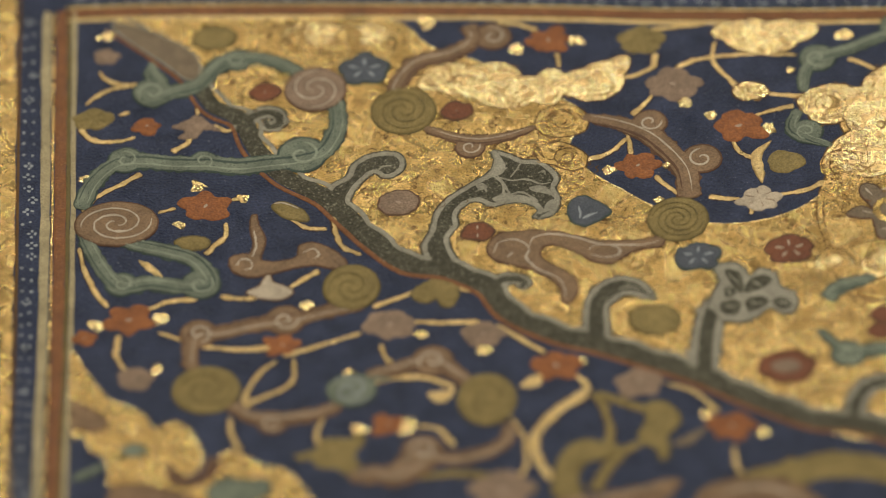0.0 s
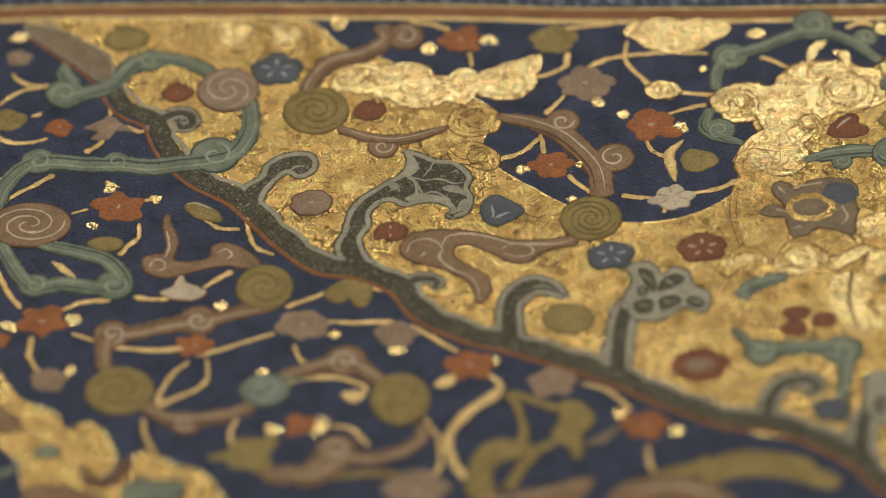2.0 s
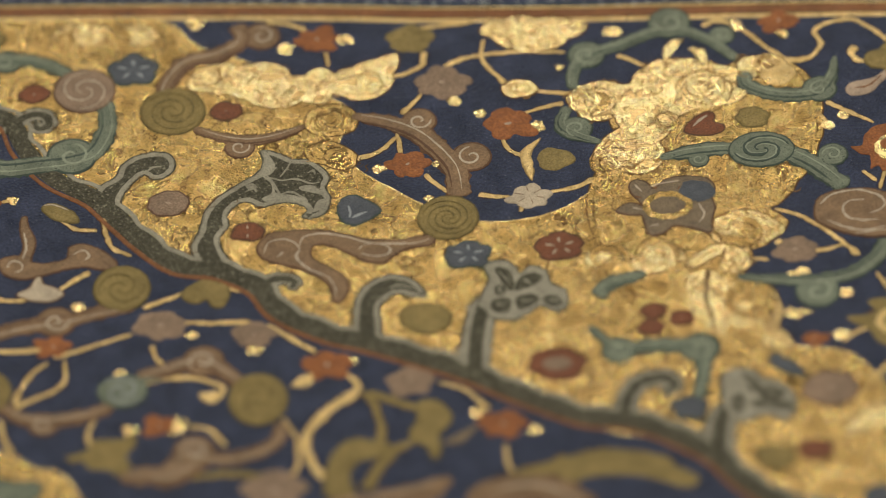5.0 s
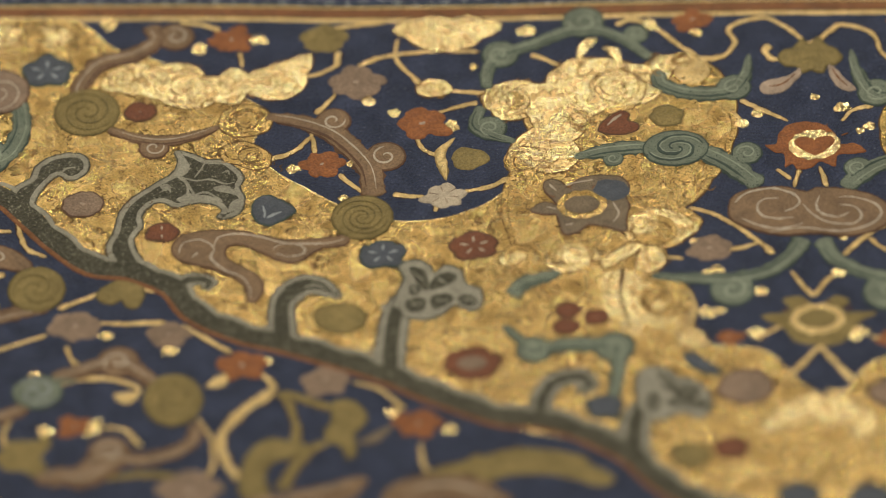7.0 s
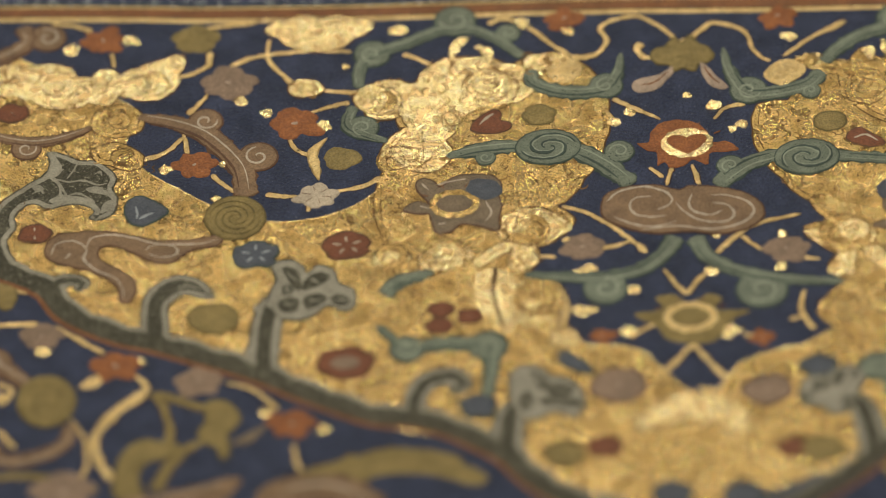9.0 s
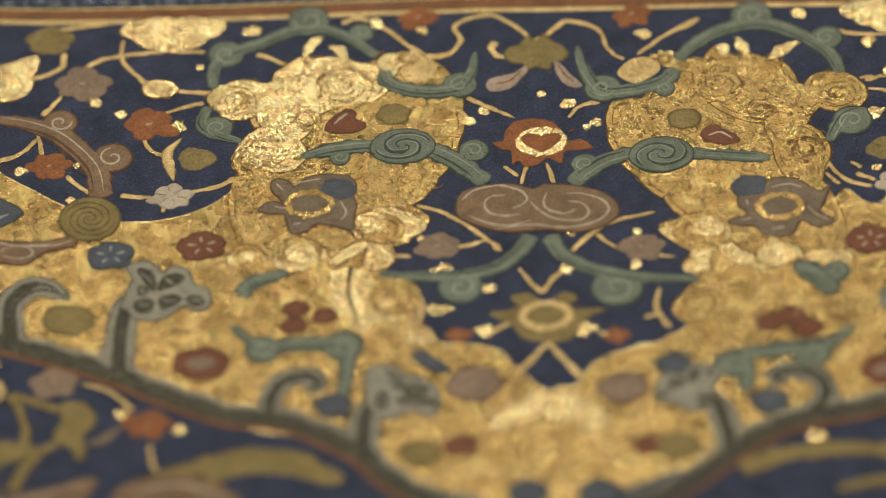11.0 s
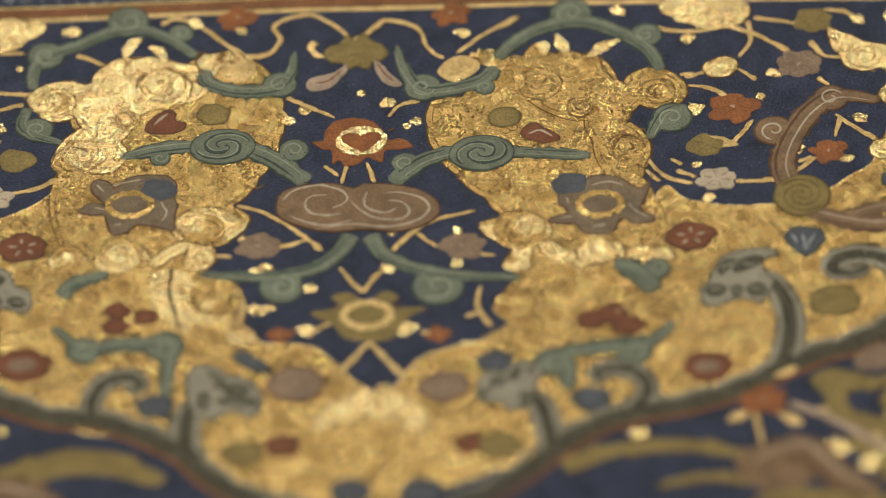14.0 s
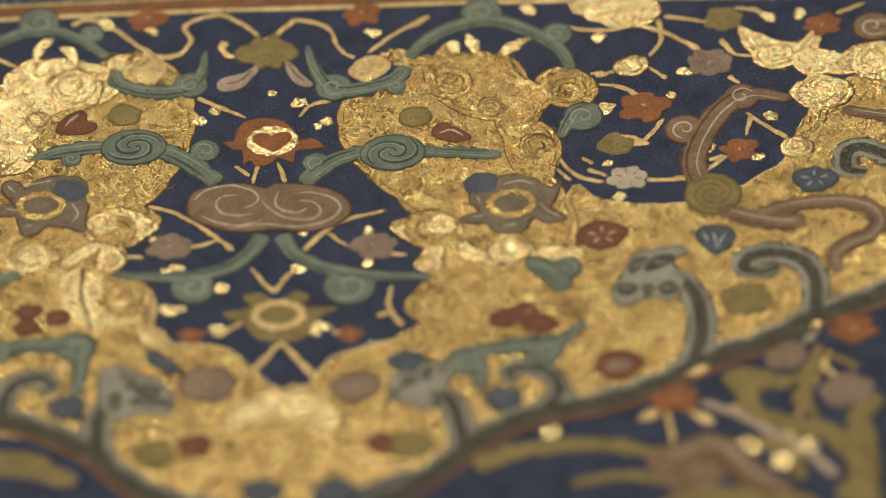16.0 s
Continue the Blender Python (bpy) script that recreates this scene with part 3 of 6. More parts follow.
cloud([(-33.75, 13.13), (-33.97, 16.35), (-31.00, 18.43), (-32.18, 21.73), (-35.56, 23.17), (-36.38, 25.72), (-33.94, 27.12), (-29.75, 26.63), (-27.05, 29.95), (-23.14, 30.60), (-18.67, 28.79), (-14.40, 30.34), (-11.21, 29.18), (-8.46, 25.10), (-7.84, 19.98), (-8.48, 15.44), (-10.90, 9.85), (-14.29, 5.53), (-12.26, 3.20), (-14.30, 0.44), (-16.72, -0.83), (-16.95, -3.53), (-18.68, -5.21), (-15.21, -8.17), (-15.09, -11.42), (-13.34, -15.49), (-17.29, -18.79), (-28.46, -10.83), (-34.42, 2.24)], "pale gold cloud body with scalloped edge and engraved scrolls", 0.16, 2,
      [([(-33.39, 24.13)], 2.43, 1), ([(-21.40, 25.11)], 3.71, -1), ([(-25.45, 20.33)], 1.66, 1), ([(-32.10, 14.38)], 2.56, 1), ([(-27.48, -0.97)], 2.88, -1), ([(-16.90, -8.95)], 3.20, 1), ([(-17.76, 1.96)], 2.82, -1), ([(-33.25, -1.01)], 2.05, 1)], GOLD)
gold_ground([(-38.26, 2.52), (-30.46, 5.59), (-21.63, 1.33), (-17.01, -11.64), (-12.68, -16.25), (-8.76, -17.03), (-5.77, -18.27), (-3.67, -21.05), (-1.47, -24.09), (0.57, -25.24), (2.69, -24.62), (4.91, -21.24), (8.18, -19.56), (12.05, -18.64), (15.67, -21.12), (17.65, -31.93), (14.18, -37.87), (5.79, -41.69), (-1.87, -43.79), (-10.58, -40.98), (-16.17, -38.83), (-21.63, -32.71), (-29.13, -29.97), (-36.62, -26.34), (-40.04, -13.60)], GOLD, 1, "matte gold ground below the pointed blue window")
gold_ground([(0.57, -25.24), (2.69, -24.62), (4.91, -21.24), (8.18, -19.56), (12.05, -18.64), (17.22, -15.61), (22.00, -15.64), (30.09, -9.25), (34.16, 3.49), (37.24, 1.63), (41.64, 0.28), (46.12, 0.01), (50.12, 0.33), (53.32, 1.83), (56.18, 3.91), (58.43, 5.60), (61.16, 11.74), (65.47, 17.28), (73.39, 19.24), (92.39, 14.55), (90.20, -9.89), (68.35, -17.16), (60.62, -19.71), (54.63, -23.05), (48.74, -25.14), (42.85, -27.40), (36.30, -30.13), (30.51, -31.33), (24.66, -33.40), (20.05, -36.13), (15.42, -39.20), (5.53, -35.39)], GOLD, 1, "matte gold ground of the arched band, finely punched")
cloud([(13.39, 0.13), (16.63, 0.71), (14.27, 4.14), (11.42, 8.07), (9.09, 12.15), (8.44, 16.44), (9.18, 20.23), (12.69, 20.61), (16.55, 24.56), (19.85, 26.54), (25.35, 26.44), (28.85, 25.44), (30.56, 21.94), (31.59, 17.96), (31.07, 15.06), (33.34, 12.26), (33.66, 9.48), (32.08, 5.98), (33.49, 3.10), (34.15, -6.05), (25.80, -16.03), (21.19, -18.26), (16.81, -16.92), (14.79, -13.57), (15.59, -10.95), (17.64, -8.90), (16.06, -6.48), (16.82, -4.48)], "pale gold cloud body with scalloped edge and engraved scrolls", 0.14, 2,
      [([(21.55, 22.67)], 2.82, -1), ([(26.08, 17.60)], 1.79, 1), ([(26.83, -5.31)], 2.82, -1), ([(18.11, -1.25)], 3.33, 1), ([(16.72, -13.31)], 2.56, 1), ([(30.78, 10.69)], 2.30, 1), ([(32.23, -15.33)], 2.56, -1)], GOLD)
cloud([(-80.35, 29.47), (-79.67, 31.55), (-78.1, 32.82), (-75.69, 33.38), (-74.47, 32.46), (-72.9, 32.9), (-70.82, 33.12), (-68.9, 32.05), (-68.28, 30.61), (-66.72, 30.59), (-65.66, 31.72), (-64.11, 31.6), (-63.35, 30.71), (-61.25, 31.67), (-58.5, 32.77), (-56.02, 33.6), (-55.93, 31.74), (-56.68, 30.32), (-56.73, 28.47), (-58.13, 26.82), (-60.6, 26.17), (-62.53, 26.95), (-63.55, 27.49), (-64.49, 25.9), (-67.07, 26.46), (-69.16, 25.6), (-71.74, 25.88), (-73.65, 27.31), (-75.58, 28.19), (-78.16, 28.84)], "bright burnished gold cloud over the blue window", 0.16, 3,
      [([(-59.7, 28.87)], 2.1, -1), ([(-70.7, 29.31)], 2.7, 1), ([(-77.93, 31.14)], 1.7, 1), ([(-66.17, 28.98)], 1.5, 1)])
cloud([(-37.06, 24.69), (-36.23, 26.09), (-34.77, 27.07), (-32.03, 27.48), (-30.51, 26.7), (-29.4, 26.88), (-29.03, 28.24), (-27.74, 29.61), (-25.95, 30.66), (-24.02, 30.3), (-22.19, 30.52), (-20.82, 29.38), (-19.01, 29.13), (-17.35, 28.61), (-15.65, 28.83), (-13.66, 29.96), (-12.38, 29.57), (-12.76, 28.4), (-14.8, 27.65), (-15.78, 25.98), (-15.97, 24.61), (-17.47, 22.98), (-19.94, 22.46), (-22.54, 22.13), (-24.14, 21.08), (-24.85, 19.39), (-26.49, 17.14), (-25.69, 14.69), (-27.33, 12.45), (-29.92, 12.12), (-31.53, 13.64), (-33.22, 13.32), (-34.17, 15.42), (-33.32, 17.55), (-31.98, 18.9), (-30.91, 19.73), (-31.49, 21.44), (-33.58, 20.97), (-35.24, 21.39), (-35.82, 23.19)], "bright burnished gold edge of the cloud", 0.12, 3,
      [([(-34.74, 24.3)], 2.0, 1), ([(-21.42, 25.73)], 3.0, -1), ([(-30.56, 15.48)], 2.6, 1), ([(-25.84, 20.58)], 1.3, -1), ([(-14.15, 29.07)], 1.0, 1)])
cloud([(13.49, 27.12), (15.29, 27.88), (17.29, 26.76), (19.97, 26.04), (20.72, 27.73), (21.81, 28.64), (22.5, 27.19), (23.76, 26.6), (25.59, 26.8), (26.97, 26.02), (28.28, 26.27), (28.83, 24.73), (28.99, 23.24), (30.19, 21.74), (31.2, 21.27), (32.18, 22.56), (34.17, 23.3), (36.46, 22.62), (38.2, 20.6), (38.4, 18.74), (37.24, 16.92), (34.95, 16.49), (32.75, 17.34), (31.77, 16.15), (31.17, 14.83), (32.51, 13.69), (33.42, 11.77), (33.59, 9.55), (32.77, 7.8), (32.37, 5.56), (31.0, 4.23), (29.13, 5.22), (27.75, 7.73), (27.12, 12.0), (26.29, 15.29), (23.64, 16.19), (19.68, 20.06), (18.64, 24.32), (15.16, 25.76)], "burnished gold crest of the cloud body with engraved scrolls", 0.12, 3,
      [([(21.59, 21.73)], 2.9, 1), ([(35.14, 19.24)], 2.2, 1), ([(26.05, 17.61)], 1.7, -1), ([(31.03, 10.71)], 2.0, 1), ([(15.55, 26.83)], 1.0, 1)], GOLD)
cloud([(-46.72, 36.72), (-43.76, 38.24), (-39.87, 38.21), (-35.99, 37.62), (-34.06, 36.77), (-36.39, 34.58), (-39.35, 32.88), (-42.58, 33.34), (-45.13, 35.34)], "bright burnished gold cloud below the border", 0.25, 3, [([(-43.80, 36.56)], 1.54, 1)])
cloud([(35.87, 33.27), (39.51, 34.30), (43.38, 33.81), (46.22, 32.68), (46.06, 30.37), (43.03, 28.82), (39.22, 30.14), (37.37, 31.44)], "bright burnished gold cloud below the border", 0.25, 3, [([(41.85, 30.61)], 1.66, 1)])
cloud([(-66.26, 24.92), (-63.98, 25.77), (-61.73, 25.14), (-60.74, 23.23), (-61.16, 21.42), (-62.8, 20.62), (-65.38, 20.62), (-67.03, 22.21)], "gold cloud lobe at the edge of the window", 0.12, 3, [([(-63.91, 23.09)], 1.9, 1)], GOLD)
cloud([(-67.1, 18.73), (-64.43, 19.82), (-62.51, 18.94), (-61.0, 17.27), (-61.3, 15.46), (-62.92, 15.03), (-64.83, 16.08), (-66.43, 16.57)], "gold cloud lobe at the edge of the window", 0.12, 3, [([(-63.39, 17.26)], 1.5, -1)], GOLD)
cloud([(54.98, 28.04), (56.64, 26.94), (59.1, 25.2), (61.63, 24.39), (63.48, 26.43), (64.53, 26.6), (63.96, 23.41), (66.51, 22.13), (67.9, 23.38), (70.53, 23.86), (74.38, 23.28), (74.2, 17.19), (70.66, 17.46), (67.54, 18.79), (64.46, 19.11), (62.36, 18.77), (60.71, 20.87), (58.6, 20.35), (56.72, 21.19), (56.1, 23.19), (55.2, 25.05)], "bright burnished gold cloud over the blue window", 0.08, 3, [([(58.8, 22.92)], 2.3, 1), ([(69.65, 20.89)], 2.9, -1)])
cloud([(59.84, 16.35), (61.01, 18.07), (63.66, 18.82), (66.57, 17.97), (67.57, 16.02), (66.52, 14.2), (63.87, 13.36), (61.35, 14.08)], "bright burnished gold round cloud with engraved rim", 0.06, 4, [([(63.58, 16.15)], 2.9, 1)])
cloud([(62.1, 13.82), (64.24, 13.14), (63.12, 10.41), (61.32, 8.76), (59.95, 9.44), (61.12, 11.16)], "gold neck below the round cloud", 0.05, 3, [], GOLD)
cloud([(58.22, 7.79), (59.02, 9.08), (60.98, 9.34), (62.21, 7.84), (61.79, 6.51), (59.74, 5.89), (58.64, 6.56)], "small burnished gold round cloud", 0.08, 4, [([(60.21, 7.77)], 1.5, 1)])
cloud([(-23.97, -4.39), (-21.7, -3.5), (-20.46, -4.51), (-18.92, -6.0), (-17.22, -6.6), (-15.74, -7.81), (-14.86, -9.5), (-15.07, -11.38), (-16.3, -13.07), (-17.65, -13.4), (-19.54, -12.79), (-20.25, -14.52), (-21.5, -13.97), (-22.36, -11.65), (-23.81, -11.07), (-24.31, -7.79)], "pale gold folded cloud column beside the window", 0.1, 2, [([(-17.48, -9.46)], 2.3, 1)])
cloud([(-20.05, 4.89), (-17.45, 5.66), (-15.17, 4.83), (-13.63, 3.51), (-12.67, 2.07), (-13.74, 1.07), (-15.39, 0.03), (-16.93, -0.11), (-17.07, -1.64), (-16.68, -3.03), (-17.89, -4.37), (-19.18, -4.53), (-20.36, -3.62), (-19.66, -0.96), (-19.93, 0.42), (-21.18, 0.98), (-21.35, 3.18)], "gold cloud lobe with engraved scroll by the blue window", 0.14, 3, [([(-19.16, 3.35)], 1.9, 1), ([(-18.77, -2.4)], 1.4, -1)])
cloud([(-30.37, -2.75), (-30.3, -0.95), (-29.23, 0.32), (-27.28, 0.78), (-25.38, 0.44), (-24.21, -0.75), (-24.13, -2.02), (-25.49, -2.45), (-26.5, -3.63), (-28.75, -3.89)], "bright burnished gold shell-shaped cloud scroll", 0.1, 3, [([(-27.18, -1.49)], 2.3, -1)])
cloud([(-24.36, -2.91), (-22.88, -1.23), (-21.16, 0.08), (-19.47, 0.47), (-19.79, -0.95), (-21.51, -2.16), (-23.49, -3.62)], "bright burnished gold cloud fan", 0.1, 4, [])
cloud([(-35.6, -1.94), (-35.27, -0.16), (-33.58, 0.6), (-31.68, -0.11), (-30.96, -1.44), (-32.15, -2.42), (-34.22, -2.78)], "small burnished gold cloud scroll", 0.14, 3, [([(-33.39, -1.23)], 1.2, 1)])
cloud([(-15.98, -16.05), (-15.65, -14.38), (-14.34, -13.5), (-12.98, -14.52), (-12.42, -16.18), (-13.35, -17.0), (-14.74, -16.7)], "small burnished gold cloud scroll", 0.1, 3, [([(-14.4, -14.94)], 0.9, 1)])
stem([(-21.7, -3.68), (-22.08, -7.98), (-21.53, -11.63), (-21.37, -13.8)], 0.16, INK, 5, label="thin engraved fold line on the gold cloud column")
cloud([(13.3, -0.56), (15.57, -0.14), (17.58, 1.22), (19.5, 1.22), (21.1, -0.02), (21.77, -1.63), (21.24, -2.94), (19.88, -3.17), (18.96, -2.36), (17.62, -3.32), (16.02, -3.35), (14.17, -2.09)], "bright burnished gold cloud scroll", 0.1, 3, [([(19.06, -0.74)], 1.9, 1)])
cloud([(15.85, -6.23), (16.55, -5.21), (17.5, -3.31), (18.91, -3.26), (19.25, -5.02), (18.79, -6.33), (18.96, -7.7), (17.64, -8.39), (16.4, -7.82)], "bright burnished gold cloud scroll", 0.12, 3, [([(16.9, -6.87)], 1.2, 1)])
cloud([(19.84, -3.71), (21.78, -3.44), (22.72, -4.89), (24.19, -5.94), (25.46, -7.05), (25.0, -8.36), (23.46, -7.31), (21.57, -6.86), (20.37, -5.67)], "bright burnished gold cloud fold", 0.1, 3, [])
cloud([(24.17, -5.21), (25.27, -4.05), (27.21, -3.78), (29.14, -4.59), (29.67, -6.27), (29.21, -7.58), (27.34, -6.78), (25.98, -8.0), (24.37, -7.22)], "bright burnished gold shell-shaped cloud scroll", 0.08, 4, [([(26.89, -5.83)], 2.1, -1)])
cloud([(29.72, -5.64), (32.56, -5.28), (34.81, -6.12), (35.09, -7.69), (32.4, -7.71), (29.88, -7.02)], "small burnished gold cloud scroll", 0.12, 3, [([(33.11, -6.6)], 1.1, 1)])
cloud([(14.76, -12.8), (15.68, -11.27), (17.51, -10.54), (19.4, -11.08), (20.06, -12.76), (19.16, -15.02), (17.53, -15.49), (15.83, -15.06)], "gold cloud lobe with engraved scroll by the blue window", 0.1, 3, [([(17.24, -12.95)], 2.2, 1)], GOLD)
cloud([(31.2, -15.25), (32.0, -13.71), (33.63, -13.32), (34.88, -14.61), (34.41, -16.81), (32.7, -17.64), (31.42, -16.8)], "small burnished gold cloud scroll", 0.1, 3, [([(32.98, -15.42)], 1.6, 1)], GOLD)
cloud([(-7.00, -31.08), (-5.58, -27.63), (-1.04, -25.29), (3.96, -26.97), (6.02, -30.23), (4.97, -32.37), (2.55, -29.98), (-1.20, -28.83), (-4.42, -29.93)], "bright burnished gold cloud scroll under the window's point", 0.25, 3, [([(-1.10, -26.62)], 1.79, 1)])

cloud([(40.33, 22.79), (41.71, 23.95), (43.66, 24.12), (44.42, 22.93), (43.80, 21.51), (41.82, 20.98), (40.58, 21.66)], "small burnished gold cloud on a stem", 0.25, 4, [([(42.26, 22.60)], 1.41, 1)])
cloud([(-44.31, 26.76), (-43.63, 28.00), (-41.68, 28.23), (-40.41, 27.40), (-40.12, 26.27), (-42.08, 25.49), (-43.50, 25.59)], "small burnished gold cloud on a stem", 0.25, 4, [([(-42.17, 26.79)], 1.15, 1)])
cloud([(-17.35, 29.44), (-15.05, 30.38), (-12.46, 30.20), (-11.55, 28.84), (-14.16, 28.28), (-16.45, 27.52)], "burnished gold cloud scroll at the top of the cloud body", 0.25, 4, [([(-13.80, 29.18)], 1.15, 1)])
gold_ground([(-14.52, 27.38), (-12.49, 29.55), (-10.63, 27.57), (-11.67, 25.79), (-13.29, 25.63)], STEM, 4, "small dull gold leaf beside the green ribbon", 0.0, 6, "leaf", "leaf", "painted leaves")
gold_ground([(10.22, 24.74), (11.77, 26.90), (13.85, 26.97), (14.91, 25.19), (12.20, 23.16)], STEM, 4, "small dull gold leaf beside the green ribbon", 0.0, 6, "leaf", "leaf", "painted leaves")
cloud([(-95.92, 39.15), (-94.22, 40.53), (-91.88, 40.75), (-89.28, 40.02), (-88.45, 38.66), (-89.82, 37.45), (-92.55, 37.25), (-94.83, 37.49)], "pale gold cloud lightly engraved on the gold ground", 0.12, 3, [([(-92.22, 38.91)], 1.3, 1)])
cloud([(-88.24, 39.58), (-85.76, 40.35), (-83.18, 38.7), (-83.98, 37.26), (-86.32, 36.85)], "pale gold cloud lightly engraved on the gold ground", 0.12, 3, [])
cloud([(-98.67, 38.84), (-96.39, 40.21), (-93.14, 40.22), (-89.88, 40.60), (-85.98, 40.38), (-83.39, 38.75), (-82.76, 36.11), (-85.69, 35.71), (-89.25, 36.65), (-93.15, 36.12), (-96.40, 37.04)], "pale gold cloud lightly engraved on the gold ground", 0.2, 2, [([(-93.79, 38.39)], 1.54, 1), ([(-87.94, 38.25)], 1.66, -1)], GOLD)

# tiny engraved curls over the gold grounds
def inside(q, line):
    hit = False
    for a, b in zip(line, line[1:] + line[:1]):
        if (a[1] > q[1]) != (b[1] > q[1]) and q[0] < (b[0] - a[0]) * (q[1] - a[1]) / (b[1] - a[1]) + a[0]:
            hit = not hit
    return hit


curl_v, curl_f = [], []
rng = random.Random(11)
zones = [[(-106.80, 39.85), (-83.38, 39.49), (-78.88, 34.59), (-63.45, 25.42), (-62.90, 18.95), (-50.95, 3.69), (-31.57, 9.01), (-25.93, -17.47), (-38.81, -23.92), (-70.32, -6.12), (-88.13, 9.34), (-99.03, 23.68)], [(-34.37, 4.05), (-32.08, 14.84), (-27.11, 28.29), (-9.03, 26.99), (-8.88, 15.01), (-15.74, 4.54), (-18.92, -11.50), (-9.68, -19.33), (2.67, -27.33), (5.87, -39.93), (-13.64, -38.57), (-35.29, -24.65)], [(9.97, 18.31), (16.78, 24.08), (28.42, 23.82), (33.10, 6.79), (42.87, -0.58), (59.28, 4.14), (70.74, 12.14), (68.54, -14.93), (42.90, -26.69), (21.38, -35.20), (3.11, -33.37), (3.62, -24.54), (15.44, -18.57), (20.14, -4.63), (11.40, 9.90)]]
for zone, want in zip(zones, (560, 440, 540)):
    x0, x1 = min(q[0] for q in zone), max(q[0] for q in zone)
    y0, y1 = min(q[1] for q in zone), max(q[1] for q in zone)
    while want:
        q = (rng.uniform(x0, x1), rng.uniform(y0, y1))
        if not inside(q, zone):
            continue
        want -= 1
        r = rng.uniform(0.3, 0.9)
        kind = rng.random()
        if kind < 0.55:
            line = spiral_points(q[0], q[1], r * 0.1, r, rng.uniform(0.7, 1.5), rng.uniform(0, 6), rng.choice((-1, 1)), n=14)
        else:
            a = rng.uniform(0, 6.28)
            line = spline([(q[0] + r * (t * math.cos(a) - 0.4 * math.sin(t * 5) * math.sin(a)), q[1] + r * (t * math.sin(a) + 0.4 * math.sin(t * 5) * math.cos(a))) for t in (-1, -0.5, 0, 0.5, 1)], n=4)
        v, f = stroke_mesh(line, rng.uniform(0.07, 0.14), height(2) + 0.012, (0.5, 0.4), wobble=0.5)
        curl_f += [tuple(i + len(curl_v) for i in fc) for fc in f]
        curl_v += v
tagged(mesh_object("engraved_curls", curl_v, curl_f, INK), "tiny brown curls engraved all over the gold grounds", "engraved curls", "", "stuff")

# short engraved strokes over the clouds
mark_v, mark_f = [], []
for edge, layer, bright in SCORED:
    x0, x1, y0, y1 = min(q.x for q in edge), max(q.x for q in edge), min(q.y for q in edge), max(q.y for q in edge)
    for _ in range(int((x1 - x0) * (y1 - y0) * (0.28 if bright else 0.14))):
        q = (rng.uniform(x0, x1), rng.uniform(y0, y1))
        if not inside(q, edge):
            continue
        r = rng.uniform(0.3, 0.85)
        line = spiral_points(q[0], q[1], r * 0.7, r, rng.uniform(0.25, 0.6), rng.uniform(0, 6), rng.choice((-1, 1)), n=9)
        v, f = stroke_mesh(line, rng.uniform(0.08, 0.16), height(layer + 1) + 0.035, (0.3, 0.3), wobble=0.8)
        mark_f += [tuple(i + len(mark_v) for i in fc) for fc in f]
        mark_v += v
tagged(mesh_object("engraved_strokes", mark_v, mark_f, SCORE), "short engraved strokes in the burnished gold clouds", "engraved strokes", "", "stuff")

# ---------------------------------------------------------------- the dark scalloped vine and its leaves
def vine(points, side):
    ob = empty("scalloped_vine", "blackened silver arching vine with grey and rust red edge lines", "vine", "arching vines")
    path = spline(points, n=8)
    for off, wid, mat, lay, nm in ((side * 0.26, 2.82, DARK, 3.5, "body"), (side * 1.41, 0.70, GREY, 3.6, "grey_edge"), (-side * 1.34, 0.64, RUST, 3.8, "rust_edge")):
        line, gone = [], 0.0
        for k, q in enumerate(beside(path, off)):
            gone += (path[k] - path[k - 1]).length if k else 0
            way = (path[min(k + 1, len(path) - 1)] - path[max(k - 1, 0)]).normalized()
            bow = 0.5 * abs(math.sin(gone * 0.62)) * side if nm == "grey_edge" else 0.0
            line.append(q + Vector((-way.y, way.x)) * bow)
        v, f = stroke_mesh(line, wid, height(lay), (0.6, 1.0))
        mesh_object(nm, v, f, mat, ob)
    return ob


vine([(-114.94, 41.70), (-110.05, 36.77), (-106.47, 32.86), (-103.88, 27.63), (-100.64, 25.15), (-99.04, 20.46), (-95.82, 15.70), (-91.33, 12.25), (-88.77, 8.92), (-85.59, 4.65), (-81.77, 0.82), (-77.29, -0.33), (-72.84, -3.28), (-70.34, -7.47), (-65.28, -11.07), (-60.21, -13.13), (-54.52, -15.77), (-48.85, -18.75), (-43.22, -22.44), (-36.33, -26.27)] + [(-32.21, -26.98), (-28.47, -28.54), (-25.07, -30.78), (-21.71, -33.55), (-18.84, -37.5), (-14.77, -41.02), (-8.88, -43.45)], 1)
vine([(7.51, -44.69), (12.71, -42.22), (16.68, -39.44), (20.03, -36.42), (23.63, -33.77), (28.7, -31.8), (35.11, -30.84), (40.83, -29.1), (45.58, -26.63), (50.72, -24.2), (54.63, -23.05), (60.62, -19.71), (68.39, -16.72), (78.62, -10.53)], 1)
hook([(-100.97, 23.32), (-99.67, 25.37), (-97.73, 26.37), (-96.31, 25.83), (-96.18, 24.44), (-97.35, 23.95), (-97.73, 25.08)], 1.41)
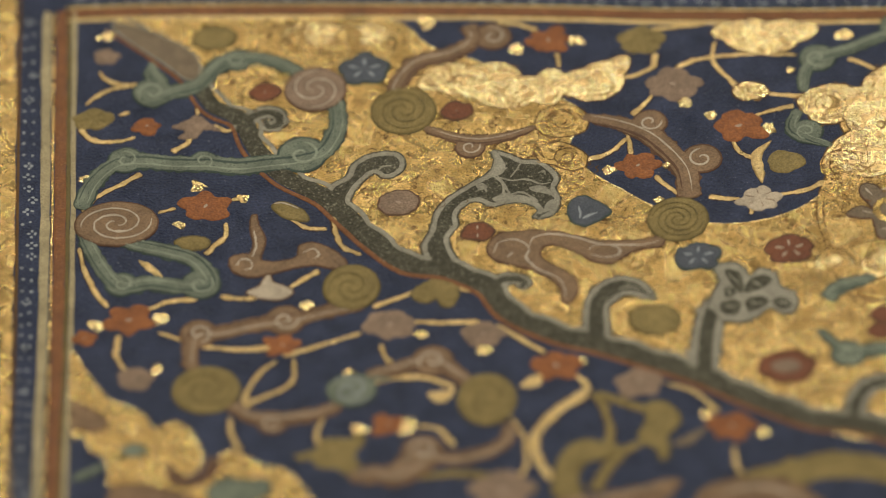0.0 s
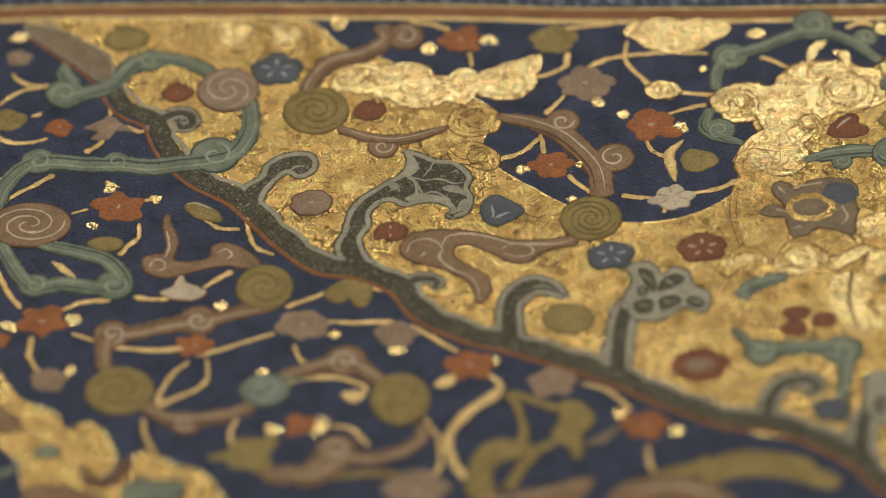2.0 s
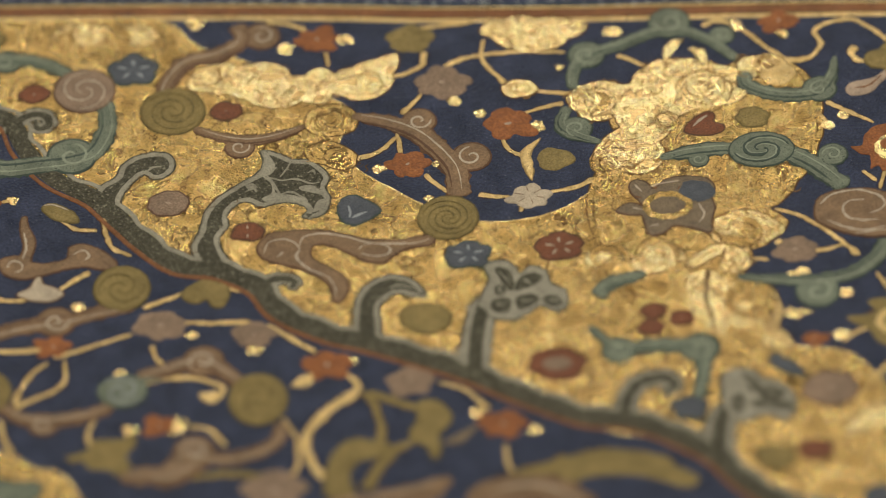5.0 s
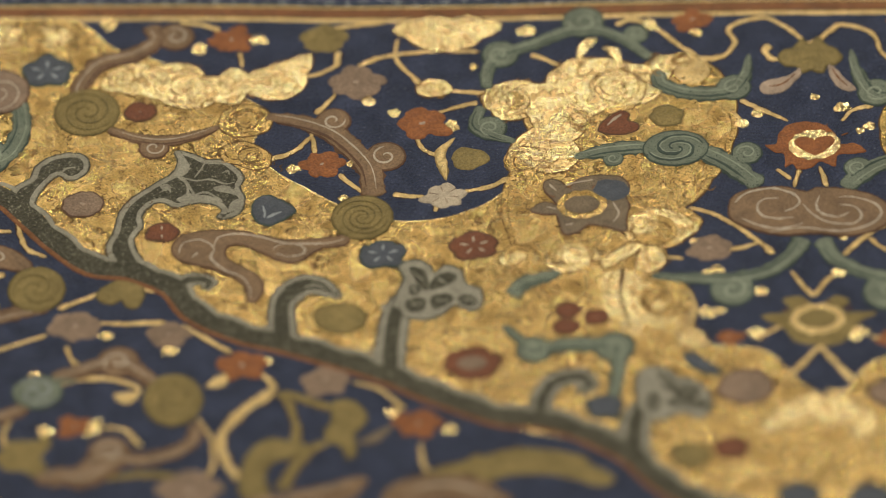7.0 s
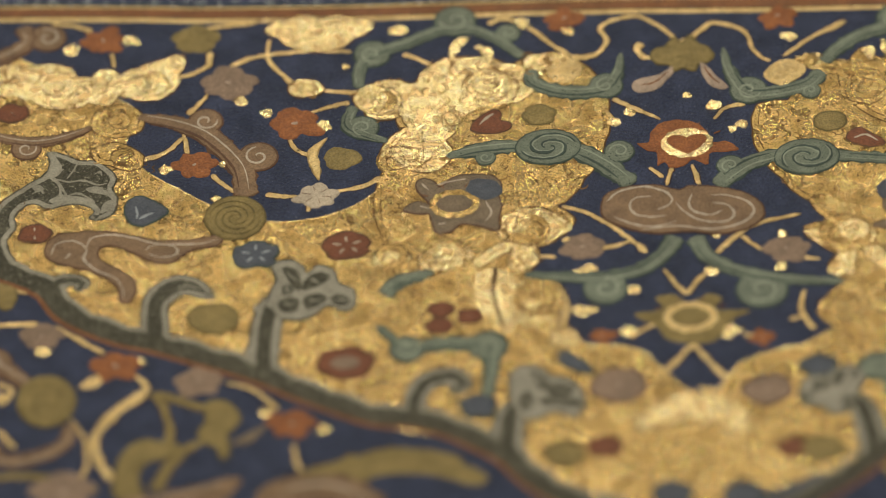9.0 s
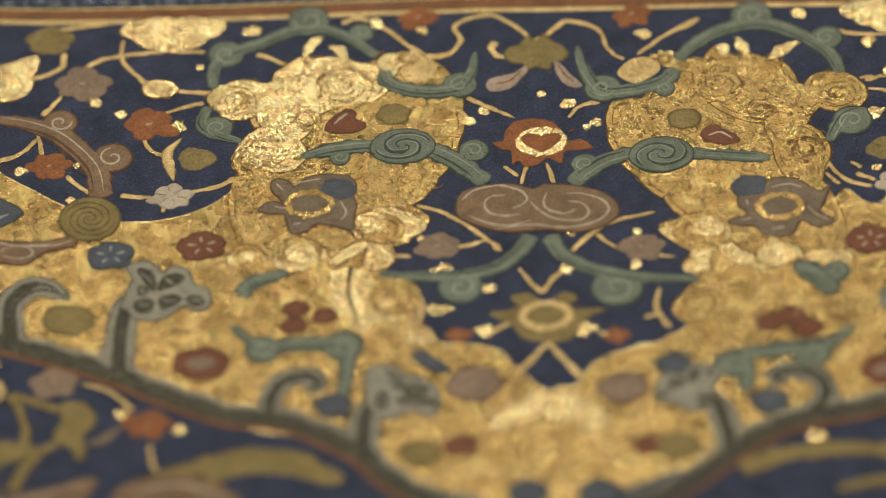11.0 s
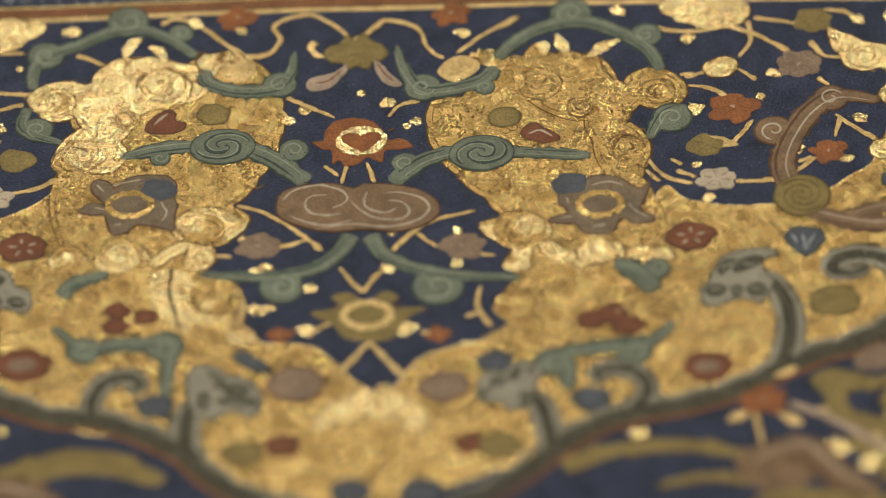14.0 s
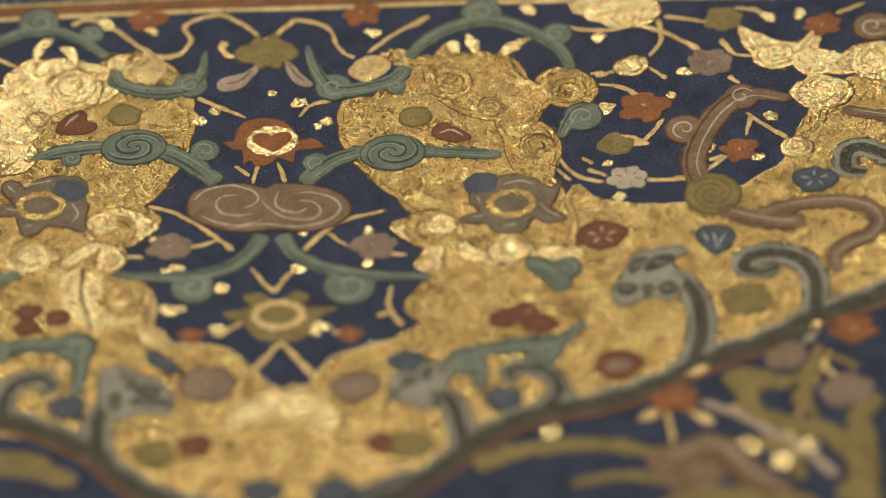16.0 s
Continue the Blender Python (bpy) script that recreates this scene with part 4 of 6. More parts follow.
palmette([(-90.32, 10.81), (-90.91, 12.45), (-90.30, 14.22), (-88.55, 15.54), (-87.94, 17.21), (-86.59, 18.56), (-84.58, 19.20), (-82.71, 18.99), (-81.85, 17.70), (-82.07, 16.10), (-83.28, 15.04), (-84.45, 15.01), (-85.28, 15.72), (-86.29, 14.93), (-87.44, 13.34), (-88.05, 11.48), (-87.33, 9.55), (-88.68, 8.45)], (), 3, 0, [([(-84.94, 16.27), (-84.27, 16.80), (-83.26, 16.93)], 0.3)])
palmette([(-78.87, 0.34), (-79.85, 2.28), (-80.06, 3.94), (-79.14, 6.24), (-78.54, 9.03), (-77.18, 11.27), (-74.89, 13.21), (-72.53, 15.06), (-71.70, 16.82), (-71.88, 18.73), (-70.14, 18.25), (-68.42, 17.10), (-66.42, 16.79), (-64.91, 15.28), (-64.27, 13.86), (-64.70, 12.23), (-64.19, 10.40), (-64.62, 8.63), (-65.77, 7.57), (-67.37, 7.66), (-66.82, 8.86), (-67.77, 9.86), (-69.86, 10.17), (-71.94, 9.63), (-73.52, 10.58), (-74.86, 10.18), (-75.95, 8.55), (-75.90, 6.75), (-76.93, 4.83), (-76.36, 2.31), (-75.06, -0.35), (-76.40, -1.21)], (), 3, 0,
         [([(-71.49, 17.38), (-71.02, 15.45), (-70.18, 15.87)], 0.35), ([(-71.86, 14.79), (-70.55, 13.05), (-70.08, 11.37), (-71.25, 10.73)], 0.4), ([(-70.08, 11.37), (-68.57, 11.75), (-66.92, 10.47)], 0.35), ([(-67.22, 12.62), (-65.57, 11.57), (-64.91, 11.06)], 0.3),
          ([(-66.69, 14.72), (-66.02, 15.15), (-65.86, 14.43)], 0.25), ([(-68.50, 16.72), (-69.18, 15.34), (-69.87, 14.20)], 0.25), ([(-73.90, 12.07), (-72.89, 12.72), (-72.57, 11.99)], 0.3), ([(-71.23, 14.30), (-69.63, 13.72), (-68.01, 13.83), (-66.42, 13.02), (-65.29, 13.17)], 0.3)],
         (), [[(-71.59, 18.50), (-70.68, 17.24), (-70.36, 15.84), (-70.90, 14.73), (-72.03, 14.36), (-72.59, 13.90), (-72.51, 14.72), (-71.68, 15.57)], [(-71.47, 14.78), (-70.60, 13.57), (-70.31, 11.72), (-69.03, 11.39), (-67.11, 10.79), (-66.81, 10.00), (-69.05, 10.35), (-71.31, 10.24), (-71.94, 10.93), (-71.12, 11.55), (-70.78, 12.44), (-71.08, 13.60)],
              [(-67.72, 12.53), (-66.43, 12.80), (-65.41, 12.04), (-64.93, 10.77), (-65.43, 11.17), (-66.45, 11.52), (-67.41, 11.87)], [(-73.83, 13.12), (-73.01, 13.52), (-72.48, 12.79), (-73.20, 12.30)], [(-65.84, 9.92), (-64.87, 10.40), (-64.70, 9.38), (-65.39, 8.61), (-66.20, 8.40)]])
hook([(-71.26, -4.72), (-71.55, -2.62), (-69.95, -1.99), (-68.48, -2.61), (-69.01, -3.85)], 1.41)
palmette([(-61.73, -12.33), (-61.84, -7.20), (-61.20, -4.91), (-59.85, -3.21), (-57.84, -2.30), (-55.53, -2.90), (-54.17, -4.48), (-53.67, -6.09), (-55.26, -5.82), (-56.90, -5.25), (-58.18, -6.11), (-59.00, -7.60), (-58.97, -12.96)], (), 3, 0, [([(-57.88, -4.40), (-56.55, -4.01), (-55.23, -4.69)], 0.3)])
hook([(-31.85, -26.23), (-31.31, -23.15), (-29.77, -21.03), (-27.21, -20.59), (-25.99, -21.92), (-27.61, -22.88)], 1.92)
hook([(-48.5, -19.16), (-48.27, -14.88), (-47.92, -11.32), (-47.33, -8.21), (-46.51, -6.01)], 2.5)
palmette([(-46.97, -1.46), (-45.09, -0.77), (-43.58, -1.68), (-42.98, -3.08), (-41.67, -1.9), (-40.03, -2.82), (-39.45, -4.93), (-37.94, -6.02), (-37.76, -8.38), (-39.06, -9.28), (-40.82, -8.27), (-42.13, -9.45), (-43.88, -10.32), (-46.1, -9.91), (-47.15, -8.49), (-47.77, -7.73), (-47.14, -5.52), (-46.45, -3.67)], (), 5, 0.0, (),
         [[(-45.77, -1.99), (-44.3, -2.36), (-43.72, -4.39), (-44.07, -5.72), (-44.94, -4.58)], [(-42.86, -3.54), (-41.44, -3.0), (-40.5, -3.87), (-41.5, -4.98), (-43.05, -5.69), (-43.68, -5.29)], [(-46.35, -7.37), (-45.06, -6.64), (-44.06, -7.52), (-44.54, -9.02), (-46.07, -8.92)], [(-43.46, -6.84), (-41.85, -6.4), (-40.92, -7.27), (-42.49, -8.7), (-43.38, -8.46)], [(-40.54, -7.3), (-39.3, -6.66), (-38.25, -7.81), (-39.36, -8.64)], [(-45.64, -4.71), (-44.7, -5.23), (-44.85, -6.12), (-45.88, -6.23)]])
hook([(-21.61, -34.35), (-21.4, -30.83), (-21.08, -27.75), (-20.33, -25.15)], 2.7)
palmette([(-20.65, -20.84), (-19.2, -19.63), (-17.19, -20.16), (-16.22, -21.4), (-14.47, -22.0), (-12.9, -23.83), (-12.63, -26.16), (-13.73, -28.11), (-15.71, -27.06), (-17.65, -27.78), (-18.93, -28.11), (-20.26, -26.58), (-20.8, -24.22)], (), 5, 0.0, (),
         [[(-18.59, -20.22), (-16.98, -21.34), (-16.43, -23.17), (-17.47, -23.61), (-18.02, -21.87)], [(-16.44, -23.34), (-14.89, -22.76), (-13.66, -23.85), (-14.86, -25.08), (-16.49, -24.59)], [(-19.78, -24.31), (-18.5, -23.97), (-18.47, -26.2), (-19.63, -26.54)], [(-17.39, -24.78), (-15.63, -25.2), (-13.34, -25.21), (-13.09, -26.66), (-15.05, -26.4), (-17.18, -25.77)]])
hook([(45.46, -26.51), (47.08, -21.75), (47.42, -17.12), (46.31, -13.14), (44.56, -10.89)], 2.43)
palmette([(39.54, -9.6), (40.69, -7.82), (43.04, -7.06), (45.8, -7.07), (46.62, -8.06), (45.23, -8.73), (44.88, -9.96), (45.93, -12.32), (45.22, -14.05), (44.36, -15.41), (42.49, -14.77), (40.56, -15.02), (38.91, -15.76), (37.83, -14.75), (37.77, -12.85), (38.75, -11.69)], (), 5, 0.0, (),
         [[(39.77, -9.9), (40.7, -8.45), (42.06, -8.32), (41.33, -9.6), (40.21, -10.84)], [(42.28, -8.79), (43.93, -8.06), (45.12, -8.45), (44.53, -9.56), (43.19, -10.33), (42.15, -10.68), (41.54, -10.25)], [(38.29, -12.72), (39.16, -12.18), (40.6, -12.69), (40.12, -13.99), (38.58, -14.1)], [(41.01, -13.18), (42.01, -12.56), (42.43, -13.77), (41.55, -14.58)], [(42.94, -12.92), (44.26, -12.42), (45.14, -13.41), (44.42, -14.6), (43.16, -14.3)]])
hook([(57.67, -23.26), (59.88, -19.45), (60.68, -14.14), (59.42, -10.58), (56.47, -9.02), (53.63, -9.37), (52.73, -11.08), (54.84, -11.93), (56.83, -11.04)], 2.30)
hook([(28.48, -31.30), (30.69, -28.59), (29.95, -25.57), (27.17, -24.22), (25.09, -24.91), (26.07, -26.43)], 1.92)
hook([(19.51, -36.61), (19.31, -32.78), (18.59, -29.16), (17.46, -26.99)], 2.30)
palmette([(12.23, -24.30), (13.42, -23.51), (14.84, -24.11), (15.41, -22.80), (16.73, -22.48), (18.65, -22.90), (19.22, -24.09), (18.32, -25.60), (17.72, -27.36), (16.93, -29.55), (15.30, -29.84), (14.09, -28.35), (12.17, -27.94), (11.42, -26.95)], (), 5, 0.08, (),
         [[(11.69, -26.30), (12.99, -26.20), (12.59, -27.52), (11.69, -27.43)], [(13.30, -24.41), (14.88, -24.57), (14.63, -25.91), (13.26, -26.00)], [(15.53, -23.50), (16.75, -23.16), (16.31, -25.03), (15.43, -25.13)], [(16.51, -27.01), (17.46, -27.33), (17.12, -29.20), (16.32, -29.03)], [(17.49, -23.24), (18.55, -23.53), (17.64, -24.53)]])
hook([(71.52, 4.27), (67.86, 6.75), (65.88, 6.22), (65.67, 3.50), (67.86, 2.82)], 2.18)

# ---------------------------------------------------------------- grey-green ribbons
green([(-112.11, 30.86), (-110.81, 28.93), (-108.42, 30.19), (-105.50, 31.23), (-102.58, 34.78), (-99.65, 35.36), (-96.41, 34.44), (-93.17, 32.13)], 2.18, [([(-110.69, 30.31)], 2.18, 1), ([(-100.95, 35.06)], 1.66, -1)])
green([(-110.83, 35.23), (-110.56, 33.09), (-109.39, 31.45)], 1.92, taper=(0.2, 0.8))
green([(-90.0, 28.8), (-89.45, 25.9), (-89.59, 22.98), (-91.16, 19.57), (-93.88, 18.43), (-97.11, 18.06), (-100.98, 17.72), (-104.21, 18.35), (-108.08, 18.56), (-111.96, 19.23), (-114.86, 18.84), (-117.43, 15.95), (-118.89, 11.74)], 2.55, [([(-113.76, 19.42)], 1.92, 1), ([(-104.85, 18.75)], 1.54, -1), ([(-93.55, 19.24)], 2.69, 1)])
green([(-118.6, 8.4), (-117.71, 5.48), (-116.08, 1.58), (-114.15, -0.87), (-110.62, -0.52), (-106.78, -1.45), (-104.08, -0.69), (-105.82, 2.84), (-109.03, 4.47), (-112.88, 5.90), (-115.0, 7.6)], 2.18, [([(-114.15, -0.60)], 1.79, 1), ([(-105.17, -1.09)], 2.18, 1)])
green([(-90.53, -18.49), (-87.02, -17.07), (-83.83, -17.24)], 1.28, taper=(0.8, 0.3))
green([(-36.10, 26.35), (-35.87, 29.66), (-34.11, 31.95), (-30.51, 33.17), (-26.88, 34.95), (-23.50, 35.08), (-20.13, 33.16), (-17.20, 29.98)], 1.73, [([(-34.44, 31.78)], 2.05, 1), ([(-24.75, 36.47)], 2.30, -1), ([(-18.80, 34.00)], 1.41, 1)])
green([(-36.84, 23.45), (-37.58, 20.56), (-35.70, 18.77), (-33.16, 17.48)], 1.66, [([(-35.92, 19.89)], 1.79, 1)], (0.8, 0.4))
green([(-16.45, 27.71), (-16.07, 25.65), (-12.71, 23.93), (-8.51, 23.99), (-6.60, 26.35), (-5.94, 29.73)], 2.05, [([(-7.97, 24.51)], 1.92, -1)], (0.8, 0.2))
green([(-26.56, 14.44), (-23.05, 15.29), (-19.17, 15.56), (-15.96, 15.33)], 2.05, [([(-22.13, 13.94)], 1.15, 1)], (0.3, 1.0))
green([(-12.75, 15.10), (-9.00, 12.27), (-5.63, 8.37)], 2.43, [([(-6.88, 13.77)], 1.66, 1)], (0.9, 1.0))
green([(-1.06, -0.45), (-2.46, -2.87), (-5.13, -5.17), (-9.02, -6.19), (-14.12, -5.84), (-18.44, -5.11)], 1.79, [([(-9.43, -8.05)], 2.43, 1)], (1.2, 0.5))
green([(0.99, -0.63), (2.60, -4.12), (6.31, -6.69), (11.34, -8.21), (17.56, -9.02)], 1.79, [([(8.20, -9.56)], 2.82, -1)], (1.2, 0.5))
green([(-34.41, -7.16), (-32.75, -5.30), (-28.74, -3.96)], 2.18, taper=(0.8, 0.4))
green([(-35.39, -11.95), (-32.45, -15.39), (-27.99, -15.53), (-23.03, -15.88), (-22.78, -19.29), (-23.47, -24.15)], 2.05, [([(-32.15, -15.95)], 1.92, 1), ([(-23.04, -16.14)], 2.18, -1)], (0.4, 0.6), 4)
green([(28.42, -7.46), (30.71, -9.50), (32.75, -12.41)], 2.56, [([(32.98, -9.09)], 1.54, 1)], (0.5, 0.8))
green([(34.36, -17.78), (31.57, -20.37), (26.76, -20.79), (22.28, -21.23), (19.96, -22.61)], 2.05, [([(20.59, -22.67)], 2.05, 1), ([(29.56, -21.78)], 2.05, -1)], (0.4, 0.8))
green([(21.98, -21.92), (21.89, -27.26)], 1.92, taper=(0.9, 0.6))
green([(17.06, 26.45), (19.15, 28.84), (22.40, 30.92), (26.98, 31.57), (31.38, 29.26), (34.41, 26.17), (35.60, 22.72)], 1.92, [([(25.91, 32.98)], 2.30, 1), ([(34.25, 28.60)], 1.79, -1)])
green([(38.15, 16.55), (35.78, 15.87), (34.47, 13.80), (33.56, 11.78)], 1.79, [([(36.36, 14.90)], 2.18, 1)], (0.5, 0.5))
green([(16.84, 25.00), (14.90, 22.88), (10.83, 21.91), (7.95, 22.39), (6.28, 26.07), (5.71, 29.65)], 2.05, [([(8.28, 22.54)], 2.05, 1), ([(15.36, 21.91)], 1.15, 1)], (0.9, 0.2))
green([(26.72, 9.73), (22.39, 10.44), (17.29, 11.32)], 1.66, taper=(0.6, 1.0))
green([(11.85, 12.06), (7.58, 10.66), (3.86, 7.47)], 2.18, [([(5.64, 10.49)], 1.54, 1)], (0.8, 1.0))

# ---------------------------------------------------------------- mauve-brown ribbons
mauve([(-82.33, 28.25), (-82.68, 29.98), (-80.32, 33.56), (-76.28, 34.82), (-73.79, 36.91), (-74.41, 39.37)], 2.30, [([(-71.58, 37.35)], 2.05, 1)])
mauve([(-79.51, 22.79), (-76.42, 21.15), (-73.20, 20.43), (-69.97, 20.99), (-66.85, 22.29)], 1.66, [([(-74.38, 19.39)], 1.66, 1)], (0.6, 0.4))
mauve([(-61.40, 23.65), (-57.68, 22.52), (-54.35, 20.68), (-51.83, 17.79), (-49.96, 14.39), (-49.41, 9.79)], 2.69, [([(-53.81, 22.31)], 1.92, 1), ([(-48.00, 16.12)], 2.18, -1)], (0.4, 1.0))
mauve([(-86.62, -5.24), (-90.78, -6.10), (-94.62, -7.16), (-99.10, -7.82), (-102.94, -8.87), (-105.49, -8.91), (-106.39, -11.56), (-106.26, -14.53)], 2.30, [([(-95.58, -7.29)], 2.18, 1), ([(-105.37, -8.92)], 2.05, -1)])
mauve([(-86.38, -16.75), (-83.19, -15.76), (-79.22, -14.63), (-76.51, -16.74), (-74.62, -18.63)], 2.43, [([(-79.03, -14.64)], 2.30, 1)])
mauve([(-70.24, -24.92), (-71.04, -27.71), (-73.47, -29.45), (-76.65, -30.16), (-79.18, -29.41), (-81.26, -28.77), (-83.18, -31.15), (-87.13, -33.41)], 2.05, [([(-80.25, -28.82)], 2.30, 1)])
mauve([(60.16, 15.42), (55.73, 16.61), (52.50, 14.91), (49.73, 10.60), (48.37, 6.16), (49.09, 1.98)], 2.82, [([(47.75, 11.72)], 2.18, 1), ([(54.55, 16.36)], 1.92, -1)], (0.4, 1.0))
mauve([(65.79, 13.10), (70.70, 11.60), (75.24, 10.31)], 1.66)
mauve([(68.81, 26.66), (71.92, 26.62), (76.42, 24.49)], 2.18, [([(70.40, 26.22)], 2.18, 1)])
mauve([(40.56, -41.54), (47.10, -38.66), (51.17, -43.48), (55.35, -46.54)], 3.84, taper=(0.7, 0.5))
mauve([(-65.43, -38.02), (-58.45, -37.19), (-51.44, -35.04)], 2.18)
mauve([(-48.36, -37.90), (-42.02, -37.02), (-35.81, -40.53)], 4.48)

BROWN = ("mauve-brown scrolling ribbon leaf with pale midline", "ribbon leaf", "ribbon leaves")
figure("ribbon_leaf", [(-72.42, 3.63), (-71.33, 5.07), (-69.33, 5.42), (-67.33, 5.54), (-64.68, 5.15), (-62.04, 4.24), (-59.39, 3.43), (-56.07, 3.33), (-52.74, 3.69), (-52.93, 2.34), (-55.43, 1.97), (-57.11, 0.85), (-58.46, -0.20), (-60.45, 0.20), (-62.08, 1.42), (-64.38, 2.92), (-65.98, 3.06), (-66.66, 1.97), (-66.02, 0.53), (-64.12, -0.99), (-62.75, -2.48), (-62.45, -4.37), (-63.21, -6.00), (-64.20, -5.95), (-64.50, -3.78), (-66.12, -1.81), (-68.09, -0.52), (-70.07, 0.30), (-71.72, 1.05), (-72.54, 2.32)], MAUVE, MAUVE_DARK, *BROWN,
       [[(-71.88, 2.04), (-71.35, 3.66), (-69.68, 4.22), (-68.36, 3.48), (-67.88, 2.42), (-68.20, 1.12), (-66.77, -0.84), (-64.80, -2.12), (-63.90, -4.05), (-63.93, -5.49)], [(-67.88, 2.89), (-67.29, 4.36), (-65.35, 4.81), (-62.70, 4.19), (-60.06, 3.00), (-57.74, 2.67), (-54.75, 2.59), (-53.01, 3.15)], [(-61.14, 2.03), (-60.40, 2.73), (-58.74, 2.73), (-57.56, 1.91), (-57.91, 0.99), (-59.44, 0.80), (-60.92, 1.35)], [(-70.39, 1.35), (-69.71, 2.15)]])
figure("ribbon_leaf", [(-101.86, 1.69), (-101.69, 3.09), (-100.36, 3.48), (-99.52, 3.67), (-99.15, 5.29), (-99.51, 7.67), (-99.34, 9.55), (-98.80, 9.61), (-98.61, 8.09), (-97.85, 5.92), (-98.16, 3.82), (-98.30, 2.42), (-96.70, 2.05), (-94.37, 2.66), (-93.86, 4.51), (-92.36, 4.89), (-90.38, 3.84), (-88.73, 1.86), (-88.74, 0.45), (-90.40, 0.78), (-92.39, 1.32), (-94.72, 0.99), (-97.05, 0.24), (-99.37, -0.14), (-101.03, 0.47)], MAUVE, MAUVE_DARK, *BROWN,
       [[(-101.09, 1.65), (-100.53, 2.65), (-99.53, 2.40), (-99.37, 1.31), (-100.20, 0.89)], [(-93.54, 3.32), (-92.37, 3.86), (-91.71, 2.97), (-92.38, 2.26)], [(-99.29, 2.95), (-98.85, 4.80), (-99.08, 7.17)]])
# ---------------------------------------------------------------- lower corner and lower foliage
gold_ground([(-119.79, -11.5), (-118.25, -13.73), (-116.0, -18.06), (-114.08, -19.5), (-111.53, -21.33), (-110.51, -23.52), (-108.16, -22.58), (-106.31, -24.01), (-105.36, -26.28), (-104.85, -28.35), (-105.36, -30.27), (-106.75, -31.25), (-107.51, -32.01), (-104.85, -32.15), (-103.08, -30.56), (-103.07, -28.44), (-101.68, -27.54), (-99.78, -28.61), (-97.88, -30.22), (-95.98, -30.76), (-94.27, -32.44), (-93.33, -34.61), (-92.84, -38.43), (-111.81, -37.43), (-114.67, -34.02), (-115.63, -31.67), (-115.77, -28.39), (-117.55, -26.7), (-118.51, -24.43), (-119.72, -23.92)], GOLD, 2, "bright gold lobed corner piece with brown and green blotches", 0.0, 5)
figure("leaf", [(-119.62, -19.03), (-117.9, -20.01), (-116.17, -21.53), (-115.66, -22.8), (-117.06, -23.79), (-118.71, -23.17), (-119.6, -22.95)], MAUVE, MAUVE_DARK, "rust-brown blotch on the gold corner piece", "leaf", "painted leaves", [], 4)
figure("leaf", [(-114.12, -26.79), (-112.73, -25.89), (-111.2, -26.77), (-111.83, -27.8), (-113.36, -27.81)], GREEN, OLIVE_DARK, "grey-green blotch on the gold corner piece", "leaf", "painted leaves", [], 4)
figure("leaf", [(-108.78, -29.02), (-108.02, -30.75), (-106.25, -31.64), (-104.85, -30.74), (-104.22, -28.73), (-103.2, -28.96), (-103.46, -31.08), (-105.36, -32.74), (-107.64, -32.8), (-108.78, -31.5)], MAUVE_DARK, MAUVE, "dark brown curled blotch on the gold corner piece", "leaf", "painted leaves", [], 4)
figure("leaf", [(-115.11, -32.76), (-111.82, -32.4), (-108.65, -33.45), (-106.12, -34.82), (-106.75, -37.43), (-114.97, -37.0)], MAUVE, MAUVE_DARK, "rust-brown blotch on the gold corner piece", "leaf", "painted leaves", [], 4)
figure("leaf", [(-104.47, -33.85), (-102.44, -31.84), (-100.42, -32.3), (-97.5, -32.63), (-98.14, -35.06), (-101.06, -35.97), (-103.59, -35.48)], GREEN, GREEN_DARK, "grey-green blotch on the gold corner piece", "leaf", "painted leaves", [], 4)
green([(-119.56, -31.29), (-117.85, -30.31), (-115.89, -29.0)], 1.2, taper=(0.4, 0.4))
figure("hooked_leaf", [(-115.39, 41.69), (-112.91, 41.28), (-109.4, 39.4), (-106.27, 36.72), (-105.36, 34.81), (-105.49, 32.41), (-106.79, 32.29), (-108.74, 34.44), (-111.21, 36.81), (-113.56, 39.17)], TAUPE, GREY, "greyed silver broad leaf at the start of the arching vine", "hooked leaf", "hooked leaves", [], 6)
mauve([(-102.18, -19.95), (-99.76, -22.22), (-97.22, -22.89), (-94.04, -22.7), (-91.37, -22.13), (-89.45, -20.81)], 2.1, [([(-97.1, -23.43)], 1.7, 1)])
stem([(-86.06, -17.6), (-83.19, -17.04), (-80.01, -17.21), (-77.16, -18.61), (-76.79, -19.61)], 0.75)
leaf([(-79.59, -19.73), (-78.26, -20.34), (-76.72, -19.7)], 1.9, STEM, "small gold pointed leaf blade")
stem([(-80.91, -32.97), (-76.98, -32.47), (-73.19, -33.03), (-70.36, -34.5), (-67.53, -35.44)], 1.1, OLIVE, 3, label="olive ochre vine stem on the blue ground")
mauve([(-88.51, -32.57), (-85.85, -32.01), (-83.32, -33.02), (-80.9, -31.56), (-78.73, -29.73)], 2.4)
stem([(-61.23, -20.63), (-59.7, -23.23), (-59.24, -27.79), (-60.11, -29.95)], 1.0, OLIVE, 3, label="olive ochre vine stem on the blue ground")
stem([(-60.73, -20.84), (-57.77, -22.21), (-55.08, -23.64)], 1.2, OLIVE, 3, label="olive ochre vine stem on the blue ground")
stem([(-55.2, -28.43), (-57.97, -30.28), (-59.94, -33.41), (-61.07, -35.89)], 1.3, OLIVE, 3, label="olive ochre vine stem on the blue ground")
stem([(-61.8, -20.41), (-65.37, -23.54), (-67.6, -27.2), (-67.17, -30.96), (-65.91, -34.05)], 1.15)
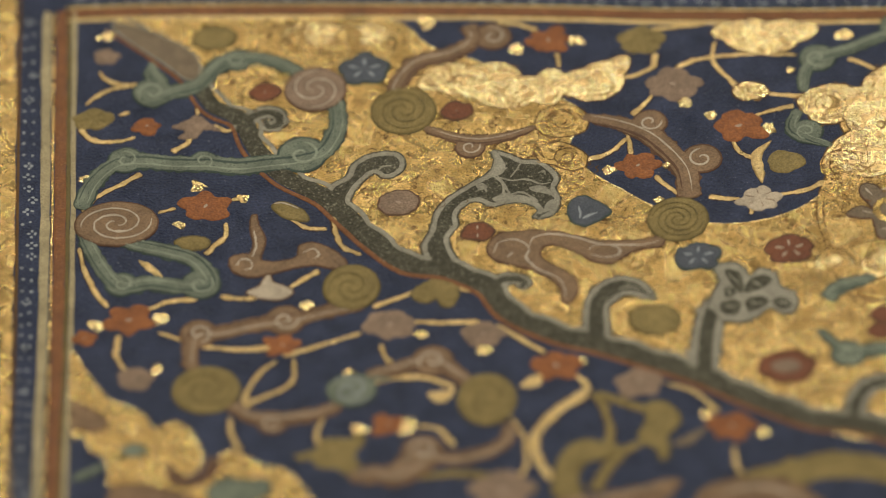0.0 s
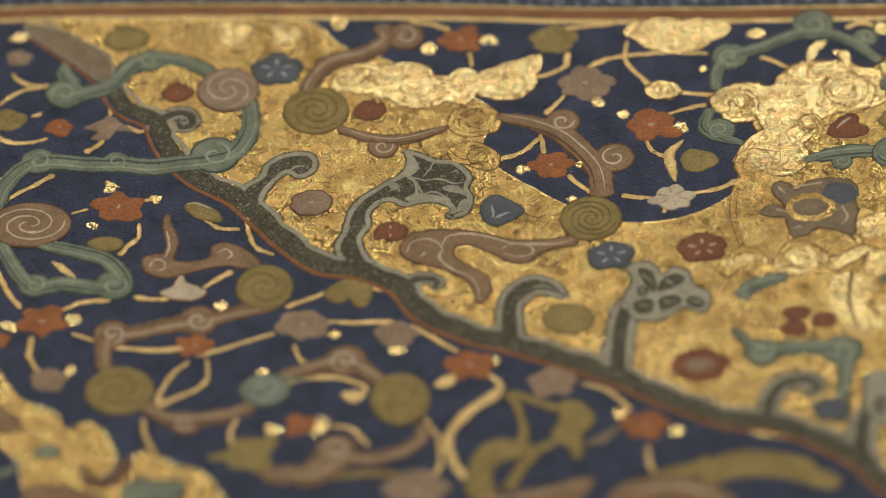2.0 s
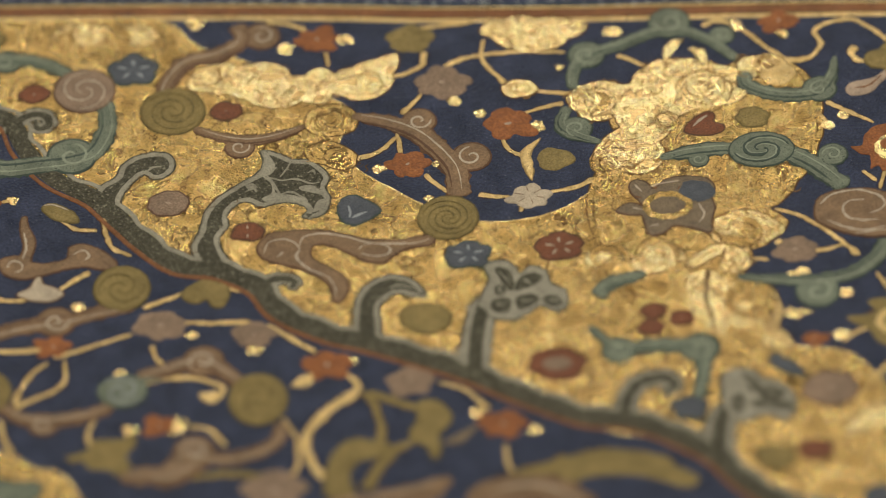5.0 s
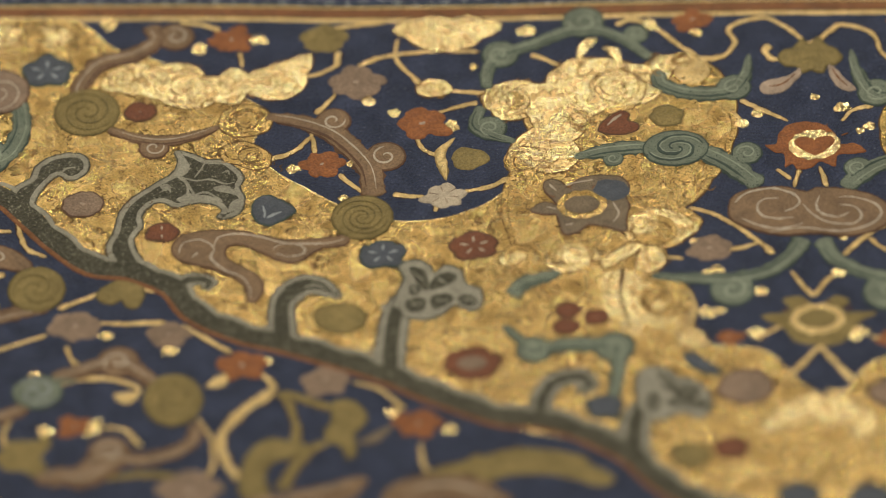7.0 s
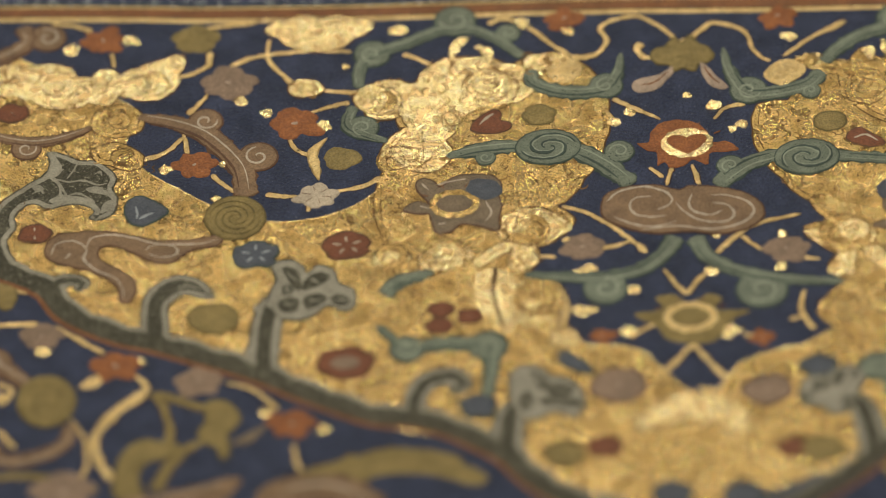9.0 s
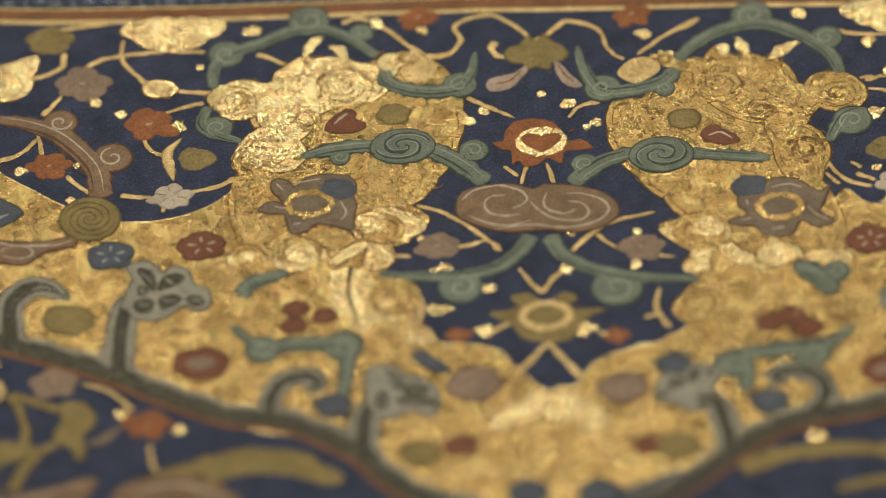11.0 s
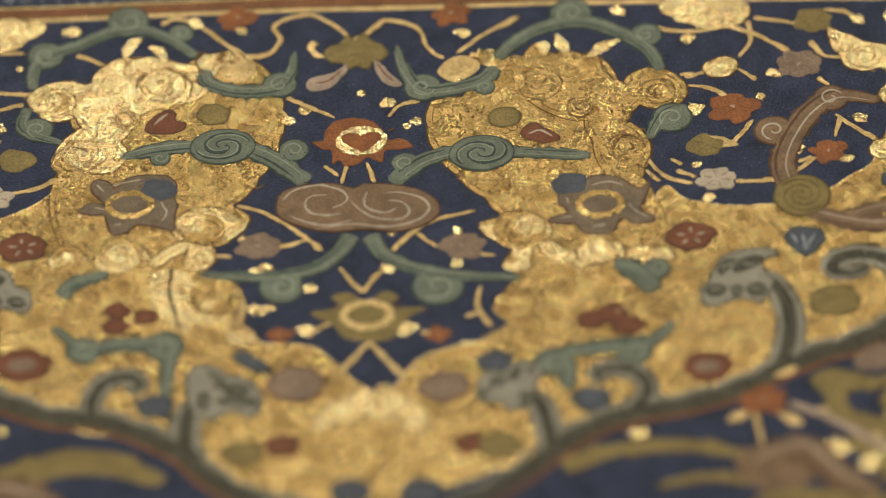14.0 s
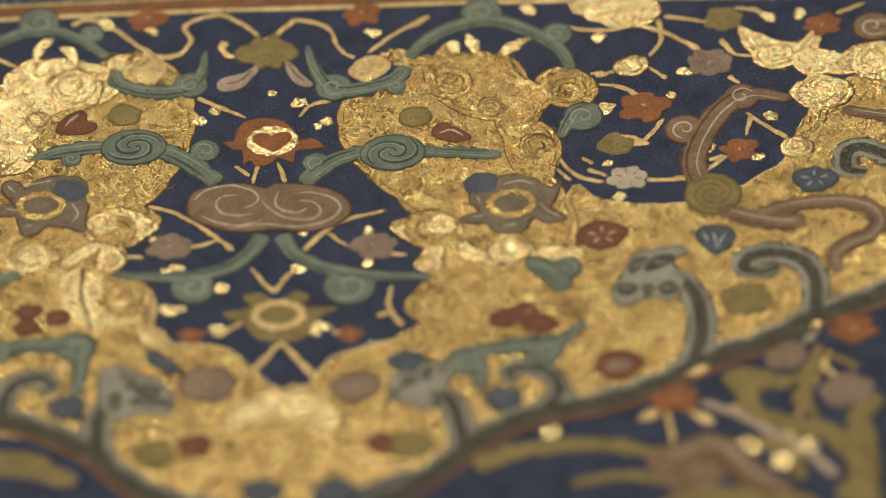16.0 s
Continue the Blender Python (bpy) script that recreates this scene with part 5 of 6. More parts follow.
figure("leaf", [(-55.05, -22.75), (-52.89, -22.55), (-51.23, -24.89), (-51.92, -26.8), (-52.77, -27.8), (-52.59, -30.48), (-53.44, -31.57), (-54.15, -29.66), (-55.52, -28.76), (-55.99, -27.22), (-55.12, -25.42)], OLIVE, OLIVE_DARK, "broad olive ochre leaf on the blue ground", "leaf", "painted leaves", [], 4)
figure("leaf", [(-65.64, -36.45), (-65.29, -31.88), (-64.16, -29.31), (-62.22, -27.94), (-60.08, -28.44), (-57.69, -29.41), (-59.57, -30.87), (-61.8, -31.51), (-62.92, -33.55), (-62.55, -37.02)], OLIVE, OLIVE_DARK, "broad olive ochre leaf on the blue ground", "leaf", "painted leaves", [], 4)
stem([(-62.95, -17.47), (-61.96, -18.88), (-61.55, -20.43)], 0.8)
leaf([(-52.43, -29.23), (-50.39, -28.56), (-48.31, -26.65)], 1.5, TAUPE, "taupe pointed leaf on the blue ground")
stem([(51.53, -30.35), (51.72, -32.86), (53.1, -34.77), (56.3, -35.98), (59.98, -37.59), (62.85, -41.23), (63.75, -45.73), (63.33, -49.38)], 2.9, OLIVE, 3, label="olive ochre vine stem on the blue ground")
stem([(53.25, -28.56), (56.05, -29.38), (58.43, -28.19), (59.65, -25.64)], 1.7, OLIVE, 3, label="olive ochre vine stem on the blue ground")
stem([(58.99, -27.53), (58.14, -31.9), (58.9, -35.17)], 1.4, OLIVE, 3, label="olive ochre vine stem on the blue ground")
stem([(59.52, -25.62), (62.02, -26.23), (64.41, -28.08)], 1.0, OLIVE, 3, label="olive ochre vine stem on the blue ground")
figure("leaf", [(49.03, -28.14), (51.17, -26.75), (53.78, -27.46), (55.21, -28.76), (54.6, -30.12), (53.09, -30.68), (52.45, -33.29), (50.81, -33.12), (50.24, -30.58)], OLIVE, OLIVE_DARK, "broad olive ochre leaf on the blue ground", "leaf", "painted leaves", [], 4)
stem([(46.36, -31.61), (50.6, -34.25), (54.75, -37.95), (57.82, -40.91), (60.8, -44.73)], 1.3, ROSE, 3, label="pale rose-brown vine stem on the blue ground")
figure("leaf", [(55.94, -24.19), (57.67, -23.29), (58.71, -24.65), (58.08, -26.19), (56.66, -26.41)], PINK, MAUVE_DARK, "greyed mauve leaf on the blue ground", "leaf", "painted leaves", [], 4)
figure("leaf", [(-15.25, -18.27), (-14.35, -17.9), (-12.5, -19.4), (-11.31, -21.02), (-12.4, -21.19), (-14.44, -19.95)], SLATE, GREEN_DARK, "slate blue slanting leaf on gold", "leaf", "painted leaves", [], 6)
figure("flower", [(-2.62, 29.0), (-1.92, 30.14), (-0.8, 30.51), (0.18, 31.82), (1.04, 30.9), (2.0, 32.03), (2.85, 30.75), (4.09, 29.8), (4.61, 28.55), (3.92, 27.59), (2.8, 27.32), (2.23, 26.26), (1.03, 26.83), (-0.03, 26.46), (-0.56, 27.43), (-1.91, 27.73)], OLIVE, OLIVE_DARK, "olive ochre painted flower with five broad lobes on blue", "flower", "painted flowers", [[(-0.27, 28.14), (0.73, 28.61), (1.81, 28.15)]], 4, OLIVE_DARK, 0.16)
stem([(-3.62, 31.22), (-4.12, 30.15), (-3.47, 28.98), (-2.44, 28.7)], 0.75)
stem([(0.9, 30.82), (2.25, 31.82), (4.56, 33.85), (6.8, 33.28), (8.49, 31.93), (9.01, 29.56), (10.08, 27.8), (11.02, 27.16)], 0.62)
stem([(0.01, -17.43), (-1.7, -19.78), (-3.93, -22.45)], 0.72)
stem([(0.01, -17.43), (1.47, -20.06), (3.52, -23.36)], 0.72)
for spot in ([(-3.39, -40.76)], [(4.46, -41.6)]):
    flower(spot, 2.3, SLATE, "slate blue", 5, 0.3, 0.12, None, 0, 6, edge=GREEN_DARK)
mauve([(50.63, -1.48), (54.23, -3.21), (57.67, -4.28), (60.17, -4.35)], 2.5)
mauve([(54.55, -3.15), (58.83, -1.76), (63.67, -1.43), (67.23, -2.61), (68.58, -4.93), (67.38, -7.16), (64.72, -8.34), (63.02, -10.43), (63.21, -12.89)], 2.3, taper=(0.9, 0.6))
figure("flower", [(47.77, -5.55), (48.7, -4.19), (50.3, -4.17), (51.86, -4.78), (52.14, -6.17), (51.05, -7.87), (49.98, -8.49), (48.77, -7.64)], SLATE, GREEN_DARK, "slate blue heart-shaped painted flower on gold", "flower", "painted flowers", [[(49.72, -5.2), (49.88, -6.48), (49.91, -7.76)], [(51.18, -5.35), (50.51, -6.55), (50.04, -7.77)], [(48.51, -5.08), (49.1, -6.59)]], 6, SLATE_PALE, 0.3)
# ---------------------------------------------------------------- spirals
spiral([(-81.94, 25.69)], 3.71, OLIVE, OLIVE_DARK, 1.0, 2.4, 0.5, 1, "olive gold spiral rosette with engraved coil")
spiral([(-50.89, 6.41)], 3.46, OLIVE, OLIVE_DARK, 1.0, 3.0, 2.0, 1, "olive gold spiral rosette with engraved coil")
spiral([(-92.01, 29.75)], 3.52, PINK, PALE, 1.0, 1.7, 1.0, -1, "mauve spiral rosette with pale coil", edge=MAUVE_DARK)
spiral([(-114.76, 9.14)], 4.74, MAUVE, PALE, 0.74, 2.2, 2.0, 1, "broad brown spiral rosette with pale coil", edge=MAUVE_DARK)
spiral([(-88.07, -2.46)], 3.20, OLIVE, OLIVE_DARK, 1.1, 1.8, 0.5, 1, "olive gold spiral rosette with engraved coil")
spiral([(-104.54, -17.93)], 3.84, OLIVE, OLIVE_DARK, 0.95, 1.8, 0.5, 1, "olive gold spiral rosette with engraved coil")
spiral([(-72.93, -21.04)], 3.33, OLIVE, OLIVE_DARK, 1.2, 1.8, 0.5, 1, "olive gold spiral rosette with engraved coil")
spiral([(-88.17, -18.80)], 2.82, GREEN, SLATE_PALE, 0.9, 1.5, 0.5, 1, "pale grey-green spiral rosette", edge=GREEN_DARK)
spiral([(-14.94, 15.08)], 3.71, GREEN, GREEN_DARK, 0.75, 1.9, 0.5, -1, "grey-green spiral rosette with dark coil")
spiral([(14.38, 11.25)], 3.71, GREEN, GREEN_DARK, 0.75, 1.9, 0.5, 1, "grey-green spiral rosette with dark coil")
spiral([(50.17, 0.96)], 3.20, OLIVE, OLIVE_DARK, 1.0, 2.4, 0.5, 1, "olive gold spiral rosette with engraved coil")

figure("double_spiral", [(-9.28, 4.62), (-8.73, 6.76), (-6.43, 7.84), (-3.21, 7.93), (-0.68, 6.98), (0.09, 7.09), (1.01, 7.47), (3.82, 7.13), (6.98, 5.95), (8.68, 4.16), (8.96, 2.14), (7.33, 0.46), (4.08, -0.35), (0.27, 0.34), (-3.58, 0.31), (-6.73, 1.49), (-8.91, 2.95)], MAUVE, MAUVE_DARK, "broad brown double spiral with pale coiling lines on blue", "spiral rosette", "spiral rosettes",
       [[(-8.65, 5.75), (-7.10, 7.26), (-4.18, 7.74), (-1.98, 6.72), (-1.27, 5.57), (-1.77, 4.52), (-3.02, 3.99)], [(-3.55, 6.13), (-5.23, 6.09), (-6.05, 5.07), (-5.67, 3.58), (-4.10, 2.90), (-2.04, 2.91)], [(-4.84, 0.78), (-0.97, 1.18), (2.83, 0.40), (6.07, 0.93), (7.89, 2.59), (7.28, 4.47), (5.03, 5.66), (3.24, 5.82)], [(1.08, 6.19), (0.61, 4.68), (1.19, 3.35), (2.95, 2.66), (4.27, 3.27)], [(3.37, 4.62), (4.95, 4.12), (5.65, 2.70), (4.69, 1.51), (1.95, 1.83), (0.10, 3.36), (-0.91, 4.99)], [(-7.94, 3.14), (-6.07, 1.98), (-3.54, 1.22), (-0.94, 1.90)]], 8, None, 0.3)
# ---------------------------------------------------------------- flowers


def red_flower(spot, r, n, a):
    flower(spot, r, RED, "vermilion red", n, a, 0.34)


red_flower([(-104.59, 11.51)], 3.20, 5, 0.3)
red_flower([(-113.30, -6.34)], 3.07, 5, 0.9)
red_flower([(-65.22, 36.44)], 2.69, 6, 0.2)
red_flower([(-55.22, 15.41)], 2.56, 6, 0.0)
red_flower([(-43.63, 21.20)], 3.33, 5, 0.6)
red_flower([(-95.92, -11.22)], 2.30, 5, 0.2)
red_flower([(-65.03, -16.10)], 3.07, 5, 0.4)
red_flower([(-84.02, -24.36)], 2.18, 4, 0.7)
red_flower([(-45.53, -26.67)], 3.07, 5, 0.1)
red_flower([(-111.32, 24.81)], 1.79, 4, 0.1)
red_flower([(43.41, 16.02)], 3.07, 5, 0.1)
red_flower([(53.65, 7.91)], 2.43, 5, 0.5)
red_flower([(64.63, 27.08)], 2.43, 6, 0.3)
red_flower([(43.56, -30.77)], 2.88, 5, 0.3)
red_flower([(64.40, -21.88)], 2.94, 5, 0.8)
red_flower([(-10.15, -15.53)], 1.66, 4, 0.2)
red_flower([(7.88, -17.10)], 1.66, 4, 0.2)
red_flower([(-118.28, -8.95)], 1.54, 4, 0.2)
red_flower([(-12.23, 35.94)], 2.30, 5, 0.4)
red_flower([(12.22, 34.38)], 2.30, 5, 0.4)


def crimson_flower(spot, r, n, a, s):
    ob = flower(spot, r, CRIMSON, "crimson", n, a, 0.14, None if s else PINK, s, 6, edge=MAUVE_DARK)
    if r > 2.75:
        v, f = patch_mesh(ring_points(*spot[0], r * 0.56, r * 0.36, 16), height(7) + 0.045, 0.3)
        mesh_object("pale_heart", v, f, PINK, ob)


crimson_flower([(-97.72, 29.60)], 1.79, 4, 0.1, 0)
crimson_flower([(-75.86, 25.36)], 1.79, 4, 0.3, 0)
crimson_flower([(-73.70, 5.65)], 1.86, 3, 1.57, 2)
crimson_flower([(-38.32, 1.01)], 2.69, 5, 0.4, 5)
crimson_flower([(-39.16, -17.66)], 3.20, 6, 0.2, 0)
crimson_flower([(37.21, -4.36)], 2.69, 5, 0.3, 5)
crimson_flower([(25.14, -16.41)], 1.66, 4, 0.3, 0)
crimson_flower([(27.42, -15.74)], 1.79, 4, 0.3, 1)
crimson_flower([(29.20, -17.71)], 1.79, 4, 0.3, 0)
crimson_flower([(37.61, -25.09)], 2.82, 6, 0.1, 0)
crimson_flower([(-10.60, -32.96)], 1.92, 5, 0.2, 0)
crimson_flower([(10.40, -34.58)], 1.79, 5, 0.2, 0)


def mauve_flower(spot, r, n, a, lay):
    flower(spot, r, PINK, "greyed mauve", n, a, 0.06 if lay == 6 else 0.2, ROSE, 0, lay, edge=MAUVE_DARK if lay == 6 else None)


mauve_flower([(-116.03, 36.45)], 1.66, 5, 0.2, 4)
mauve_flower([(-83.77, -8.55)], 3.07, 6, 0.2, 4)
mauve_flower([(-73.25, -10.64)], 2.56, 5, 0.1, 4)
mauve_flower([(-51.10, 28.43)], 3.33, 7, 0.2, 4)
mauve_flower([(-82.65, 10.87)], 2.43, 8, 0.2, 6)
mauve_flower([(-112.51, -15.71)], 2.30, 5, 0.2, 4)
mauve_flower([(-8.58, -23.42)], 3.20, 8, 0.2, 6)
mauve_flower([(-11.73, -1.19)], 2.69, 6, 0.3, 4)
mauve_flower([(11.29, -3.33)], 2.69, 6, 0.1, 4)
mauve_flower([(51.30, 22.23)], 2.82, 7, 0.2, 4)
mauve_flower([(56.34, -25.54)], 2.43, 5, 0.2, 4)
mauve_flower([(8.02, -25.42)], 2.82, 8, 0.2, 6)
mauve_flower([(-55.80, -19.20)], 2.94, 5, 0.3, 4)
mauve_flower([(-71.33, -35.48)], 3.84, 5, 0.2, 4)
mauve_flower([(62.88, -31.37)], 3.20, 5, 0.4, 4)


def ochre_flower(spot, r, n, a, d, lay):
    flower(spot, r, OLIVE, "olive ochre", n, a, d, None, 0, lay, edge=OLIVE_DARK if lay == 6 else None)


ochre_flower([(-117.48, 26.34)], 2.43, 5, 0.2, 0.2, 4)
ochre_flower([(-103.55, 38.74)], 2.43, 8, 0.2, 0.1, 6)
ochre_flower([(-54.52, 35.85)], 2.94, 5, 0.2, 0.15, 4)
ochre_flower([(-53.77, -9.53)], 2.94, 8, 0.2, 0.08, 6)
ochre_flower([(-38.49, 15.14)], 2.30, 3, 0.2, 0.15, 4)
ochre_flower([(-15.76, 20.37)], 1.92, 6, 0.2, 0.08, 6)
ochre_flower([(53.43, 29.15)], 2.43, 7, 0.2, 0.15, 4)
ochre_flower([(39.90, 10.13)], 2.30, 4, 0.2, 0.2, 4)
ochre_flower([(52.61, -16.03)], 2.94, 8, 0.2, 0.06, 6)
ochre_flower([(17.31, 16.83)], 1.92, 6, 0.2, 0.06, 6)
ochre_flower([(-15.08, -33.91)], 2.30, 8, 0.1, 0.1, 6)
ochre_flower([(13.67, -35.03)], 2.56, 8, 0.1, 0.1, 6)
for spot, r, s in (([(-86.36, 32.78)], 3.07, 5), ([(-48.71, 0.40)], 2.82, 5), ([(-24.53, -25.59)], 2.30, 0), ([(61.84, 2.24)], 2.56, 5), ([(13.95, -22.00)], 2.05, 0), ([(24.33, -28.84)], 2.30, 0)):
    flower(spot, r, SLATE, "slate blue", 5 if s != 2 else 3, 0.3, 0.2, None, s, 6, edge=GREEN_DARK)
for spot, r in (([(-41.52, 9.37)], 2.69), ([(40.80, 4.64)], 2.43)):
    flower(spot, r, WHITE, "greyed white", 6, 0.2, 0.25, None, 0, 4)


def lotus(points, heart_at, rx, ry, mat, colour, heart, layer=4, place="blue", streaks=()):
    """A lotus drawn by its outline, with a scalloped gold ring and a heart in it."""
    ob = empty("lotus", f"{colour} lotus flower with a scalloped gold ring on {place}", "flower", "painted flowers")
    line = ccw(spline(points, True, 7))
    if layer > 4:
        v, f = patch_mesh(inset(line, -0.17), height(layer - 1), 0.1)
        mesh_object("outline", v, f, MAUVE_DARK, ob)
    v, f = patch_mesh(line, height(layer), 0.15)
    petals = mesh_object("petals", v, f, mat, ob)
    for pts in streaks:
        v, f = stroke_mesh(spline(pts), 0.24, height(layer + 1), (0.5, 0.5), wobble=0.5)
        mesh_object("stroke", v, f, PALE, petals)
    (x, y), = heart_at
    v, f = patch_mesh(scalloped(ring_points(x, y, rx, ry, 12), 0.3, 4), height(layer + 1) + 0.02, 0.1)
    mesh_object("gold_ring", v, f, {OLIVE: STEM, TAUPE: GOLD}.get(mat, BRIGHT), petals)
    if mat is RED:
        core = [Vector((x + rx * 0.8 * math.sin(a) ** 3, y + ry * 0.053 * (13 * math.cos(a) - 5 * math.cos(2 * a) - 2 * math.cos(3 * a)))) for a in (math.tau * k / 24 for k in range(24))]
    else:
        core = ring_points(x, y, rx * 0.72, ry * 0.66, 20)
    v, f = patch_mesh(core, height(layer + 2) + 0.03, 0.08)
    mesh_object("heart", v, f, heart, petals)
    for a in (0.5, 1.2, 1.9, 2.6):
        v, f = stroke_mesh([Vector((x + rx * d * math.cos(a), y + ry * d * math.sin(a))) for d in (1.2, 1.35, 1.5)], 0.16, height(layer + 1) + 0.03, (0.5, 0.5))
        mesh_object("stroke", v, f, RUST, petals)
    return ob


lotus([(-4.73, 14.91), (-3.54, 15.08), (-3.15, 16.73), (-1.80, 18.08), (0.19, 18.38), (2.13, 17.71), (3.33, 16.11), (3.74, 14.53), (5.42, 14.51), (6.72, 13.12), (5.32, 12.77), (3.44, 12.73), (3.05, 10.95), (1.42, 11.80), (0.39, 10.92), (-1.20, 10.65), (-1.79, 11.69), (-2.65, 11.21), (-2.65, 13.17), (-3.80, 13.77)], [(0.88, 14.52)], 2.94, 2.30, RED, "vermilion red", RED)
lotus([(-6.38, -12.45), (-3.22, -11.82), (-3.83, -9.97), (-1.83, -9.60), (0.00, -11.20), (2.06, -9.76), (3.67, -10.62), (2.95, -12.26), (6.75, -12.77), (5.04, -13.79), (3.94, -15.31), (2.43, -17.34), (-0.32, -17.55), (-2.82, -16.62), (-3.99, -14.54)], [(-0.04, -13.36)], 3.07, 2.30, OLIVE, "olive ochre", OLIVE)
lotus([(-31.72, 6.32), (-30.27, 7.40), (-28.75, 6.93), (-30.20, 9.58), (-29.64, 11.01), (-28.36, 10.73), (-27.37, 9.47), (-26.04, 10.93), (-23.84, 11.32), (-21.54, 10.88), (-20.50, 9.44), (-21.00, 8.02), (-20.62, 6.17), (-21.02, 4.01), (-21.21, 2.21), (-23.49, 3.10), (-25.40, 3.42), (-26.40, 2.49), (-28.01, 2.15), (-28.59, 4.01), (-28.93, 5.39), (-30.46, 5.59)], [(-25.93, 6.73)], 2.82, 2.18, TAUPE, "taupe brown", TAUPE, 6, "gold",
      [[(-29.91, 6.65), (-28.84, 6.21)], [(-27.74, 9.96), (-26.44, 10.32), (-24.50, 10.64)], [(-22.39, 6.84), (-21.82, 4.98), (-22.51, 3.66)], [(-27.96, 3.60), (-27.00, 3.71)], [(-29.53, 10.27), (-28.74, 9.12)]])
lotus([(21.40, -0.04), (23.70, 0.82), (22.64, 2.38), (23.04, 4.53), (25.19, 3.94), (26.10, 6.04), (29.19, 6.09), (31.86, 3.81), (33.09, 4.79), (32.56, 2.65), (31.77, 0.55), (33.40, -1.07), (31.23, -1.76), (29.51, -0.68), (28.34, -2.83), (25.40, -2.72), (24.22, -1.05), (22.31, -0.86)], [(27.29, 1.73)], 2.82, 2.18, TAUPE, "taupe brown", TAUPE, 6, "gold",
      [[(22.69, 0.10), (23.97, 0.06)], [(26.54, 4.90), (28.49, 5.25), (30.05, 4.55)], [(30.49, 1.59), (31.36, 0.13), (32.58, -0.81)], [(26.10, -1.79), (27.71, -1.59)], [(23.53, 3.20), (23.78, 2.08)]])
bud([(-22.51, 8.85)], 1.66, 1.3, -0.3, SLATE, 8, "slate blue bud on the mauve flower")
bud([(24.00, 5.43)], 1.66, 1.3, 0.3, SLATE, 8, "slate blue bud on the mauve flower")

flower([(-28.04, -9.99)], 1.4, CRIMSON, "crimson", 4, 0.3, 0.1, PINK, 0, 6, edge=MAUVE_DARK)
flower([(-24.96, -11.25)], 1.4, CRIMSON, "crimson", 4, 0.9, 0.1, PINK, 0, 6, edge=MAUVE_DARK)
flower([(-28.4, -12.57)], 1.4, CRIMSON, "crimson", 4, 0.5, 0.1, PINK, 0, 6, edge=MAUVE_DARK)
stem([(-14.52, -7.73), (-13.8, -10.04), (-14.03, -12.27), (-14.8, -13.82)], 0.6, None, 6)
bud([(-12.32, -11.34)], 1.0, 1.5)
stem([(-116.79, 33.96), (-115.88, 32.61), (-114.25, 31.78), (-112.24, 31.67)], 0.55)
stem([(-112.24, 31.67), (-114.9, 31.35), (-116.84, 30.25), (-118.32, 28.76)], 0.55)
stem([(-95.32, 9.43), (-93.27, 7.5), (-90.83, 7.09)], 0.5)
# ---------------------------------------------------------------- leaves
def painted_heart(points, label, streak):
    ob = empty("painted_heart", label, "heart leaf", "painted leaves")
    line = ccw(spline(points, True, 6))
    v, f = patch_mesh(inset(line, -0.16), height(5), 0.1)
    mesh_object("outline", v, f, MAUVE_DARK, ob)
    v, f = patch_mesh(line, height(6), 0.15, dome=0.015)
    mesh_object("petals", v, f, CRIMSON, ob)
    v, f = stroke_mesh(spline(streak), 0.3, height(7) + 0.05, (0.5, 0.5), wobble=0.5)
    mesh_object("stroke", v, f, PALE, ob)
    return ob


painted_heart([(-23.57, 18.54), (-22.74, 20.32), (-20.88, 21.66), (-20.07, 20.96), (-20.23, 19.96), (-19.03, 19.23), (-19.59, 18.16), (-21.54, 17.84)], "dark crimson painted heart-shaped leaf on gold", [(-22.58, 19.30), (-21.70, 20.34), (-20.91, 20.92)])
painted_heart([(19.11, 13.71), (19.58, 15.04), (20.77, 15.47), (21.50, 14.75), (22.97, 13.50), (23.31, 12.73), (22.19, 12.38), (20.59, 12.64)], "dark crimson painted heart-shaped leaf on gold", [(19.89, 13.81), (21.21, 14.23), (22.56, 13.17)])
figure("leaf", [(-97.06, 11.11), (-95.99, 11.76), (-94.33, 10.95), (-93.13, 9.65), (-92.94, 8.56), (-94.34, 8.64), (-96.00, 9.54)], OLIVE, OLIVE_DARK, "olive ochre lemon-shaped painted leaf", "leaf", "painted leaves", [[(-96.83, 11.48), (-95.66, 11.50), (-94.00, 10.56)]], 4)
figure("leaf", [(-108.14, 5.82), (-106.67, 6.72), (-104.68, 6.37), (-104.14, 5.59), (-104.81, 4.64), (-106.68, 4.65)], OLIVE, OLIVE_DARK, "olive ochre lemon-shaped painted leaf", "leaf", "painted leaves", [], 4)
figure("leaf", [(-81.21, -3.74), (-80.13, -2.40), (-78.47, -1.74), (-76.48, -2.37), (-75.94, -4.04), (-76.69, -5.96), (-77.85, -5.90), (-78.50, -4.64), (-79.50, -5.33), (-80.82, -4.79)], OLIVE, OLIVE_DARK, "olive ochre heart-shaped painted leaf", "leaf", "painted leaves", [], 4)
figure("flower", [(-99.95, -2.64), (-98.71, -1.78), (-98.05, -0.64), (-97.38, 0.30), (-96.85, -1.13), (-95.40, -1.97), (-94.67, -2.95), (-96.07, -3.90), (-98.06, -3.78)], WHITE, MAUVE_DARK, "greyed white three-pointed painted flower", "flower", "painted flowers", [], 4)
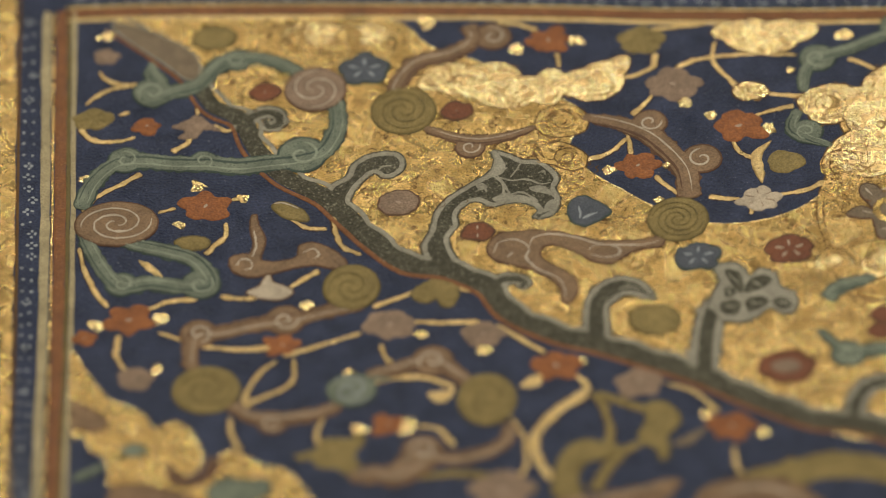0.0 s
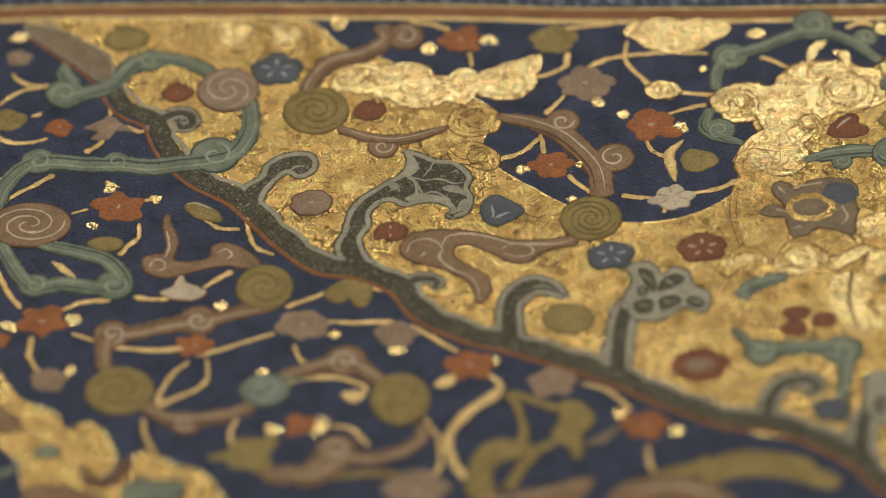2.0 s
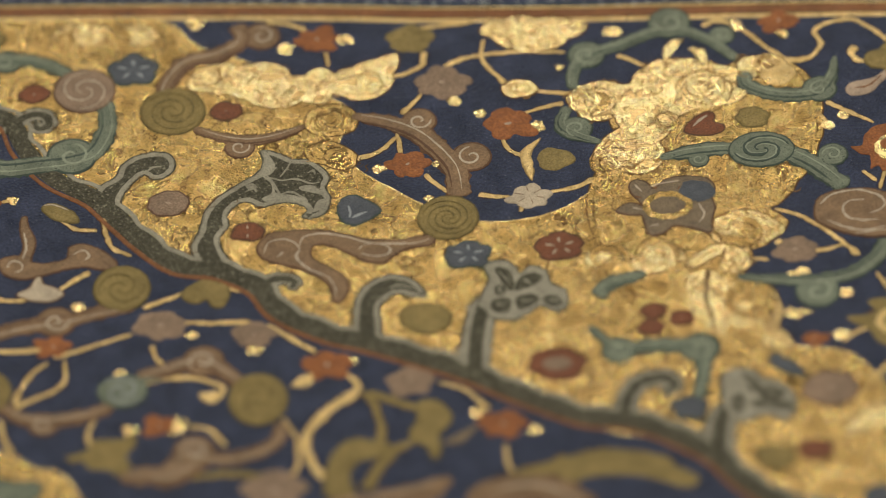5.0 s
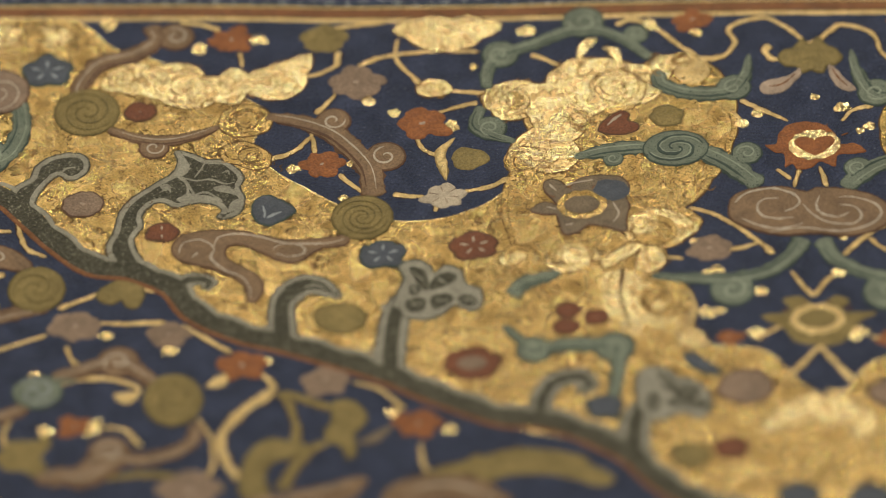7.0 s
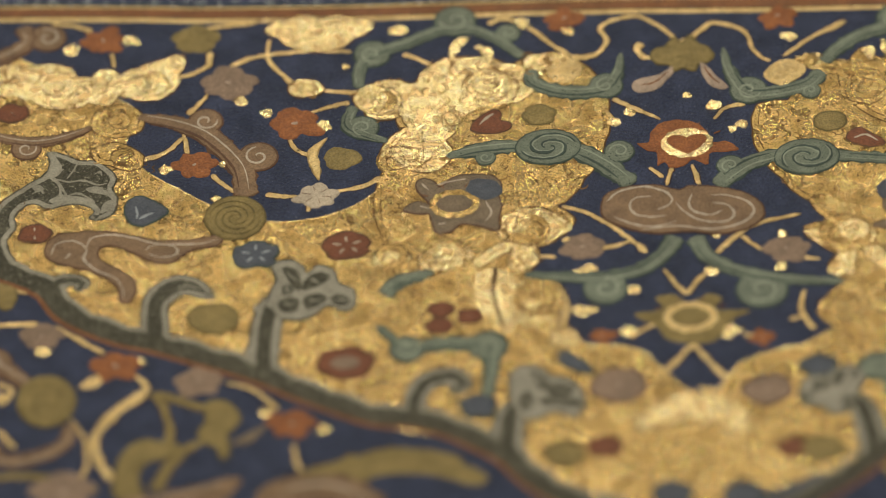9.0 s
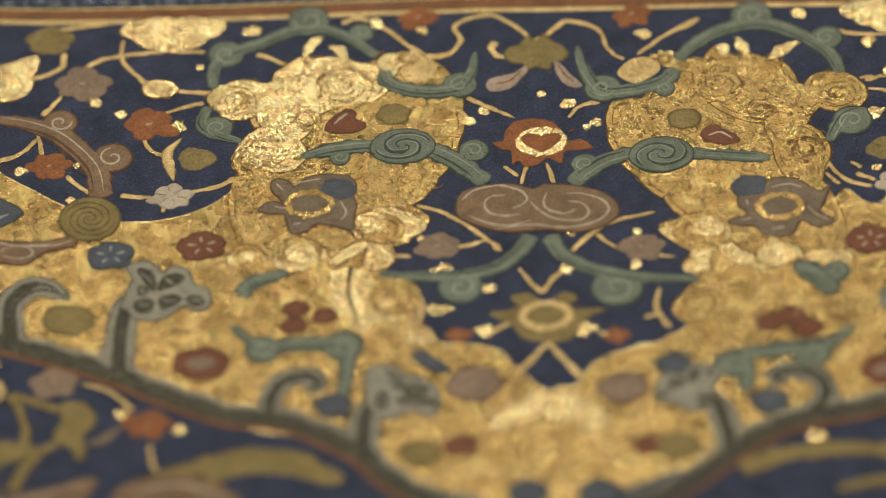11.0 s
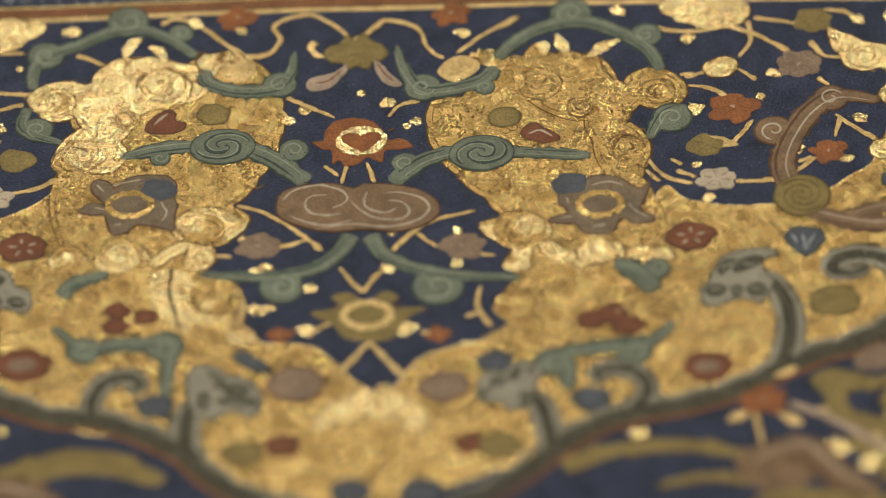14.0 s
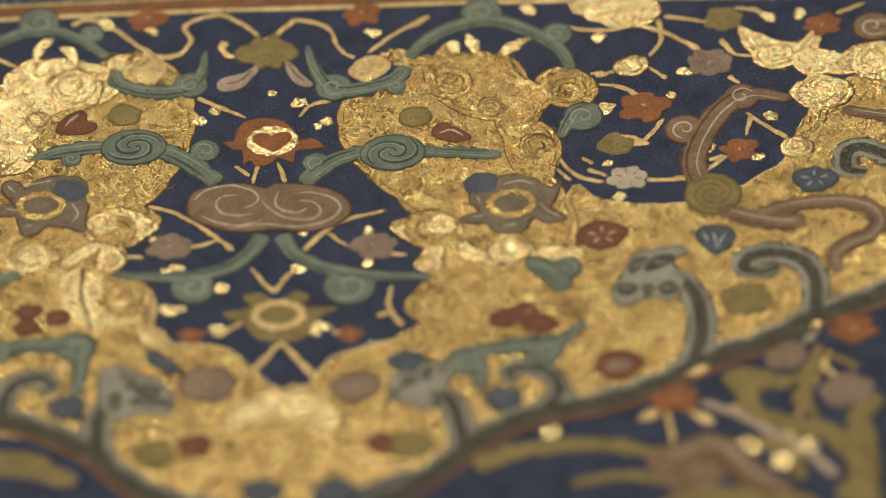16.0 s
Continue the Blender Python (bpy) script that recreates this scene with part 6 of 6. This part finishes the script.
figure("flower", [(-63.35, 9.03), (-62.59, 10.45), (-61.26, 10.66), (-60.07, 9.83), (-58.57, 8.33), (-59.32, 7.19), (-61.27, 6.08), (-62.50, 6.39), (-63.18, 7.42)], SLATE, GREEN_DARK, "slate blue heart-shaped painted flower on gold", "flower", "painted flowers", [[(-62.15, 9.15), (-61.97, 8.05), (-62.05, 7.16)], [(-61.79, 7.05), (-60.91, 7.66), (-60.04, 7.99)]], 6, SLATE_PALE, 0.32)
leaf([(-112.24, 3.19), (-110.95, 1.94), (-109.34, 0.04)], 1.02, STEM, "small gold pointed leaf")


def drop(points, mat, label, streak):
    """A drop-shaped petal with a pale streak."""
    ob = empty("drop_leaf", label, "leaf", "painted leaves")
    v, f = patch_mesh(spline(points, True, 6), height(4), 0.15, dome=0.03)
    mesh_object("blade", v, f, mat, ob)
    v, f = stroke_mesh(spline(streak), 0.2, height(5) + 0.04, (0.5, 0.5), wobble=0.5)
    mesh_object("vein", v, f, RUST, ob)
    return ob


drop([(-0.29, 27.10), (-1.83, 25.91), (-4.05, 25.43), (-5.00, 24.48), (-4.54, 23.25), (-2.60, 23.29), (-1.25, 24.58), (-0.14, 26.16)], ROSE, "pale rose drop-shaped leaf below the ochre flower", [(-0.79, 26.21), (-2.34, 24.66), (-3.97, 24.31)])
drop([(2.96, 27.51), (3.90, 26.80), (4.85, 25.06), (6.06, 23.31), (5.02, 23.02), (3.89, 23.84), (3.19, 25.37)], ROSE, "pale rose drop-shaped leaf below the ochre flower", [(3.38, 26.83), (4.08, 25.12), (5.05, 23.85)])
for pts in ([(-25.48, 30.40), (-24.75, 32.57), (-23.16, 33.66)], [(-20.99, 29.15), (-21.30, 31.21), (-22.69, 32.14)], [(22.49, 26.27), (22.35, 28.14), (22.26, 28.71)], [(24.02, 29.83), (24.54, 27.92), (25.01, 26.20)], [(31.44, 28.33), (28.96, 27.10), (27.37, 25.59)], [(-8.10, 18.44), (-7.12, 18.74), (-6.65, 19.07)]):
    leaf(pts, 1.66, BRIGHT, "small burnished gold horn leaf on the cloud")
leaf([(-40.02, 18.62), (-41.70, 16.45), (-41.46, 13.68), (-41.19, 11.83)], 1.41, STEM, "small gold sheath leaf blade")
leaf([(39.87, 11.60), (41.73, 10.50), (43.61, 9.85)], 1.66, STEM, "small gold sheath leaf blade")
leaf([(44.76, -27.33), (46.72, -26.63), (47.71, -26.11)], 1.28, STEM, "small gold pointed leaf blade")
leaf([(39.21, -33.88), (40.53, -33.13), (41.84, -32.64)], 1.54, STEM, "small gold pointed leaf blade")
leaf([(44.97, -33.13), (46.48, -34.17), (47.68, -35.18)], 1.66, STEM, "small gold pointed leaf blade")
leaf([(47.60, -40.48), (49.91, -43.35), (52.27, -45.53)], 1.66, STEM, "small gold pointed leaf blade")
leaf([(-69.22, -19.18), (-67.61, -18.37), (-66.32, -17.10)], 1.79, STEM, "small gold pointed leaf blade")

# ---------------------------------------------------------------- thin gold stems
W, N = 0.60, 0.52


def gold_stem(pts):
    stem(pts, W if len(pts) > 2 else N)


gold_stem([(-119.09, 25.23), (-117.79, 23.04), (-115.20, 22.53), (-112.61, 23.04)])
gold_stem([(-114.56, 26.83), (-113.27, 27.22)])
gold_stem([(-105.50, 27.72), (-105.50, 26.33)])
gold_stem([(-108.40, 20.51), (-107.11, 21.54), (-105.82, 23.13)])
gold_stem([(-103.88, 24.40), (-102.26, 23.67), (-101.29, 23.98)])
gold_stem([(-118.70, 11.45), (-116.46, 14.07), (-113.88, 15.76), (-111.95, 17.21)])
gold_stem([(-110.00, 10.71), (-108.07, 11.33)])
gold_stem([(-102.28, 8.74), (-102.41, 6.47), (-103.89, 4.73), (-104.53, 3.68)])
gold_stem([(-101.63, 12.35), (-100.02, 12.72)])
gold_stem([(-118.99, 5.55), (-118.33, 1.89), (-117.03, -1.80), (-115.74, -4.13)])
gold_stem([(-90.06, 8.99), (-89.75, 6.24), (-88.80, 3.92), (-86.88, 2.73)])
gold_stem([(-95.89, -2.94), (-93.96, -1.24), (-91.71, 0.45)])
gold_stem([(-102.93, -3.01), (-100.37, -3.60), (-97.81, -3.38)])
gold_stem([(-111.90, -4.97), (-108.70, -3.61), (-105.49, -3.33)])
gold_stem([(-85.66, -5.75), (-83.09, -4.53), (-80.52, -3.32)])
gold_stem([(-81.21, -8.24), (-78.02, -8.59), (-73.55, -8.65)])
gold_stem([(-86.97, -9.73), (-90.17, -10.90), (-93.37, -12.08), (-95.92, -12.84)])
gold_stem([(-114.44, -8.70), (-114.75, -11.83), (-113.47, -14.59)])
gold_stem([(-109.97, -8.49), (-106.77, -10.01), (-104.22, -11.05), (-100.39, -11.70), (-96.55, -11.46)])
gold_stem([(-94.65, -13.35), (-94.66, -16.49), (-95.94, -18.20), (-99.13, -19.82), (-100.40, -20.82)])
gold_stem([(-96.56, -13.70), (-98.48, -15.39), (-99.76, -18.00), (-100.53, -20.46)])
gold_stem([(-84.75, -11.64), (-84.44, -13.45), (-83.50, -14.85)])
gold_stem([(-101.99, -22.34), (-101.68, -25.02), (-100.73, -27.74)])
gold_stem([(-91.19, -22.47), (-92.15, -25.53), (-91.53, -28.22)])
gold_stem([(-81.04, -24.79), (-78.50, -25.37), (-76.63, -28.13)])
gold_stem([(-70.23, -24.03), (-68.69, -27.66), (-68.75, -32.09), (-70.36, -33.77)])
gold_stem([(-71.64, -9.20), (-69.11, -11.58), (-66.28, -13.97)])
gold_stem([(-52.69, -19.62), (-49.54, -21.12), (-47.07, -24.37)])
gold_stem([(-45.29, -29.79), (-45.05, -33.34), (-43.51, -35.19)])
gold_stem([(-76.04, -3.11), (-73.49, -4.15), (-72.22, -5.12)])
gold_stem([(-64.28, 34.25), (-63.99, 31.92)])
gold_stem([(-71.03, 39.74), (-68.43, 39.13), (-66.50, 38.09)])
gold_stem([(-54.17, 37.41), (-50.27, 37.85), (-47.01, 38.23)])
gold_stem([(-52.94, 33.63), (-53.31, 31.33), (-55.60, 30.07), (-57.22, 29.88)])
gold_stem([(-53.40, 26.71), (-54.73, 24.94), (-55.72, 23.61)])
gold_stem([(-50.72, 31.19), (-47.78, 32.42), (-43.88, 32.85), (-40.00, 32.82), (-36.77, 32.46)])
gold_stem([(-46.10, 35.11), (-46.37, 31.88), (-44.62, 29.00), (-43.36, 27.55)])
gold_stem([(-40.79, 26.48), (-37.58, 25.85), (-35.00, 25.52)])
gold_stem([(-41.85, 22.85), (-39.57, 23.65), (-37.30, 24.17)])
gold_stem([(-44.33, 18.85), (-43.60, 16.98), (-41.38, 15.48)])
gold_stem([(-61.00, 16.55), (-58.40, 17.78), (-56.43, 19.97)])
gold_stem([(-56.41, 20.89), (-55.96, 17.19)])
gold_stem([(-53.32, 13.66), (-52.07, 11.95), (-50.49, 10.49)])
gold_stem([(-47.29, 10.04), (-45.69, 9.59), (-43.76, 9.49)])
gold_stem([(-39.26, 9.88), (-36.68, 10.38), (-34.07, 11.70)])
gold_stem([(-42.63, 6.92), (-41.86, 10.97)])
gold_stem([(-30.88, 31.62), (-28.98, 30.46), (-26.76, 29.01)])
gold_stem([(-25.39, 30.95), (-24.68, 32.75), (-23.36, 33.58)])
gold_stem([(-20.90, 29.70), (-21.16, 31.57), (-22.44, 32.12)])
gold_stem([(-21.01, 35.74), (-19.03, 36.52), (-16.49, 34.95), (-14.01, 31.98), (-11.52, 29.48), (-10.02, 26.60)])
gold_stem([(-11.52, 29.48), (-8.92, 29.76), (-7.53, 31.98), (-8.08, 34.34), (-4.13, 35.73), (-0.99, 33.36), (0.85, 30.91)])
gold_stem([(-7.28, 22.43), (-4.78, 20.68), (-1.96, 18.64)])
gold_stem([(4.15, 18.20), (5.52, 19.94), (7.80, 20.43)])
gold_stem([(-8.01, 20.46), (-7.12, 18.74)])
gold_stem([(-13.77, 5.49), (-11.25, 4.40), (-8.15, 1.73), (-6.01, -0.69), (-4.50, -2.61)])
gold_stem([(-6.01, -0.51), (-8.29, -1.43), (-9.88, -1.32)])
gold_stem([(-2.70, -5.45), (-1.53, -7.79), (-0.33, -9.67)])
gold_stem([(-0.33, -9.67), (1.38, -7.09), (3.03, -6.04)])
gold_stem([(-17.60, -2.13), (-14.74, -2.60)])
gold_stem([(-14.60, -7.31), (-14.09, -10.50), (-14.70, -14.50)])
gold_stem([(-14.10, -10.77), (-11.76, -11.11)])
gold_stem([(-3.58, 10.97), (-2.05, 9.21)])
gold_stem([(-1.02, 10.78), (-1.79, 7.92)])
gold_stem([(1.24, 11.08), (2.06, 7.83)])
gold_stem([(-6.99, -15.94), (-5.34, -14.71), (-3.71, -13.93)])
gold_stem([(3.41, -3.28), (5.32, -1.18), (7.99, 0.86), (13.20, 2.23)])
gold_stem([(6.30, -0.81), (8.41, -3.26)])
gold_stem([(13.13, -4.75), (15.03, -5.19)])
gold_stem([(13.03, -9.98), (12.48, -13.08), (13.76, -16.34)])
gold_stem([(12.62, -13.99), (11.00, -14.48)])
gold_stem([(5.79, -16.55), (7.36, -16.86)])
gold_stem([(12.47, 27.76), (15.89, 30.66), (19.93, 33.03)])
gold_stem([(20.14, 26.05), (18.55, 26.49), (15.61, 26.05)])
gold_stem([(22.46, 26.74), (22.90, 28.55)])
gold_stem([(23.94, 29.65), (24.71, 26.51)])
gold_stem([(31.30, 28.16), (28.63, 27.04), (27.26, 25.79)])
gold_stem([(37.67, 21.77), (39.30, 21.97)])
gold_stem([(46.70, 30.31), (49.57, 29.55), (51.47, 28.89)])
gold_stem([(43.70, 29.22), (46.82, 27.51), (50.48, 24.35)])
gold_stem([(46.02, 29.91), (46.11, 26.65), (44.63, 24.02)])
gold_stem([(35.31, 29.79), (39.13, 28.75), (43.04, 29.01)])
gold_stem([(43.89, 22.71), (46.29, 20.15)])
gold_stem([(38.52, 20.02), (41.06, 19.30), (42.89, 17.73)])
gold_stem([(45.51, 13.78), (43.71, 11.21), (42.31, 9.70)])
gold_stem([(35.78, 8.35), (36.99, 7.31)])
gold_stem([(36.29, 6.47), (38.45, 5.16)])
gold_stem([(42.87, 3.98), (45.76, 3.87), (47.37, 3.98)])
gold_stem([(52.87, 25.96), (54.31, 23.50), (56.84, 22.78)])
gold_stem([(-14.87, -7.59), (-14.08, -9.59), (-14.37, -11.63), (-15.23, -13.48)])
gold_stem([(38.16, 21.40), (39.92, 21.80), (41.70, 22.48)])
gold_stem([(33.05, 9.08), (33.99, 6.89), (35.60, 5.13), (38.00, 4.21)])
gold_stem([(45.85, 4.02), (47.82, 4.05), (50.18, 5.36), (52.22, 7.05)])
gold_stem([(53.39, 19.89), (54.57, 18.39)])
gold_stem([(54.86, 13.75), (56.65, 11.74), (59.35, 9.17)])
gold_stem([(55.47, 13.23), (54.59, 10.11)])
gold_stem([(50.13, 6.44), (51.79, 7.19)])
gold_stem([(54.86, 30.87), (57.40, 30.15), (59.20, 28.10)])
gold_stem([(66.39, 28.76), (69.75, 30.28)])
gold_stem([(61.80, 11.67), (63.83, 12.84), (62.26, 9.33), (60.19, 7.53)])
gold_stem([(32.78, 6.83), (34.25, 4.85)])
gold_stem([(61.48, -24.99), (59.94, -28.40), (57.63, -33.51), (55.96, -38.66)])
gold_stem([(49.45, -32.69), (53.69, -35.33), (58.34, -40.67)])
gold_stem([(42.45, -32.88), (42.83, -36.46), (42.95, -39.13)])
gold_stem([(59.45, -26.57), (62.95, -30.49), (65.18, -34.27)])
gold_stem([(64.55, -34.20), (65.24, -41.36), (64.12, -47.41)])
for pts, w in (([(-44.16, -36.03), (-39.06, -34.10), (-34.61, -33.01), (-28.47, -35.10)], 1.92), ([(-45.13, -35.48), (-39.38, -33.67), (-33.64, -32.31), (-26.74, -34.12)], 2.18),
               ([(60.29, -23.97), (59.31, -28.34), (57.00, -33.45)], 1.66),
               ([(20.49, -39.18), (24.38, -37.63), (29.50, -36.90), (35.80, -37.35), (41.36, -39.32)], 2.30), ([(30.96, -43.22), (36.72, -42.21), (41.06, -43.35)], 1.54), ([(61.48, -48.91), (64.16, -43.01), (63.78, -35.90), (66.58, -32.63)], 2.82), ([(52.19, -38.28), (55.83, -40.42), (56.74, -44.92)], 1.92), ):
    stem(pts, w, OLIVE, 3, label="olive ochre vine stem on the blue ground")


def broad_leaf(pts, mat, words):
    v, f = patch_mesh(spline(pts, True, 6), height(4), 0.2)
    tagged(mesh_object("broad_leaf", v, f, mat), words, "leaf", "painted leaves")


broad_leaf([(40.12, -38.85), (45.25, -38.03), (48.85, -40.60), (47.96, -44.04), (44.07, -45.41), (40.44, -43.29)], MAUVE, "broad mauve-brown leaf on the blue ground")
broad_leaf([(41.50, -46.03), (46.63, -44.96), (52.23, -46.05), (57.79, -47.66), (57.45, -52.01), (41.19, -50.39)], OLIVE, "broad olive ochre leaf on the blue ground")
broad_leaf([(-108.54, 24.56), (-106.53, 25.74), (-105.50, 26.43), (-103.94, 24.87), (-102.78, 23.51), (-104.72, 23.89), (-105.76, 22.48), (-107.82, 22.68), (-107.05, 23.84)], PINK, "greyed mauve star-shaped leaf on the blue ground")
broad_leaf([(-43.53, -36.07), (-37.79, -33.72), (-33.93, -31.28), (-28.91, -32.87), (-23.96, -36.22), (-25.27, -37.91), (-30.26, -35.89), (-35.94, -35.59), (-41.05, -37.96)], OLIVE, "broad olive ochre leaf on the blue ground")
broad_leaf([(-49.88, -37.49), (-46.67, -35.02), (-42.25, -35.25), (-40.44, -38.87), (-43.69, -43.09), (-48.71, -41.95)], MAUVE, "broad mauve-brown leaf on the blue ground")
broad_leaf([(-60.61, -36.93), (-55.52, -35.43), (-51.72, -34.75), (-53.04, -37.77), (-58.13, -39.70)], MAUVE, "broad mauve-brown leaf on the blue ground")
broad_leaf([(-94.73, -28.61), (-93.30, -28.24), (-92.18, -27.50), (-91.53, -26.19), (-89.46, -26.21), (-88.18, -26.19), (-86.90, -25.46), (-86.75, -27.25), (-87.88, -28.97), (-87.26, -30.78), (-88.86, -32.03), (-89.81, -31.09), (-92.03, -30.75), (-92.82, -29.38), (-93.94, -29.63)], OLIVE, "broad olive ochre leaf on the blue ground")


def gold_bud(spots, r):
    bud(spots, r, 1.25)


gold_bud([(-116.04, 39.89)], 1.09)
gold_bud([(-93.01, -4.90)], 0.90)
gold_bud([(-109.65, -6.26)], 1.15)
gold_bud([(-117.01, -7.04)], 0.96)
gold_bud([(-110.28, -14.31)], 1.02)
gold_bud([(-100.34, 12.56)], 0.77)
gold_bud([(-66.28, 30.38)], 0.64)
gold_bud([(-68.81, 35.15)], 1.02)
gold_bud([(-62.11, 36.27)], 1.02)
gold_bud([(-79.15, 40.00)], 1.15)
gold_bud([(-37.48, 30.00)], 0.51)
gold_bud([(-49.74, 25.40)], 0.96)
gold_bud([(-58.58, 14.86)], 0.90)
gold_bud([(-52.00, 15.42)], 0.64)
gold_bud([(-40.42, 20.66)], 0.90)
gold_bud([(-46.81, 23.12)], 0.77)
gold_bud([(-52.89, 9.71)], 0.77)
gold_bud([(-107.55, 8.57)], 0.83)
gold_bud([(-105.50, 14.85)], 1.02)
gold_bud([(-118.53, 16.66)], 0.77)
gold_bud([(-88.28, -15.93)], 0.77)
gold_bud([(-82.31, -24.72)], 1.54)
gold_bud([(-87.39, -24.89)], 1.02)
gold_bud([(-73.28, -13.15)], 1.02)
gold_bud([(-80.27, -10.26)], 0.77)
gold_bud([(-48.35, -24.75)], 0.90)
gold_bud([(-42.07, -27.74)], 0.90)
gold_bud([(-62.16, -15.54)], 0.64)
gold_bud([(-105.82, 18.99)], 0.38)
gold_bud([(-69.95, 22.09)], 0.51)
gold_bud([(-40.29, 20.48)], 0.90)
gold_bud([(-31.40, 35.56)], 1.02)
gold_bud([(-5.45, 20.09)], 0.77)
gold_bud([(4.25, 20.50)], 1.02)
gold_bud([(1.24, 22.37)], 0.58)
gold_bud([(-13.35, 0.02)], 0.64)
gold_bud([(-10.99, -4.86)], 0.77)
gold_bud([(-6.34, -8.35)], 1.02)
gold_bud([(2.71, -6.01)], 0.90)
gold_bud([(-7.27, -15.02)], 1.02)
gold_bud([(-10.93, -11.17)], 0.77)
gold_bud([(-11.86, 33.87)], 0.90)
gold_bud([(4.48, -15.85)], 1.28)
gold_bud([(-17.12, 35.46)], 1.02)
gold_bud([(-12.17, -5.11)], 0.77)
gold_bud([(3.43, -0.56)], 0.51)
gold_bud([(11.11, -0.77)], 0.77)
gold_bud([(10.50, -5.97)], 0.77)
gold_bud([(3.93, -15.49)], 1.15)
gold_bud([(6.25, 16.54)], 0.64)
gold_bud([(13.32, 31.10)], 0.90)
gold_bud([(15.65, 26.78)], 1.54)
gold_bud([(31.30, 32.99)], 0.90)
gold_bud([(39.04, 27.56)], 0.90)
gold_bud([(39.02, 16.10)], 1.15)
gold_bud([(48.43, 21.04)], 0.90)
gold_bud([(46.73, 17.34)], 0.77)
gold_bud([(38.59, 7.15)], 0.64)
gold_bud([(50.28, 8.53)], 0.77)
gold_bud([(55.61, 6.53)], 0.90)
gold_bud([(62.20, 29.19)], 0.90)
gold_bud([(58.62, 29.09)], 0.90)
gold_bud([(39.50, 1.77)], 0.90)
gold_bud([(51.18, -39.07)], 1.79)
gold_bud([(55.10, -41.67)], 1.79)
gold_bud([(57.78, -39.73)], 1.28)
gold_bud([(59.90, -20.80)], 1.15)
gold_bud([(29.33, -34.67)], 1.28)
gold_bud([(7.32, 17.20)], 0.77)
gold_bud([(57.71, 13.00)], 0.90)
